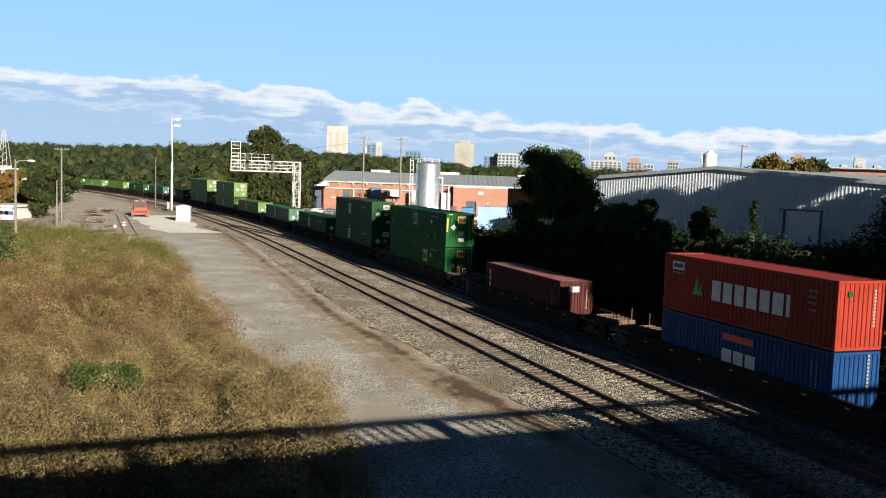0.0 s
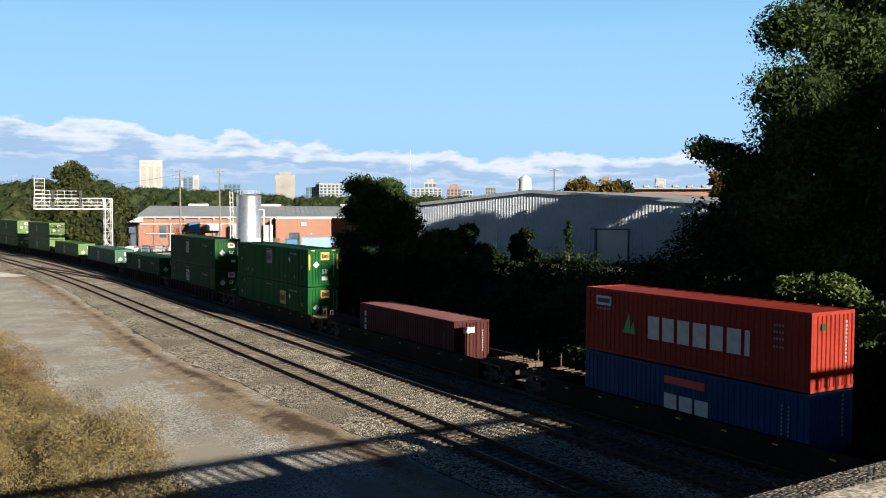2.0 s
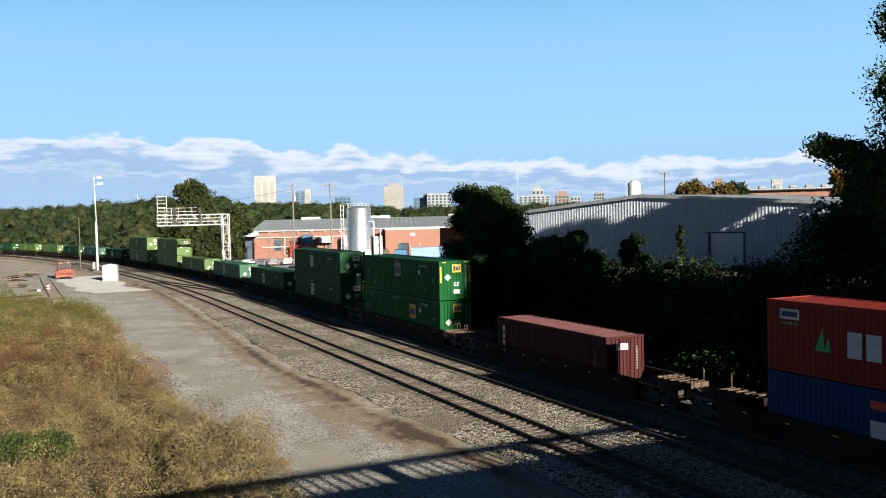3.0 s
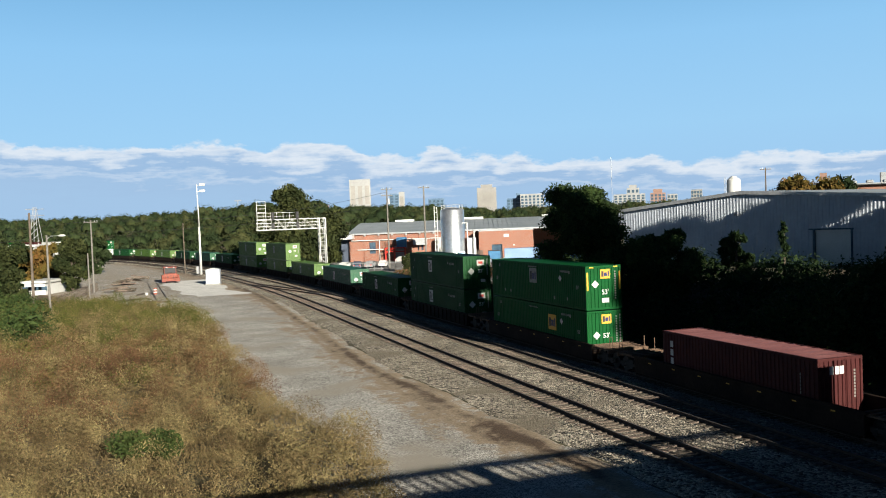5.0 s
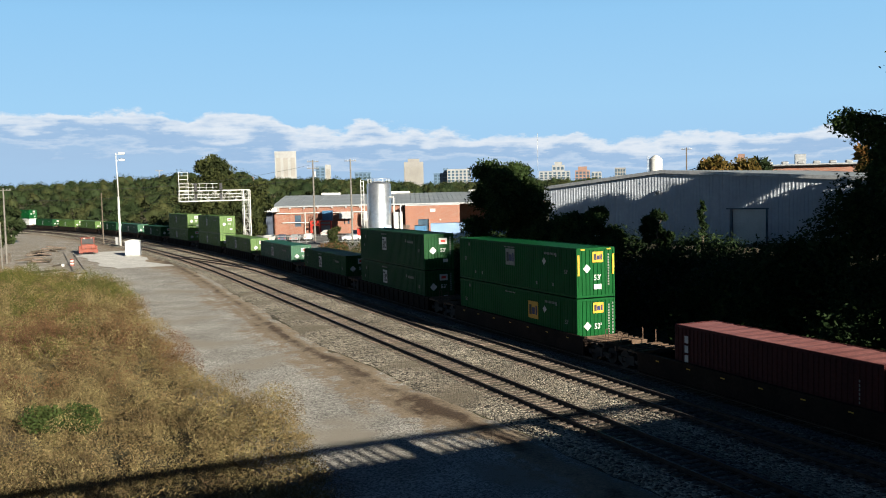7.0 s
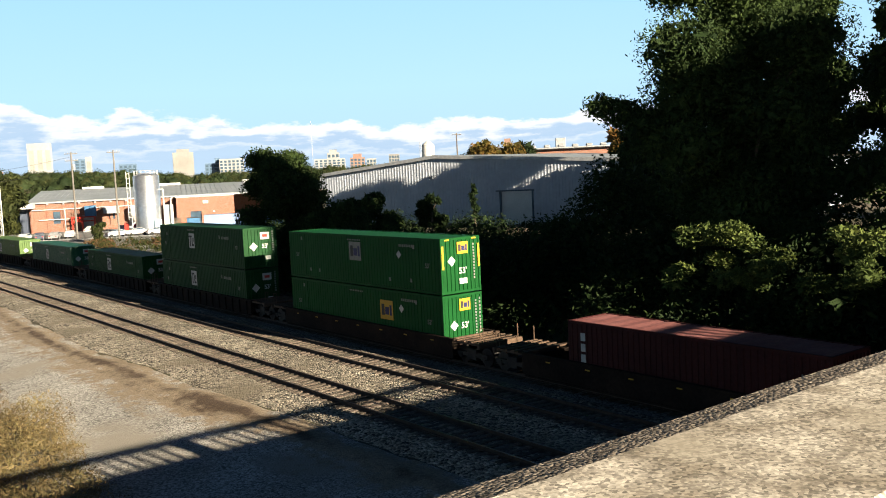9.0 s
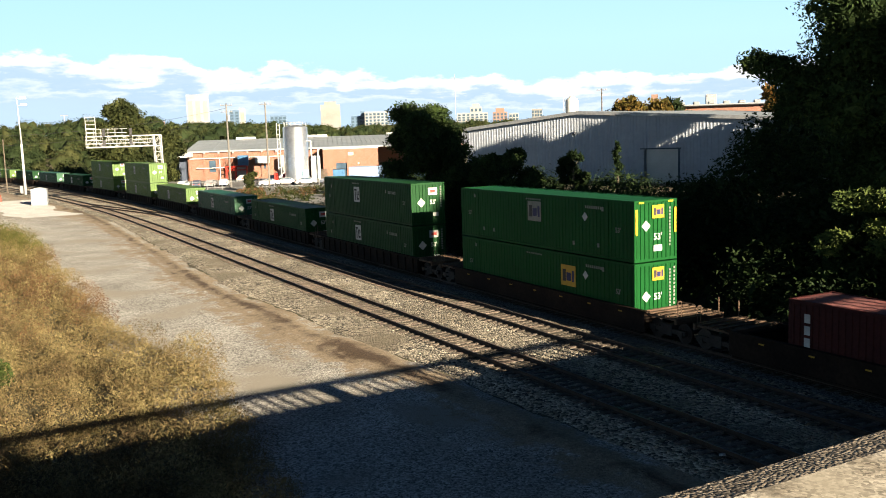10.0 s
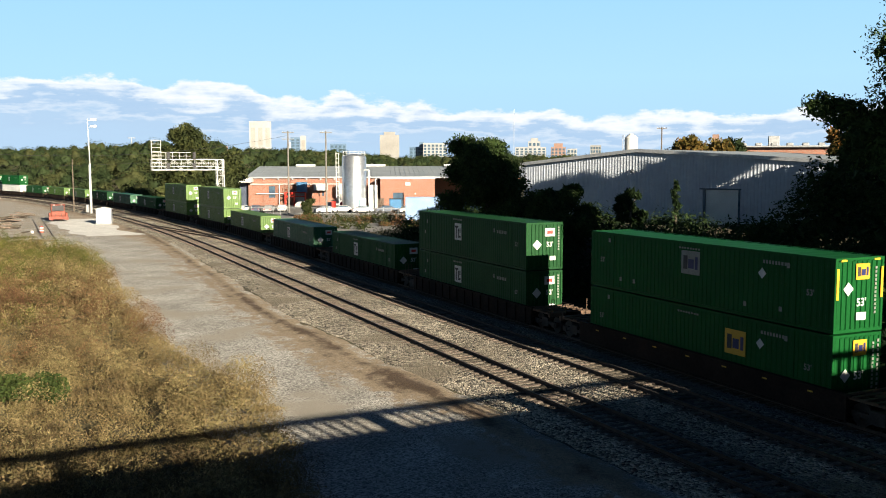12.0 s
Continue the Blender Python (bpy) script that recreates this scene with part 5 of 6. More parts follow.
tree("tall dark tree hung with vines beside the tracks", sn(28.2, 41.0), 25.0, 8.4, 150000, 0.088, L_NEAR, 11, low=0.04, blobs=60, taper=0.62, extra=((-3.2, 1.5, 9.8, 2.4), (-2.0, 0.5, 8.4, 2.4), (-4.6, 1.0, 10.0, 1.8), (-3.6, -0.5, 11.5, 2.3), (-3.8, -0.8, 8.8, 2.3), (-7.2, 1.5, 11.0, 1.0), (-6.2, 1.2, 10.6, 1.3), (-5.4, 0.5, 9.4, 1.6), (-4.4, -1.7, 13.5, 2.4), (-4.0, -1.5, 16.5, 2.2), (-3.2, -1.2, 19.5, 2.0), (-1.8, -0.6, 22.5, 1.8)))
tree("tall thin-crowned tree behind the vine-hung one", sn(22, 48), 26.0, 7.0, 46000, 0.11, L_NEAR, 12, low=0.3, blobs=26)
tree("dark tree at the edge of the bank", polar(43.5, 62), 14.0, 5.5, 30000, 0.13, L_NEAR, 19, low=0.03, blobs=34)
tree("broad dark tree by the bridge end", sn(12, 46.5), 17.5, 6.2, 60000, 0.12, L_NEAR, 13, low=0.05, blobs=36)
tree("broad dark tree by the bridge end", sn(6, 49), 19.0, 8.0, 12000, 0.28, L_NEAR, 14, low=0.1, blobs=26)
# added trees, mostly hidden; most are placed to cast shade on the warehouse wall
for i, (tx, ty, th, sp) in enumerate(((52.8, 70, 22.0, 7.0), (61.7, 62, 24.5, 4.8), (72, 74, 15, 7.0), (84, 60, 20, 7.0), (57, 82, 7, 5.0), (48.5, 89, 9, 6.0))):
    tree("dark tree added behind the vine-hung ones, mostly to shade the warehouse", (tx, ty), th, sp, 7000, 0.36, L_NEAR, 60 + i, low=0.1, blobs=24)
# two trees added out of view, crowns set to shade bank and undergrowth
for i, (ts, tn, th, sp, lo) in enumerate(((-25.4, 47.0, 29, 6.3, 0.64), (-31, 55, 25, 6.0, 0.2))):
    tree("unseen tall tree added behind the bridge to shade the bank", sn(ts, tn), th, sp, 30000, 0.36, L_NEAR, 70 + i, low=lo, blobs=48)
tree("dark rounded tree in front of the warehouse", polar(7.1, 82), 11.6, 5.0, 40000, 0.13, L_NEAR, 15, low=0.05, blobs=46)
tree("small dark tree beside the rounded one", polar(11.4, 78), 6.2, 3.4, 16000, 0.14, L_NEAR, 16, low=0.03, blobs=26)
tree("young tree poking out of the undergrowth", polar(15.6, 80), 5.0, 1.6, 6000, 0.12, L_VINE, 17, low=0.1, blobs=16)
tree("thin vine-wrapped stem before the warehouse", polar(18.25, 88), 5.6, 0.45, 1100, 0.11, L_VINE, 18, low=0.3, blobs=14)

rng0 = random.Random(5)
spots = []
for i in range(420):
    s, n = rng0.uniform(-6, 98), 35.5 + abs(rng0.gauss(0, 9))
    x, y = sn(s, n)
    r = rng0.uniform(1.2, 2.6)
    spots.append((x, y, terrain(x, y) + r * 0.3, r * 1.25, r * rng0.uniform(0.8, 1.15)))
patch("undergrowth", "dark tangle of vines and brush on the bank", "undergrowth", spots, 170000, 0.125, L_VINE, 21)
spots = []
for i in range(110):
    s, n = rng0.uniform(4, 47), 36 + rng0.uniform(0, 9)
    x, y = sn(s, n)
    r = rng0.uniform(1.4, 2.6)
    up = (n - 36) * 0.75 * smooth(50, 34, s)
    spots.append((x, y, terrain(x, y) + r * 0.4 + up, r, r * 1.1))
patch("vine_mounds", "mounded vines climbing towards the trees", "vines", spots, 110000, 0.115, L_VINE, 22)
# bush tips: sunlight is put into a lighter leaf green than the vines
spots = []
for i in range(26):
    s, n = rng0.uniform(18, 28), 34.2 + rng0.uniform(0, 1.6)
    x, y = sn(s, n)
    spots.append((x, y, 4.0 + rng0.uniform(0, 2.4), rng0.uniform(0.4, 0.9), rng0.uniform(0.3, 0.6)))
patch("sunlit_bush", "bush tips coloured bright green as if catching the sun", "bush", spots, 6500, 0.10, L_BRUSH, 23)

spots = []
for i in range(190):
    x, y = sn(rng0.uniform(100, 176), 34.5 + rng0.uniform(0, 6))
    spots.append((x, y, GROUND + 0.2, rng0.uniform(0.5, 1.2), rng0.uniform(0.5, 1.3)))
patch("dry_brush", "brown dry brush along the far side of the train", "brush", spots, 26000, 0.11, L_WEED, 24)

for name, label, material, count, seed in (("dry_brush", "brown dry brush in front of the plant yard", L_RUST, 50, 26), ("low_brush", "low olive brush in front of the plant yard", L_MID, 120, 27)):
    spots = []
    for i in range(count):
        p = polar(rng0.uniform(-5.0, 5.0), rng0.uniform(142, 172))
        spots.append((p.x, p.y, GROUND + 0.25, rng0.uniform(0.5, 1.3), rng0.uniform(0.5, 1.5)))
    patch(name, label, "brush", spots, 130 * count, 0.12, material, seed)

# trees about the signal bridge and the left side
tree("large dark green tree behind the signal bridge", polar(-11.7, 205), 19.0, 11.5, 13000, 0.32, L_MID, 31, low=0.06, blobs=46, taper=0.72)
tree("round green tree behind the signal bridge", polar(-9.6, 215), 12.5, 8.0, 9000, 0.36, L_MID, 32, low=0.08, blobs=18)
tree("dark green tree by the fence", polar(-24.2, 168), 9.6, 3.6, 9000, 0.2, L_MID, 33, low=0.05, blobs=26)
tree("green tree by the fence", polar(-27.6, 138), 8.6, 4.2, 9000, 0.2, L_MID, 34, low=0.05, blobs=26)
for i, (az, d, h, mt) in enumerate(((-25.6, 178, 8.2, L_AUTUMN), (-26.9, 186, 9.0, L_FAR), (-28.6, 176, 9.4, L_FAR), (-22.9, 230, 8.5, L_FAR), (-23.6, 250, 9.0, L_FAR), (-29.5, 150, 9, L_NEAR))):
    tree("mixed green and yellowing tree inside the curve", polar(az, d), h, 4.4, 3600, 0.32, mt, 80 + i, low=0.05, blobs=24)
tree("leafy green thicket at the field edge", polar(-30.2, 94), 5.2, 3.6, 14000, 0.12, L_MID, 35, low=0.05, blobs=18, category="bush")
tree("leafy green thicket at the field edge", polar(-29.0, 108), 5.6, 3.4, 12000, 0.13, L_FERN, 36, low=0.05, blobs=16, category="bush")
tree("round olive shrub by the yard fence", polar(-4.3, 176), 3.6, 2.2, 3200, 0.16, L_MID, 40, low=0.03, blobs=14, category="shrub")
tree("autumn tinted tree beyond the warehouse", polar(19.0, 190), 15.3, 9.0, 9000, 0.3, L_AUTUMN, 37, low=0.2, blobs=34)
tree("green tree beyond the warehouse", polar(21.2, 196), 14.9, 8.0, 8000, 0.3, L_FAR, 38, low=0.2, blobs=30)
tree("autumn tinted tree by the far brick roof", polar(27.4, 150), 12.5, 4.0, 3000, 0.35, L_AUTUMN, 39, low=0.3, blobs=14)


def far_woods():
    """Wooded slopes: each crown a lumpy dome under a coat of leaves."""
    rng = np.random.default_rng(77)
    rnd = random.Random(8)
    cs, rs = [], []
    for i in range(3000):
        az = rnd.uniform(-37, 30)
        d = track_range(az) + 18 + 560 * rnd.random() ** 0.85
        p = polar(az, d)
        if az > -7.5 and d < 330 or min((p - W(q, N_A)).length for q in range(200, 640, 14)) < 19:
            continue
        h = rnd.uniform(4.2, 9.8) * (1 + 0.45 * noise.noise((p.x * 0.013, p.y * 0.013, 4))) * (0.62 + 0.38 * smooth(0, 160, d - track_range(az)))
        cs.append((p.x, p.y, terrain(p.x, p.y) + h * 0.45))
        rs.append((h * rnd.uniform(0.36, 0.66),) * 2 + (h * 0.55,))
    bm = bmesh.new()
    bmesh.ops.create_icosphere(bm, subdivisions=2, radius=1)
    base = np.array([v.co[:] for v in bm.verts])
    tri = np.array([[v.index for v in f.verts] for f in bm.faces if f.calc_center_median().z > -0.15])
    bm.free()
    cs, rs = np.array(cs), np.array(rs)
    lump = 0.80 * rng.uniform(0.52, 1.12, (len(cs), len(base)))[:, :, None]
    vs = (cs[:, None] + base[None] * rs[:, None] * lump).reshape(-1, 3)
    fs = (tri[None] + (np.arange(len(cs)) * len(base))[:, None, None]).reshape(-1, 3)
    me = bpy.data.meshes.new("woods_crowns")
    me.vertices.add(len(vs))
    me.vertices.foreach_set("co", vs.ravel())
    me.loops.add(fs.size)
    me.loops.foreach_set("vertex_index", fs.ravel())
    me.polygons.add(len(fs))
    me.polygons.foreach_set("loop_start", np.arange(len(fs)) * 3)
    me.materials.append(L_FAR)
    me.update(calc_edges=True)
    tagged(new("far_woods", me), "rolling green woods with a few yellowing crowns", "woods", kind="stuff")
    pts = np.vstack([blob(rng, 260, c, r, 0.75) for c, r in zip(cs, rs)])
    tagged(new("woods_leaves", leaf_mesh("woods_leaves", pts, 0.36, L_FAR, rng, 0.7, 0.0, True, 0.5)), "outer leaves of the rolling green woods", "woods", kind="stuff")


far_woods()


# ---- weed field ----
def weeds(name, label, material, area, count, seed, tall=1.0):
    """Bushy dry weeds: each plant a tuft of narrow leaves and a branching top."""
    rng = np.random.default_rng(seed)
    pts, k = [], 0
    vs = []
    s = rng.uniform(area[0], area[1], count * 2)
    n = rng.uniform(area[2], area[3], count * 2)
    cells = {}
    for a, b in zip(s, n):
        edge = 7.6 + 1.9 * math.exp(-((a - 38) / 9) ** 2) - 10 * smooth(104, 142, a) + wob(a, 1.3, 1) + 0.5 * noise.noise((a * 0.8, 3.3, 1))
        if b > edge - 0.3 or k >= count:
            continue
        p = W(float(a), float(b))
        patchy = noise.noise((p.x * 0.35, p.y * 0.35, 7.0))
        if patchy < -0.42:
            continue
        big = noise.noise((p.x * 0.13, p.y * 0.13, 2.0))
        pts.append((p.x, p.y, GROUND, tall * max(0.16, 0.62 + 0.7 * patchy + 0.5 * big + 1.5 * noise.noise((p.x * 0.62, p.y * 0.62, 9.0)) + 0.2 * rng.random()) * (0.45 + 0.55 * min(1.0, (edge - b) / 1.6))))
        k += 1
    pts = np.array(pts)
    per = 150 if area[0] < 50 else 64
    near = area[0] < 50
    base = np.repeat(pts, per, axis=0)
    d = rng.normal(size=(len(base), 3))
    d /= np.linalg.norm(d, axis=1)[:, None]
    d[:, 2] = np.abs(d[:, 2]) * 1.15 - 0.1
    r = rng.uniform(0.55, 1.08, len(base))[:, None]
    wide = np.repeat(rng.uniform(0.3, 0.68, len(pts)), per)[:, None]
    cen = base[:, :3] + d * r * np.hstack([wide, wide, 0.85 * base[:, 3:4]])
    me = leaf_mesh(name, cen, 0.047 if near else 0.080, material, rng, 1.0, 0.45, True, 0.3)
    return tagged(new(name, me), label, "weeds", kind="stuff")


weeds("dry_weeds", "waist-high golden brown dry weeds", L_WEED, (14, 62, -22, 10.5), 4400, 41, 1.1)
weeds("dry_weeds", "golden brown dry weeds farther up the field", L_WEED, (62, 142, -24, 9), 5600, 42, 1.25)
weeds("green_weeds", "yellow-green weeds among the dry ones", L_WEED_GREEN, (62, 138, -34, 3), 4400, 43, 1.35)


def weed_bushes(s0, s1, n0, count, leaves, size, material, label, seed):
    """Rounded dry bushes that stand above the rest of the field."""
    rng, rnd = np.random.default_rng(seed), random.Random(seed)
    pts = []
    for i in range(count):
        a, b = rnd.uniform(s0, s1), rnd.uniform(n0, 10)
        edge = 7.4 + 1.9 * math.exp(-((a - 38) / 9) ** 2) - 10 * smooth(104, 142, a) + wob(a, 1.3, 1)
        if b > edge - 0.5:
            continue
        p, r = W(a, b), rnd.uniform(0.5, 1.35)
        h = r * rnd.uniform(0.8, 1.3)
        pts.append(blob(rng, int(leaves * r * r), (p.x, p.y, GROUND + 0.35 + 0.35 * h), (r, r, h), 0.55))
    pts = np.vstack(pts)
    pts = pts[pts[:, 2] > GROUND + 0.1]
    tagged(new("dry_bushes", leaf_mesh("dry_bushes", pts, size, material, rng, 1.0, 0.35, True, 0.36)), label, "weeds", kind="stuff")


weed_bushes(16, 50, -22, 330, 1200, 0.047, L_WEED, "rounded golden dry bushes in the weed field", 46)
weed_bushes(46, 84, -14, 150, 800, 0.054, L_RUST, "rust-brown dry bushes in the weed field", 47)
weed_bushes(55, 110, -22, 420, 420, 0.065, L_WEED, "golden brown dry bushes up the field", 48)
weed_bushes(78, 128, -26, 420, 380, 0.075, L_WEED_GREEN, "yellow-green bushes at the far end of the field", 49)
spots = []
for i in range(90):
    p = polar(rng0.uniform(-34, -26.5), rng0.uniform(84, 130))
    r = rng0.uniform(1.0, 2.3)
    spots.append((p.x, p.y, GROUND + r * 0.4, r * 1.2, r * rng0.uniform(0.8, 1.3)))
patch("thicket", "leafy green thicket along the edge of the field", "thicket", spots, 30000, 0.15, L_FERN, 45)
rngf = np.random.default_rng(44)
fern = polar(-21.2, 40.5)
fp = np.vstack([blob(rngf, 700, (fern.x + dx, fern.y + dy, 0.75), (0.6, 0.55, 0.6), 0.3) for dx, dy in ((0, 0), (0.9, 0.3), (-0.7, 0.2), (1.5, -0.2))])
tagged(new("green_shrub", leaf_mesh("green_shrub", fp, 0.075, L_FERN, rngf, 0.8)), "low fresh green shrub among dry weeds", "shrub")

# ---- signal bridge ----
def gantry():
    base = W(157, N_C + 4.0)
    yaw = on_line(157)[2]
    g = thing("signal_bridge", "white lattice cantilever signal bridge over the tracks", "signal bridge", m=Matrix.Translation((base.x, base.y, GROUND)) @ Matrix.Rotation(yaw, 4, "Z"))
    top, bot, arm = 10.9, 9.2, -11.2
    for x in (-0.55, 0.55):
        for y in (-0.55, 0.55):
            bars("column_leg", M_WHITE, g, [((x, y, 0), (x, y, top))], 0.085, 6)
    segs = []
    for i in range(8):
        z0, z1 = i * top / 8, (i + 1) * top / 8
        for y in (-0.55, 0.55):
            a, b = (-0.55, 0.55) if i % 2 else (0.55, -0.55)
            segs.append(((a, y, z0), (b, y, z1)))
            segs.append(((-0.55, y, z1), (0.55, y, z1)))
        for x in (-0.55, 0.55):
            a, b = (-0.55, 0.55) if i % 2 else (0.55, -0.55)
            segs.append(((x, a, z0), (x, b, z1)))
    bars("column_lacing", M_WHITE, g, segs, 0.04, 5)
    for y in (-0.55, 0.55):
        for z in (bot, top):
            bars("arm_chord", M_WHITE, g, [((0.55, y, z), (arm, y, z))], 0.085, 6)
    segs = []
    for i in range(9):
        x0, x1 = -0.55 + (arm + 0.55) * i / 9, -0.55 + (arm + 0.55) * (i + 1) / 9
        for y in (-0.55, 0.55):
            a, b = (bot, top) if i % 2 else (top, bot)
            segs.append(((x0, y, a), (x1, y, b)))
            segs.append(((x1, y, bot), (x1, y, top)))
        segs.append(((x1, -0.55, top), (x1, 0.55, top)))
        segs.append(((x1, -0.55, bot), (x1, 0.55, bot)))
    bars("arm_lacing", M_WHITE, g, segs, 0.024, 5)
    for y in (-0.55, 0.55):
        for z in (bot + 0.55, bot + 1.1):
            bars("arm_rail", M_WHITE, g, [((-0.55, y, z), (arm, y, z))], 0.045, 5)
    boxes("walkway", M_GREY, g, [(arm, 0.4, -0.5, 0.5, bot - 0.12, bot - 0.04)])
    rail = []
    for x in np.arange(arm, -4.6, 1.1):
        rail.append(((x, -0.6, top), (x, -0.6, top + 1.15)))
    for z in (top + 0.55, top + 1.15):
        rail.append(((arm, -0.6, z), (-4.9, -0.6, z)))
    bars("handrail", M_WHITE, g, rail, 0.032, 5)
    for dx in (0.0, 1.5):
        bars("cage_post", M_WHITE, g, [((arm + dx, -0.3, bot), (arm + dx, -0.3, 14.0))], 0.05, 5)
    for z in np.arange(bot, 14.1, 0.6):
        bars("cage_bar", M_WHITE, g, [((arm, -0.3, z), (arm + 1.5, -0.3, z))], 0.04, 5)
    for x in (-8.6, -4.4):
        bm = bmesh.new()
        add_box(bm, x - 0.26, x + 0.26, -0.74, -0.64, top - 0.05, top + 1.25)
        bmesh.ops.bevel(bm, geom=bm.edges[:], offset=0.05, segments=2, affect="EDGES")
        for z in (0.22, 0.6, 0.98):
            add_bar(bm, (x, -0.74, top + z), (x, -1.0, top + z), 0.13, 10, 0.15)
        part("signal_head", bm, M_BLACK, g, "black three-lamp signal head")
        bm = bmesh.new()
        add_box(bm, x - 0.24, x + 0.24, -0.76, -0.66, bot + 0.1, bot + 1.15)
        part("signal_head", bm, M_BLACK, g)


gantry()


# ---- poles ----
def utility_pole(label, place, top, material, arms=1, lamp=False, r=0.16, wires=True):
    x, y = place[0], place[1]
    p = thing("utility_pole", label, "utility pole", m=Matrix.Translation((x, y, GROUND - 0.1)))
    h = top - GROUND
    bm = bmesh.new()
    add_bar(bm, (0, 0, 0), (0, 0, h), r, 10, r * 0.68)
    part("pole", bm, material, p)
    for i in range(arms):
        z = h - 0.35 - 1.3 * i
        boxes("crossarm", material, p, [(-1.15, 1.15, -0.06, 0.06, z - 0.07, z + 0.07)])
        for q in (-1.05, -0.6, 0.6, 1.05):
            bars("insulator", M_GREY, p, [((q, 0, z + 0.07), (q, 0, z + 0.28))], 0.05, 6)
    if arms > 1:
        bm = bmesh.new()
        add_bar(bm, (0.34, 0, h - 3.4), (0.34, 0, h - 2.3), 0.26, 12)
        part("transformer", bm, M_GREY, p)
    if lamp:
        bars("lamp_arm", M_GREY, p, [((0, 0, h - 0.5), (0.5, 0, h - 0.12)), ((0.5, 0, h - 0.12), (1.5, 0, h - 0.1))], 0.04, 6)
        bm = bmesh.new()
        bmesh.ops.create_icosphere(bm, subdivisions=2, radius=0.5, matrix=Matrix.Translation((1.9, 0, h - 0.1)) @ Matrix.Diagonal((1, 0.4, 0.3, 1)))
        part("lamp_head", bm, M_WHITE, p)
    return p


utility_pole("pale wooden pole with a cobra-head lamp", polar(-25.45, 122), 9.6, M_PALE_WOOD, 0, True)
utility_pole("weathered pole with crossarm at the fence", polar(-23.05, 160), 11.7, M_PALE_WOOD, 1)
utility_pole("short grey pole beside the fence", polar(-23.3, 150), 6.6, M_PALE_WOOD, 0, r=0.13)
utility_pole("bare brown wooden pole at the field edge", polar(-26.3, 128), 12.5, M_WOOD, 0, r=0.19)
utility_pole("plain wooden pole near the light mast", polar(-17.88, 212), 10.9, M_WOOD, 0, r=0.15)
utility_pole("tall utility pole with crossarms and transformer", polar(-5.5, 188), 16.5, M_PALE_WOOD, 2, r=0.2)
utility_pole("tall utility pole with a side bracket", polar(-3.2, 184), 16.4, M_PALE_WOOD, 1, r=0.2)
utility_pole("utility pole with crossarm beyond the warehouse", polar(17.35, 210), 18.0, M_WOOD, 1, r=0.2)


def wire(a, b, sag, r=0.02):
    """One continuous sagging wire, square in section."""
    a, b = Vector(a), Vector(b)
    side = (b - a).cross(Vector((0, 0, 1))).normalized() * r
    up = Vector((0, 0, r))
    vs = []
    for i in range(17):
        p = a.lerp(b, i / 16) - Vector((0, 0, sag * 4 * (i / 16) * (1 - i / 16)))
        vs += [p - side, p - up, p + side, p + up]
    fs = [(4 * i + q, 4 * i + (q + 1) % 4, 4 * i + 4 + (q + 1) % 4, 4 * i + 4 + q) for i in range(16) for q in range(4)]
    tagged(new("overhead_wire", mesh("overhead_wire", vs, fs, M_BLACK)), "thin dark overhead wire between poles", "wire", "overhead wires")


wire(polar(-40, 120, z=10.5), polar(-23.05, 160, z=11.5), 0.8)
wire(polar(-23.05, 160, z=11.5), polar(-5.5, 188, z=15.5), 1.8, 0.025)
wire(polar(-23.05, 160, z=9.6), polar(-5.5, 188, z=13.0), 1.2, 0.02)
wire(polar(-40, 120, z=8.5), polar(-23.05, 160, z=9.6), 0.6)


def mast():
    p = polar(-16.95, 200)
    m = thing("light_mast", "tall white floodlight mast on a thick lower tube", "light mast", m=Matrix.Translation((p.x, p.y, GROUND)))
    bm = bmesh.new()
    add_bar(bm, (0, 0, 0), (0, 0, 10.2), 0.26, 14, 0.21)
    part("lower_tube", bm, M_WHITE, m, smooth=True)
    bm = bmesh.new()
    add_bar(bm, (0.05, 0, 10.2), (-0.15, 0, 19.2), 0.14, 12, 0.08)
    part("upper_tube", bm, M_WHITE, m, smooth=True)
    bars("bracket", M_WHITE, m, [((-0.15, 0, 18.9), (1.3, 0, 18.9)), ((-0.15, 0, 17.6), (1.3, 0, 17.6))], 0.05, 6)
    for z in (18.9, 17.6):
        for x in (0.8, 1.35):
            bm = bmesh.new()
            add_box(bm, x - 0.3, x + 0.3, -0.35, 0.1, z - 0.1, z + 0.4)
            part("floodlight", bm, M_WHITE, m, bevel=0.05)
    boxes("junction_box", M_GREY, m, [(-0.9, -0.42, -0.3, 0.3, 0.4, 1.9)])


mast()


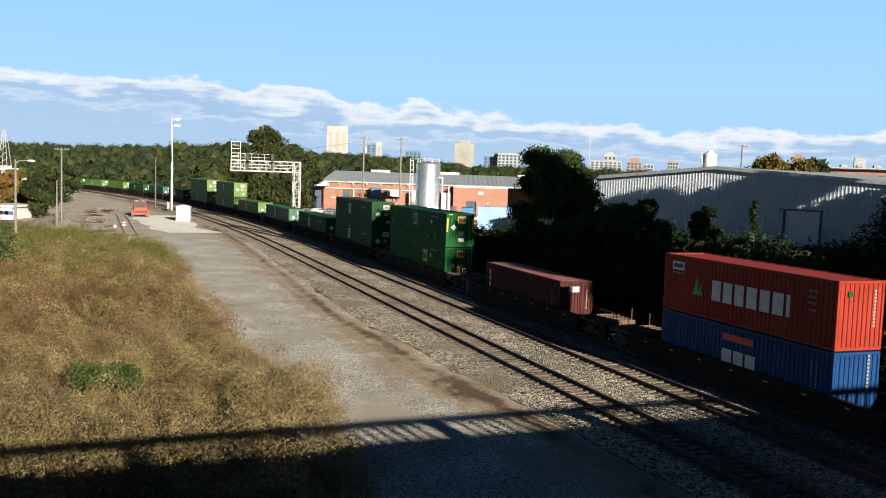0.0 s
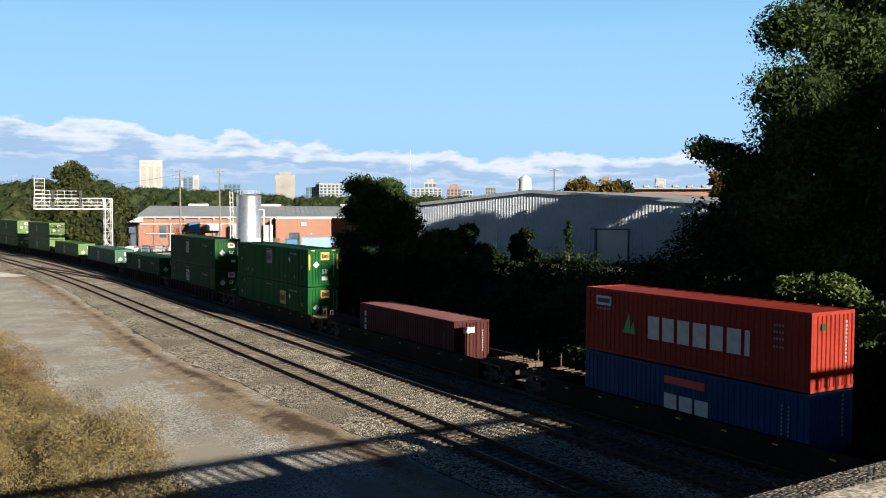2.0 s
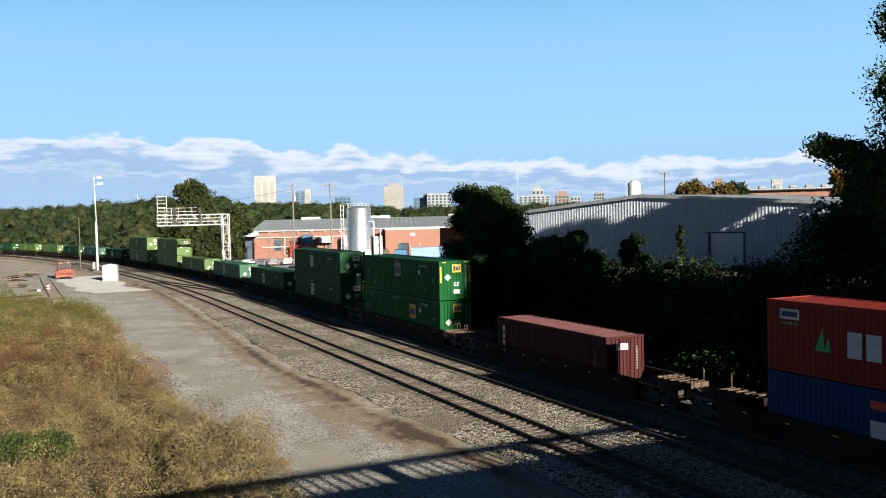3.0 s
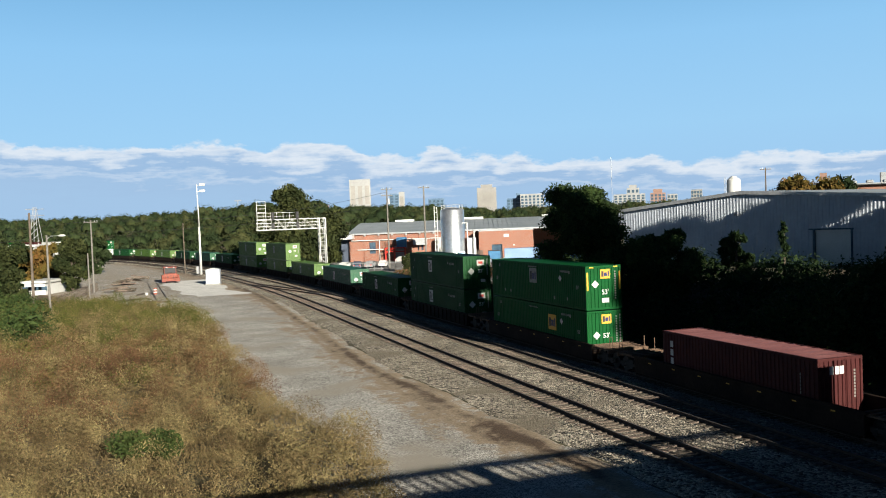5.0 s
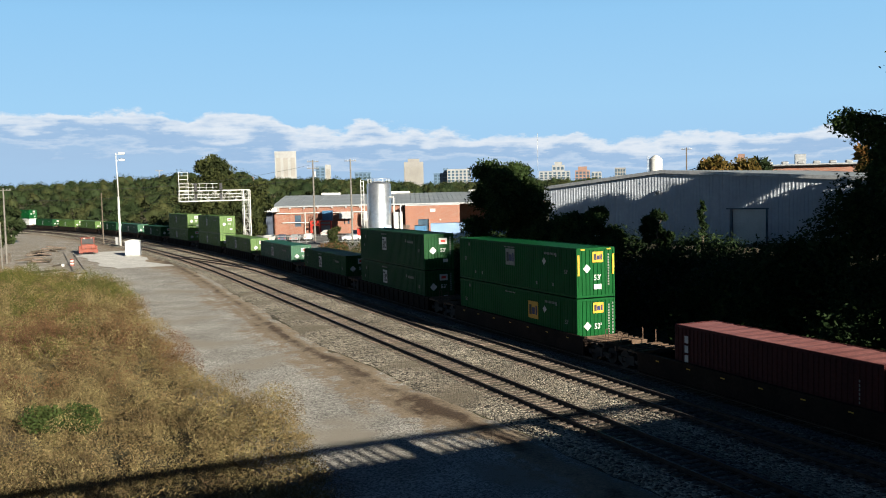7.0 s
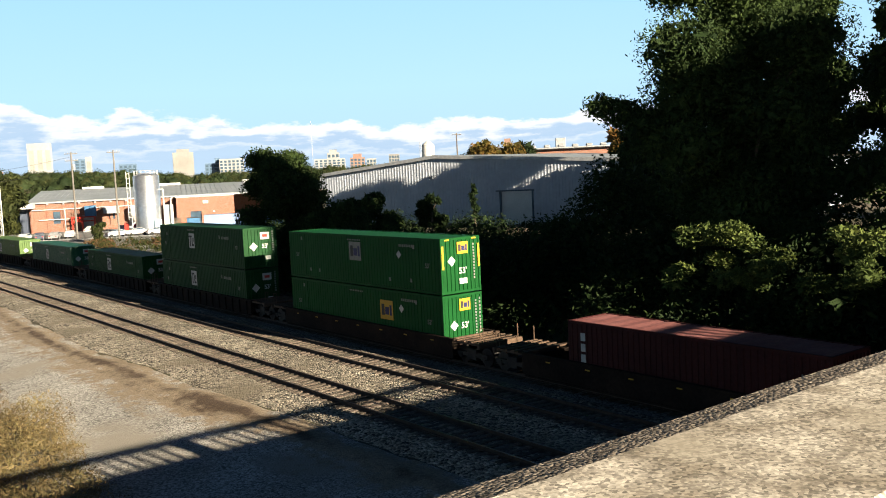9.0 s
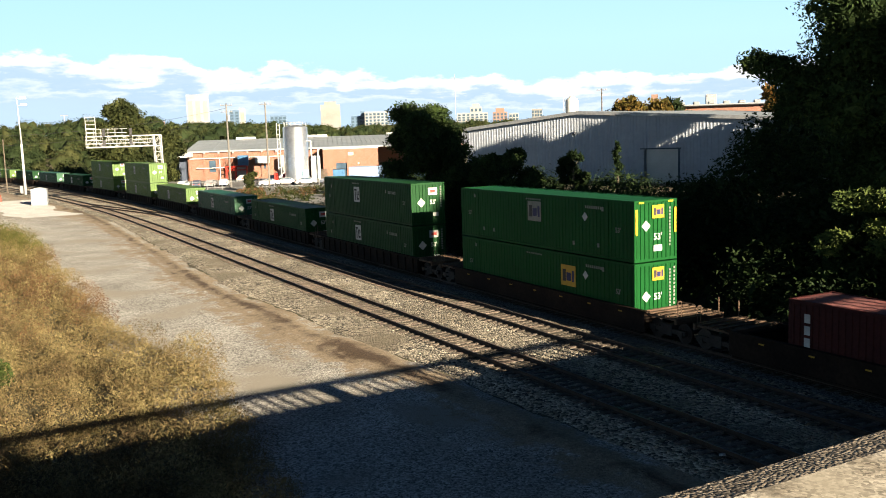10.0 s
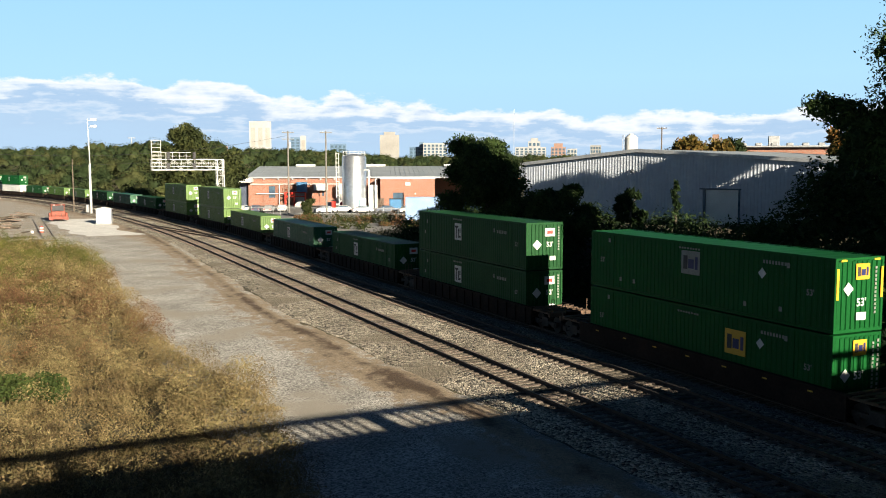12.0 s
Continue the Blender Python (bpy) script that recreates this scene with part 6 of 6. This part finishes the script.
def shed():
    p = polar(-16.25, 166)
    x, y, yaw = p.x, p.y, on_line(160)[2]
    ribbon("pad", "pale crushed stone pad round the relay hut", "gravel pad", M_PAD, 138, 184, 1.5, lambda s: [(n, GROUND + 0.055) for n in np.linspace(8.2 + wob(s, 2.5, 12), 16.4 + wob(s, 2.0, 15), 6)], rough=0.03)
    h = thing("relay_hut", "small white metal relay hut with a peaked roof", "hut", m=Matrix.Translation((x, y, GROUND + 0.05)) @ Matrix.Rotation(yaw - 0.25, 4, "Z"))
    boxes("hut_body", M_SIDING, h, [(-1.2, 1.2, -1.1, 1.1, 0.15, 2.55)], bevel=0.03)
    boxes("hut_door", M_WHITE, h, [(0.0, 0.95, -1.14, -1.103, 0.25, 2.2)])
    boxes("hut_base", M_DECK, h, [(-1.3, 1.3, -1.2, 1.2, -0.1, 0.149)])
    vs = [(-1.3, -1.2, 2.555), (1.3, -1.2, 2.555), (1.3, 1.2, 2.555), (-1.3, 1.2, 2.555), (0, -1.2, 2.85), (0, 1.2, 2.85)]
    share("hut_roof", mesh("hut_roof", vs, [(3, 2, 1, 0), (0, 1, 4), (2, 3, 5), (1, 2, 5, 4), (3, 0, 4, 5)], M_WHITE), h)
    boxes("vent", M_GREY, h, [(-0.85, -0.35, -1.13, -1.103, 0.4, 1.0)])
    boxes("hut_handle", M_BLACK, h, [(0.08, 0.16, -1.18, -1.14, 1.1, 1.3)])


shed()


def tamper():
    p = polar(-18.77, 178)
    m = thing("track_machine", "orange-red ballast machine parked on the siding", "track machine", m=Matrix.Translation((p.x, p.y, -0.26)) @ Matrix.Rotation(siding(170)[2], 4, "Z"))
    boxes("chassis", M_MACHINE, m, [(-1.25, 1.25, -2.6, 3.6, 0.6, 0.95), (-1.45, 1.45, -2.9, -2.5, 0.35, 0.8)], bevel=0.03)
    bm = bmesh.new()
    for a in ((-1.1, -0.98), (0.98, 1.1)):
        for b in ((-1.6, -1.48), (0.9, 1.02)):
            add_box(bm, *a, *b, 0.95, 2.75)
    add_box(bm, -1.2, 1.2, -1.75, 1.15, 2.75, 2.95)
    add_box(bm, -1.1, 1.1, -1.6, -1.5, 0.95, 1.65)
    part("cab", bm, M_MACHINE, m, bevel=0.02)
    boxes("cab_glass", M_BLACK, m, [(-0.97, 0.97, -1.56, -1.53, 1.66, 2.74), (-1.06, -1.03, -1.47, 0.9, 1.3, 2.74), (1.03, 1.06, -1.47, 0.9, 1.3, 2.74)])
    boxes("front_hopper", M_MACHINE, m, [(-1.15, 1.15, -2.45, -1.78, 0.96, 1.75)], bevel=0.05)
    boxes("side_panel", M_MACHINE, m, [(-1.12, -1.07, -1.47, 0.9, 0.96, 1.6), (1.07, 1.12, -1.47, 0.9, 0.96, 1.6)])
    boxes("engine_box", M_MACHINE, m, [(-0.95, 0.95, 1.3, 3.5, 0.95, 2.0)], bevel=0.04)
    for sx in (-1, 1):
        boxes("side_arm", M_MACHINE, m, [(*sorted((sx * 1.2, sx * 1.55)), -2.4, -0.6, 0.5, 1.5)], bevel=0.03)
        boxes("ballast_wing", M_MACHINE, m, [(*sorted((sx * 0.9, sx * 1.6)), -3.3, -3.05, 0.25, 0.95)], bevel=0.03)
        for y in (-1.9, 2.6):
            bm = bmesh.new()
            bmesh.ops.create_cone(bm, cap_ends=True, segments=18, radius1=0.36, radius2=0.34, depth=0.12, matrix=Matrix.Translation((sx * 0.755, y, 0.36)) @ Matrix.Rotation(math.pi / 2, 4, "Y"))
            part("wheel", bm, M_TRUCK, m)
    bars("lever_frame", M_BLACK, m, [((-0.5, -2.5, 0.8), (-0.5, -2.3, 1.9)), ((0.5, -2.5, 0.8), (0.5, -2.3, 1.9)), ((-0.5, -2.3, 1.9), (0.5, -2.3, 1.9))], 0.06, 6)
    for x in (-0.6, 0.6):
        boxes("headlight", M_DECAL, m, [(x - 0.14, x + 0.14, -1.8, -1.76, 2.78, 2.92)])


tamper()


def barrel():
    p = polar(-19.65, 148)
    b = thing("traffic_barrel", "orange and white traffic barrel by the siding", "barrel", m=Matrix.Translation((p.x, p.y, GROUND + 0.03)))
    for z0, z1, mt in ((0, 0.25, M_MACHINE), (0.25, 0.45, M_WHITE), (0.45, 0.65, M_MACHINE), (0.65, 0.85, M_WHITE), (0.85, 1.05, M_MACHINE)):
        bm = bmesh.new()
        add_bar(bm, (0, 0, z0), (0, 0, z1), 0.33 - 0.08 * z0, 14, 0.33 - 0.08 * z1)
        part("band", bm, mt, b)
    w = thing("white_marker", "small white block on the gravel", "marker", m=Matrix.Translation((p.x - 0.9, p.y - 1.2, GROUND + 0.03)))
    boxes("marker_body", M_WHITE, w, [(-0.2, 0.2, -0.15, 0.15, 0, 0.4)], bevel=0.05)


barrel()


def fence(label, a, b, h, step, material, slat=0.14, category="fence"):
    a, b = Vector(a), Vector(b)
    d = b - a
    f = thing("fence", label, category, m=Matrix.Translation((a.x, a.y, GROUND)) @ Matrix.Rotation(math.atan2(d.y, d.x), 4, "Z"))
    k = int(d.length / step)
    bm = bmesh.new()
    add_box(bm, -slat / 2, slat / 2, -0.02, 0.02, 0, h)
    first = part("slat", bm, material, f)
    me = first.data
    for i in range(1, k):
        share("slat", me, f, Matrix.Translation((i * step, 0, 0.05 * math.sin(i * 1.7))))
    for z in (0.4, h - 0.3):
        boxes("rail_bar", material, f, [(0, d.length, 0.021, 0.07, z, z + 0.08)])
    return f


fence("brown weathered picket fence along the field", polar(-25.0, 136), polar(-22.8, 166), 1.5, 0.5, M_WOOD)
fence("chain-link style fence along the plant yard", polar(-8.6, 188), polar(4.4, 176), 1.8, 1.5, M_GREY, 0.07)


# ---- clutter of the plant yard and the field's far end ----
yard = ribbon("yard", "grey asphalt yard before the brick plant", "yard", M_ASPHALT, 1, 2, 1, lambda s: [(29, -0.31), (30, -0.31)])
yard.data = mesh("yard", [(-28, 182, GROUND + 0.04), (-4, 132, GROUND + 0.04), (44, 118, GROUND + 0.04), (44, 226, GROUND + 0.04), (-46, 226, GROUND + 0.04)], [(0, 1, 2, 3, 4)], M_ASPHALT)


def car(label, place, yaw, material):
    c = thing("car", label, "car", "parked cars", m=Matrix.Translation((place[0], place[1], GROUND + 0.04)) @ Matrix.Rotation(radians(yaw), 4, "Z"))
    prof = [(-2.2, 0.35), (-2.25, 0.75), (-2.1, 0.95), (-1.3, 1.02), (-0.75, 1.45), (0.9, 1.48), (1.5, 1.02), (2.1, 0.9), (2.25, 0.6), (2.2, 0.35)]
    bm = bmesh.new()
    rings = [[bm.verts.new((x, y * (0.82 if z > 1.1 else 1), z)) for x, z in prof] for y in (-0.88, 0.88)]
    k = len(prof)
    for i in range(k):
        bm.faces.new((rings[0][i], rings[0][(i + 1) % k], rings[1][(i + 1) % k], rings[1][i]))
    bm.faces.new(rings[0][::-1])
    bm.faces.new(rings[1])
    part("body", bm, material, c, bevel=0.05)
    boxes("side_window", M_GLASS, c, [(-0.95, 1.05, -0.83, -0.80, 1.05, 1.4), (-0.95, 1.05, 0.80, 0.83, 1.05, 1.4)])
    for x in (-1.35, 1.35):
        for y in (-0.8, 0.8):
            bm = bmesh.new()
            bmesh.ops.create_cone(bm, cap_ends=True, segments=16, radius1=0.33, radius2=0.33, depth=0.2, matrix=Matrix.Translation((x, y, 0.33)) @ Matrix.Rotation(math.pi / 2, 4, "X"))
            part("wheel", bm, M_RUBBER, c)
    for x in (-2.24, 2.24):
        for y in (-0.6, 0.6):
            boxes("headlight", M_RED if x < 0 else M_DECAL, c, [(x - 0.02, x + 0.02, y - 0.16, y + 0.16, 0.68, 0.82)])


car("white parked car by the plant", polar(-4.7, 214), 70, M_WHITE)
car("white parked van by the tank", polar(-2.95, 208), 100, M_WHITE)
car("silver parked car at the fence", polar(-3.3, 190), 15, M_GREY)
car("red parked car by the tank", polar(-2.1, 212), 85, M_RED)
for az, d, yaw, label, m in ((-8.3, 196, 80, "white parked car along the fence", M_WHITE), (-7.5, 197, 95, "dark parked car along the fence", M_SLATE), (-6.7, 196, 85, "silver parked car along the fence", M_GREY), (-5.9, 198, 92, "white parked car along the fence", M_WHITE), (-1.0, 190, 12, "silver parked car along the fence", M_GREY), (0.5, 191, 8, "dark parked car along the fence", M_SLATE), (1.9, 189, 14, "white parked car along the fence", M_WHITE)):
    car(label, polar(az, d), yaw, m)
car("white parked car beyond the train", polar(-10.6, 182), 20, M_WHITE)
car("silver parked car at the fence", polar(-2.2, 192), 10, M_WHITE)


def crate_stack(place):
    c = thing("pallet_stack", "stack of brown wooden pallets in the yard", "pallets", m=Matrix.Translation((place[0], place[1], GROUND + 0.04)))
    for i in range(12):
        boxes("pallet", M_WOOD, c, [(-0.6, 0.6, -0.5, -0.4, i * 0.22, i * 0.22 + 0.1), (-0.6, 0.6, 0.4, 0.5, i * 0.22, i * 0.22 + 0.1), (-0.62, 0.62, -0.52, 0.52, i * 0.22 + 0.1, i * 0.22 + 0.14)])


for az in (-0.45, -0.1, 0.2):
    crate_stack(polar(az, 203))


def dumpster(label, place, w, h, material):
    d = thing("dumpster", label, "dumpster", m=Matrix.Translation((place[0], place[1], GROUND + 0.04)))
    boxes("bin", material, d, [(-w / 2, w / 2, -1, 1, 0.1, h)], bevel=0.05)
    boxes("lid", M_BLACK, d, [(-w / 2 - 0.05, w / 2 + 0.05, -1.05, 1.05, h + 0.002, h + 0.1)])
    for x in np.arange(-w / 2 + 0.4, w / 2, 0.9):
        boxes("rib", material, d, [(x - 0.06, x + 0.06, -1.08, -1.003, 0.15, h - 0.1)])


dumpster("blue steel dumpster in the plant yard", polar(1.05, 202), 2.6, 2.4, M_PALEBLUE)
dumpster("red steel bin beside the tank", polar(-2.75, 204), 0.9, 2.0, M_RED)


def trailer():
    p = polar(4.3, 150)
    t = thing("box_trailer", "blue-white box trailer parked behind the tree", "trailer", m=Matrix.Translation((p.x, p.y, GROUND)) @ Matrix.Rotation(radians(-4), 4, "Z"))
    boxes("box", mat("pale_blue_white", (0.13, 0.20, 0.33), (0.17, 0.25, 0.38), 0.5, 0.5), t, [(-6.8, 6.5, -1.25, 1.25, 1.0, 4.75)], bevel=0.04)
    boxes("frame", M_BLACK, t, [(-6.7, 6.4, -0.5, 0.5, 0.7, 0.99)])
    for x in (4.2, 5.4):
        for y in (-1.0, 1.0):
            bm = bmesh.new()
            bmesh.ops.create_cone(bm, cap_ends=True, segments=16, radius1=0.5, radius2=0.5, depth=0.3, matrix=Matrix.Translation((x, y, 0.5)) @ Matrix.Rotation(math.pi / 2, 4, "X"))
            part("wheel", bm, M_RUBBER, t)


trailer()


def brush_pile(place, seed):
    rnd = random.Random(seed)
    b = thing("debris_pile", "pile of old ties and dark scrap", "debris", m=Matrix.Translation((place[0], place[1], GROUND)))
    for i in range(9):
        bm = bmesh.new()
        add_box(bm, -1.3, 1.3, -0.12, 0.12, -0.1, 0.1, Matrix.Translation((rnd.uniform(-1.5, 1.5), rnd.uniform(-1, 1), 0.12 + 0.1 * i)) @ Matrix.Rotation(rnd.uniform(-0.8, 0.8), 4, "Z") @ Matrix.Rotation(rnd.uniform(-0.15, 0.15), 4, "Y"))
        part("old_tie", bm, M_TIE, b)


brush_pile(polar(-21.2, 178), 1)
brush_pile(polar(-21.6, 158), 2)
brush_pile(polar(-20.6, 190), 3)


def low_house(label, place, w, h, material):
    x, y = place[0], place[1]
    z = terrain(x, y)
    b = thing("house", label, "building", m=Matrix.Translation((x, y, z)))
    boxes("wall", material, b, [(-w / 2, w / 2, -4, 4, 0, h)])
    boxes("roof", M_WHITE, b, [(-w / 2 - 0.4, w / 2 + 0.4, -4.4, 4.4, h + 0.002, h + 0.35)])
    for i in range(4):
        u = -w / 2 + w * (i + 0.5) / 4
        boxes("window", M_GLASS, b, [(u - 0.7, u + 0.7, -4.05, -4.003, h * 0.4, h * 0.7)])


low_house("pale flat-roofed building among the trees", polar(-27.5, 210), 16, 7.5, M_CITY_TAN)
low_house("small white shed beyond the fence", polar(-25.6, 168), 3.5, 2.0, M_WHITE)


# ---- far brick mill with roof vents ----
def mill():
    m = Matrix.Translation(polar(25.5, 205, z=-0.55)) @ Matrix.Rotation(radians(-20), 4, "Z")
    b = thing("brick_mill", "long dark red brick mill with roof vents", "mill", m=m)
    boxes("wall", M_BRICK, b, [(-20, 30, 0, 20, 1, 13.6)])
    boxes("roof", M_BLACK, b, [(-20.6, 31, -1, 21, 13.62, 14.0)])
    boxes("roof_edge", M_GREY, b, [(-20.7, 31.1, -1.1, -1.003, 13.8, 14.05)])
    for x in np.arange(-18.5, 28, 3.1):
        bm = bmesh.new()
        add_box(bm, x - 0.7, x + 0.7, 1.5, 3.0, 14.01, 14.7)
        part("roof_vent", bm, M_GREY, b, bevel=0.2)
    for x in (-6, 13, 15.5):
        boxes("air_unit", M_GREY, b, [(x - 1.1, x + 1.1, 4, 6, 14.01, 16.2)], bevel=0.06)
    boxes("chimney", M_CITY_PINK, b, [(-18.6, -17.2, 3, 5, 14.01, 16.6)])
    for x in np.arange(-18.5, 28, 3.5):
        boxes("window", M_GLASS, b, [(x - 0.8, x + 0.8, -0.06, -0.003, 8.5, 11.5)])


mill()


# ---- skyline ----
def tower(label, az0, az1, el, d, material, glass, cols, rows, crown=0.0):
    a, b = polar(az0, d), polar(az1, d)
    w = (b - a).length
    top = EYE + d * math.tan(radians(el))
    c = (a + b) / 2
    z = terrain(c.x, c.y)
    t = thing("tower", label, "tower block", m=Matrix.Translation((c.x, c.y, z)) @ Matrix.Rotation(math.atan2(b.y - a.y, b.x - a.x), 4, "Z"))
    h = top - z
    boxes("shaft", material, t, [(-w / 2, w / 2, 0, w * 0.9, 0, h)])
    cw = w / cols
    for i in range(cols):
        for j in range(rows):
            u = -w / 2 + cw * (i + 0.5)
            zz = h * (0.25 + 0.7 * (j + 0.5) / rows)
            boxes("window_band", glass, t, [(u - cw * 0.3, u + cw * 0.3, -0.4, -0.05, zz - h * 0.7 / rows * 0.34, zz + h * 0.7 / rows * 0.34)])
    if crown:
        boxes("roof_house", material, t, [(-w * 0.3, w * 0.3, w * 0.2, w * 0.6, h + 0.01, h + crown)])
    return t


M_STRIP = mat("tower_strip", (0.15, 0.143, 0.130), (0.18, 0.172, 0.157), 0.05, 0.6)
tower("tall pale stone tower on the skyline", -7.80, -6.50, 2.58, 1400, M_CITY_TAN, M_STRIP, 3, 1)
tower("dark glass and white office tower", -5.35, -4.75, 1.62, 1500, M_CITY_BLUE, M_GLASS, 2, 6)
tower("white office tower beside dark glass", -4.75, -4.40, 1.72, 1500, M_CITY_TAN, M_STRIP, 1, 1)
tower("low blue glass office block", -2.95, -1.95, 1.22, 1500, M_CITY_BLUE, M_GLASS, 4, 4)
tower("grey-brown ribbed concrete tower", 0.12, 1.32, 1.78, 1450, M_CITY_GREY, M_STRIP, 9, 1, 5)
tower("low office block with cranes", 1.95, 2.7, 1.05, 1500, M_CITY_BLUE, M_GLASS, 3, 4)
tower("dark slab beside the office block", 2.55, 2.85, 1.35, 1500, M_CITY_BLUE, M_GLASS, 1, 4)
tower("pale gridded apartment block", 2.8, 4.25, 1.28, 1480, M_CITY_TAN, M_GLASS, 6, 5)
tower("pale gridded hotel with stepped top", 8.5, 10.4, 1.02, 1480, M_CITY_TAN, M_GLASS, 7, 5)
tower("pale stepped hotel top", 9.3, 10.05, 1.38, 1490, M_CITY_TAN, M_GLASS, 3, 4, 5)
tower("pink stone office block", 10.7, 11.6, 1.02, 1480, M_CITY_PINK, M_GLASS, 4, 4, 6)
tower("pale low office block downtown", 11.7, 12.3, 0.92, 1480, M_CITY_TAN, M_GLASS, 3, 3)
tower("dark office block on the skyline", 13.1, 13.75, 1.12, 1480, M_CITY_GREY, M_GLASS, 4, 4)
tower("brown brick block among far trees", -10.3, -9.1, 1.05, 1100, M_CITY_PINK, M_STRIP, 3, 2)


def skyline_bits():
    p = polar(15.55, 320)
    t = thing("white_silo", "white silo tower beyond the warehouse", "silo", m=Matrix.Translation((p.x, p.y, 0)))
    bm = bmesh.new()
    bmesh.ops.create_cone(bm, cap_ends=True, segments=28, radius1=2.2, radius2=2.2, depth=18.6, matrix=Matrix.Translation((0, 0, 9.3)))
    bmesh.ops.create_cone(bm, cap_ends=True, segments=28, radius1=2.2, radius2=0.6, depth=1.3, matrix=Matrix.Translation((0, 0, 19.25)))
    part("silo_body", bm, M_WHITE, t, smooth=False)
    bars("silo_ladder", M_GREY, t, [((-2.6, -0.5, 0), (-2.6, -0.5, 19.5)), ((-3.1, -0.5, 0), (-3.1, -0.5, 19.5))] + [((-2.6, -0.5, z), (-3.1, -0.5, z)) for z in np.arange(1, 19.5, 0.8)], 0.07, 5)
    p = polar(8.42, 1300)
    t = thing("radio_mast", "thin grey radio mast on the skyline", "radio mast", m=Matrix.Translation((p.x, p.y, 0)))
    bars("mast_tube", M_GREY, t, [((0, 0, 0), (0, 0, 86))], 0.28, 6)
    p = polar(-26.0, 480)
    t = thing("lattice_tower", "grey lattice power tower on the ridge", "power tower", m=Matrix.Translation((p.x, p.y, terrain(p.x, p.y))))
    h = 22.0
    segs = [((sx * 2.6, sy * 2.6, 0), (sx * 0.5, sy * 0.5, h)) for sx in (-1, 1) for sy in (-1, 1)] + [((-4.5, 0, z), (4.5, 0, z)) for z in (h - 1, h - 4)]
    segs += [((-2.6 + 2.1 * z / h, -1, z), (2.6 - 2.1 * (z + 3) / h, -1, z + 3)) for z in range(0, 18, 3)]
    bars("lattice", M_GREY, t, segs, 0.16, 5)
    p = polar(-14.6, 900)
    t = thing("water_mast", "small floodlight mast on the far ridge", "light mast", m=Matrix.Translation((p.x, p.y, terrain(p.x, p.y))))
    bars("mast_tube", M_GREY, t, [((0, 0, 0), (0, 0, 20)), ((-3.4, 0, 20), (3.4, 0, 20))], 0.4, 6)


skyline_bits()


# ---- small things on the ground ----
def litter(place, size, seed):
    rnd = random.Random(seed)
    bm = bmesh.new()
    bmesh.ops.create_icosphere(bm, subdivisions=2, radius=size)
    for v in bm.verts:
        v.co = Vector((v.co.x, v.co.y * 0.7, v.co.z * 0.5)) * rnd.uniform(0.7, 1.25)
    ob = part("litter", bm, M_DECAL)
    ob.location = place
    tagged(ob, "crumpled white scrap of litter on the ground", "litter", "litter in the yard")


LITTER_AT = [(-4.26, 26.64, -0.26), (4.22, 27.74, -0.26), (11.54, 25.28, -0.17), (-12.27, 79.92, -0.26), (-0.55, 74.66, -0.26)]
for i, at in enumerate(LITTER_AT):
    litter(at, 0.08 + 0.02 * (i % 3), i)


def steel_plate(s, n, turn):
    p = W(s, n, GROUND + 0.05)
    t = thing("steel_frame", "dark rusty steel frame lying in the gravel", "scrap", "scrap in the yard", m=Matrix.Translation(p) @ Matrix.Rotation(on_line(s)[2] + turn, 4, "Z"))
    for d in ((-1.2, 1.2, -0.75, -0.6, 0, 0.1), (-1.2, 1.2, 0.6, 0.75, 0, 0.1), (-1.2, -1.05, -0.598, 0.598, 0, 0.1), (1.05, 1.2, -0.598, 0.598, 0, 0.1)):
        boxes("frame_bar", M_TIE, t, [d])


steel_plate(88.6, 6.8, 0.1)
steel_plate(92.0, 6.5, -0.2)


def loose_tie(s, n, turn, label):
    p = W(s, n, -0.06)
    ob = share("loose_tie", TIE)
    ob.matrix_basis = Matrix.Translation((p.x, p.y, GROUND + 0.40)) @ Matrix.Rotation(on_line(s)[2] + turn, 4, "Z")
    tagged(ob, label, "loose tie", "loose ties")


for s, n, turn in ((131, 4.0, 0.4), (133, 3.0, -0.7), (150, 2.4, 1.1)):
    loose_tie(s, n, turn, "weathered loose tie lying in the dirt")


# ---- what moves ----
def motions():
    for ob, centre, z in TRAIN:
        rows = []
        for i in range(13):
            rows.append((float(i), car_pose(centre + SPEED * (10.5 - i), z)))
        walk(ob, rows)


motions()
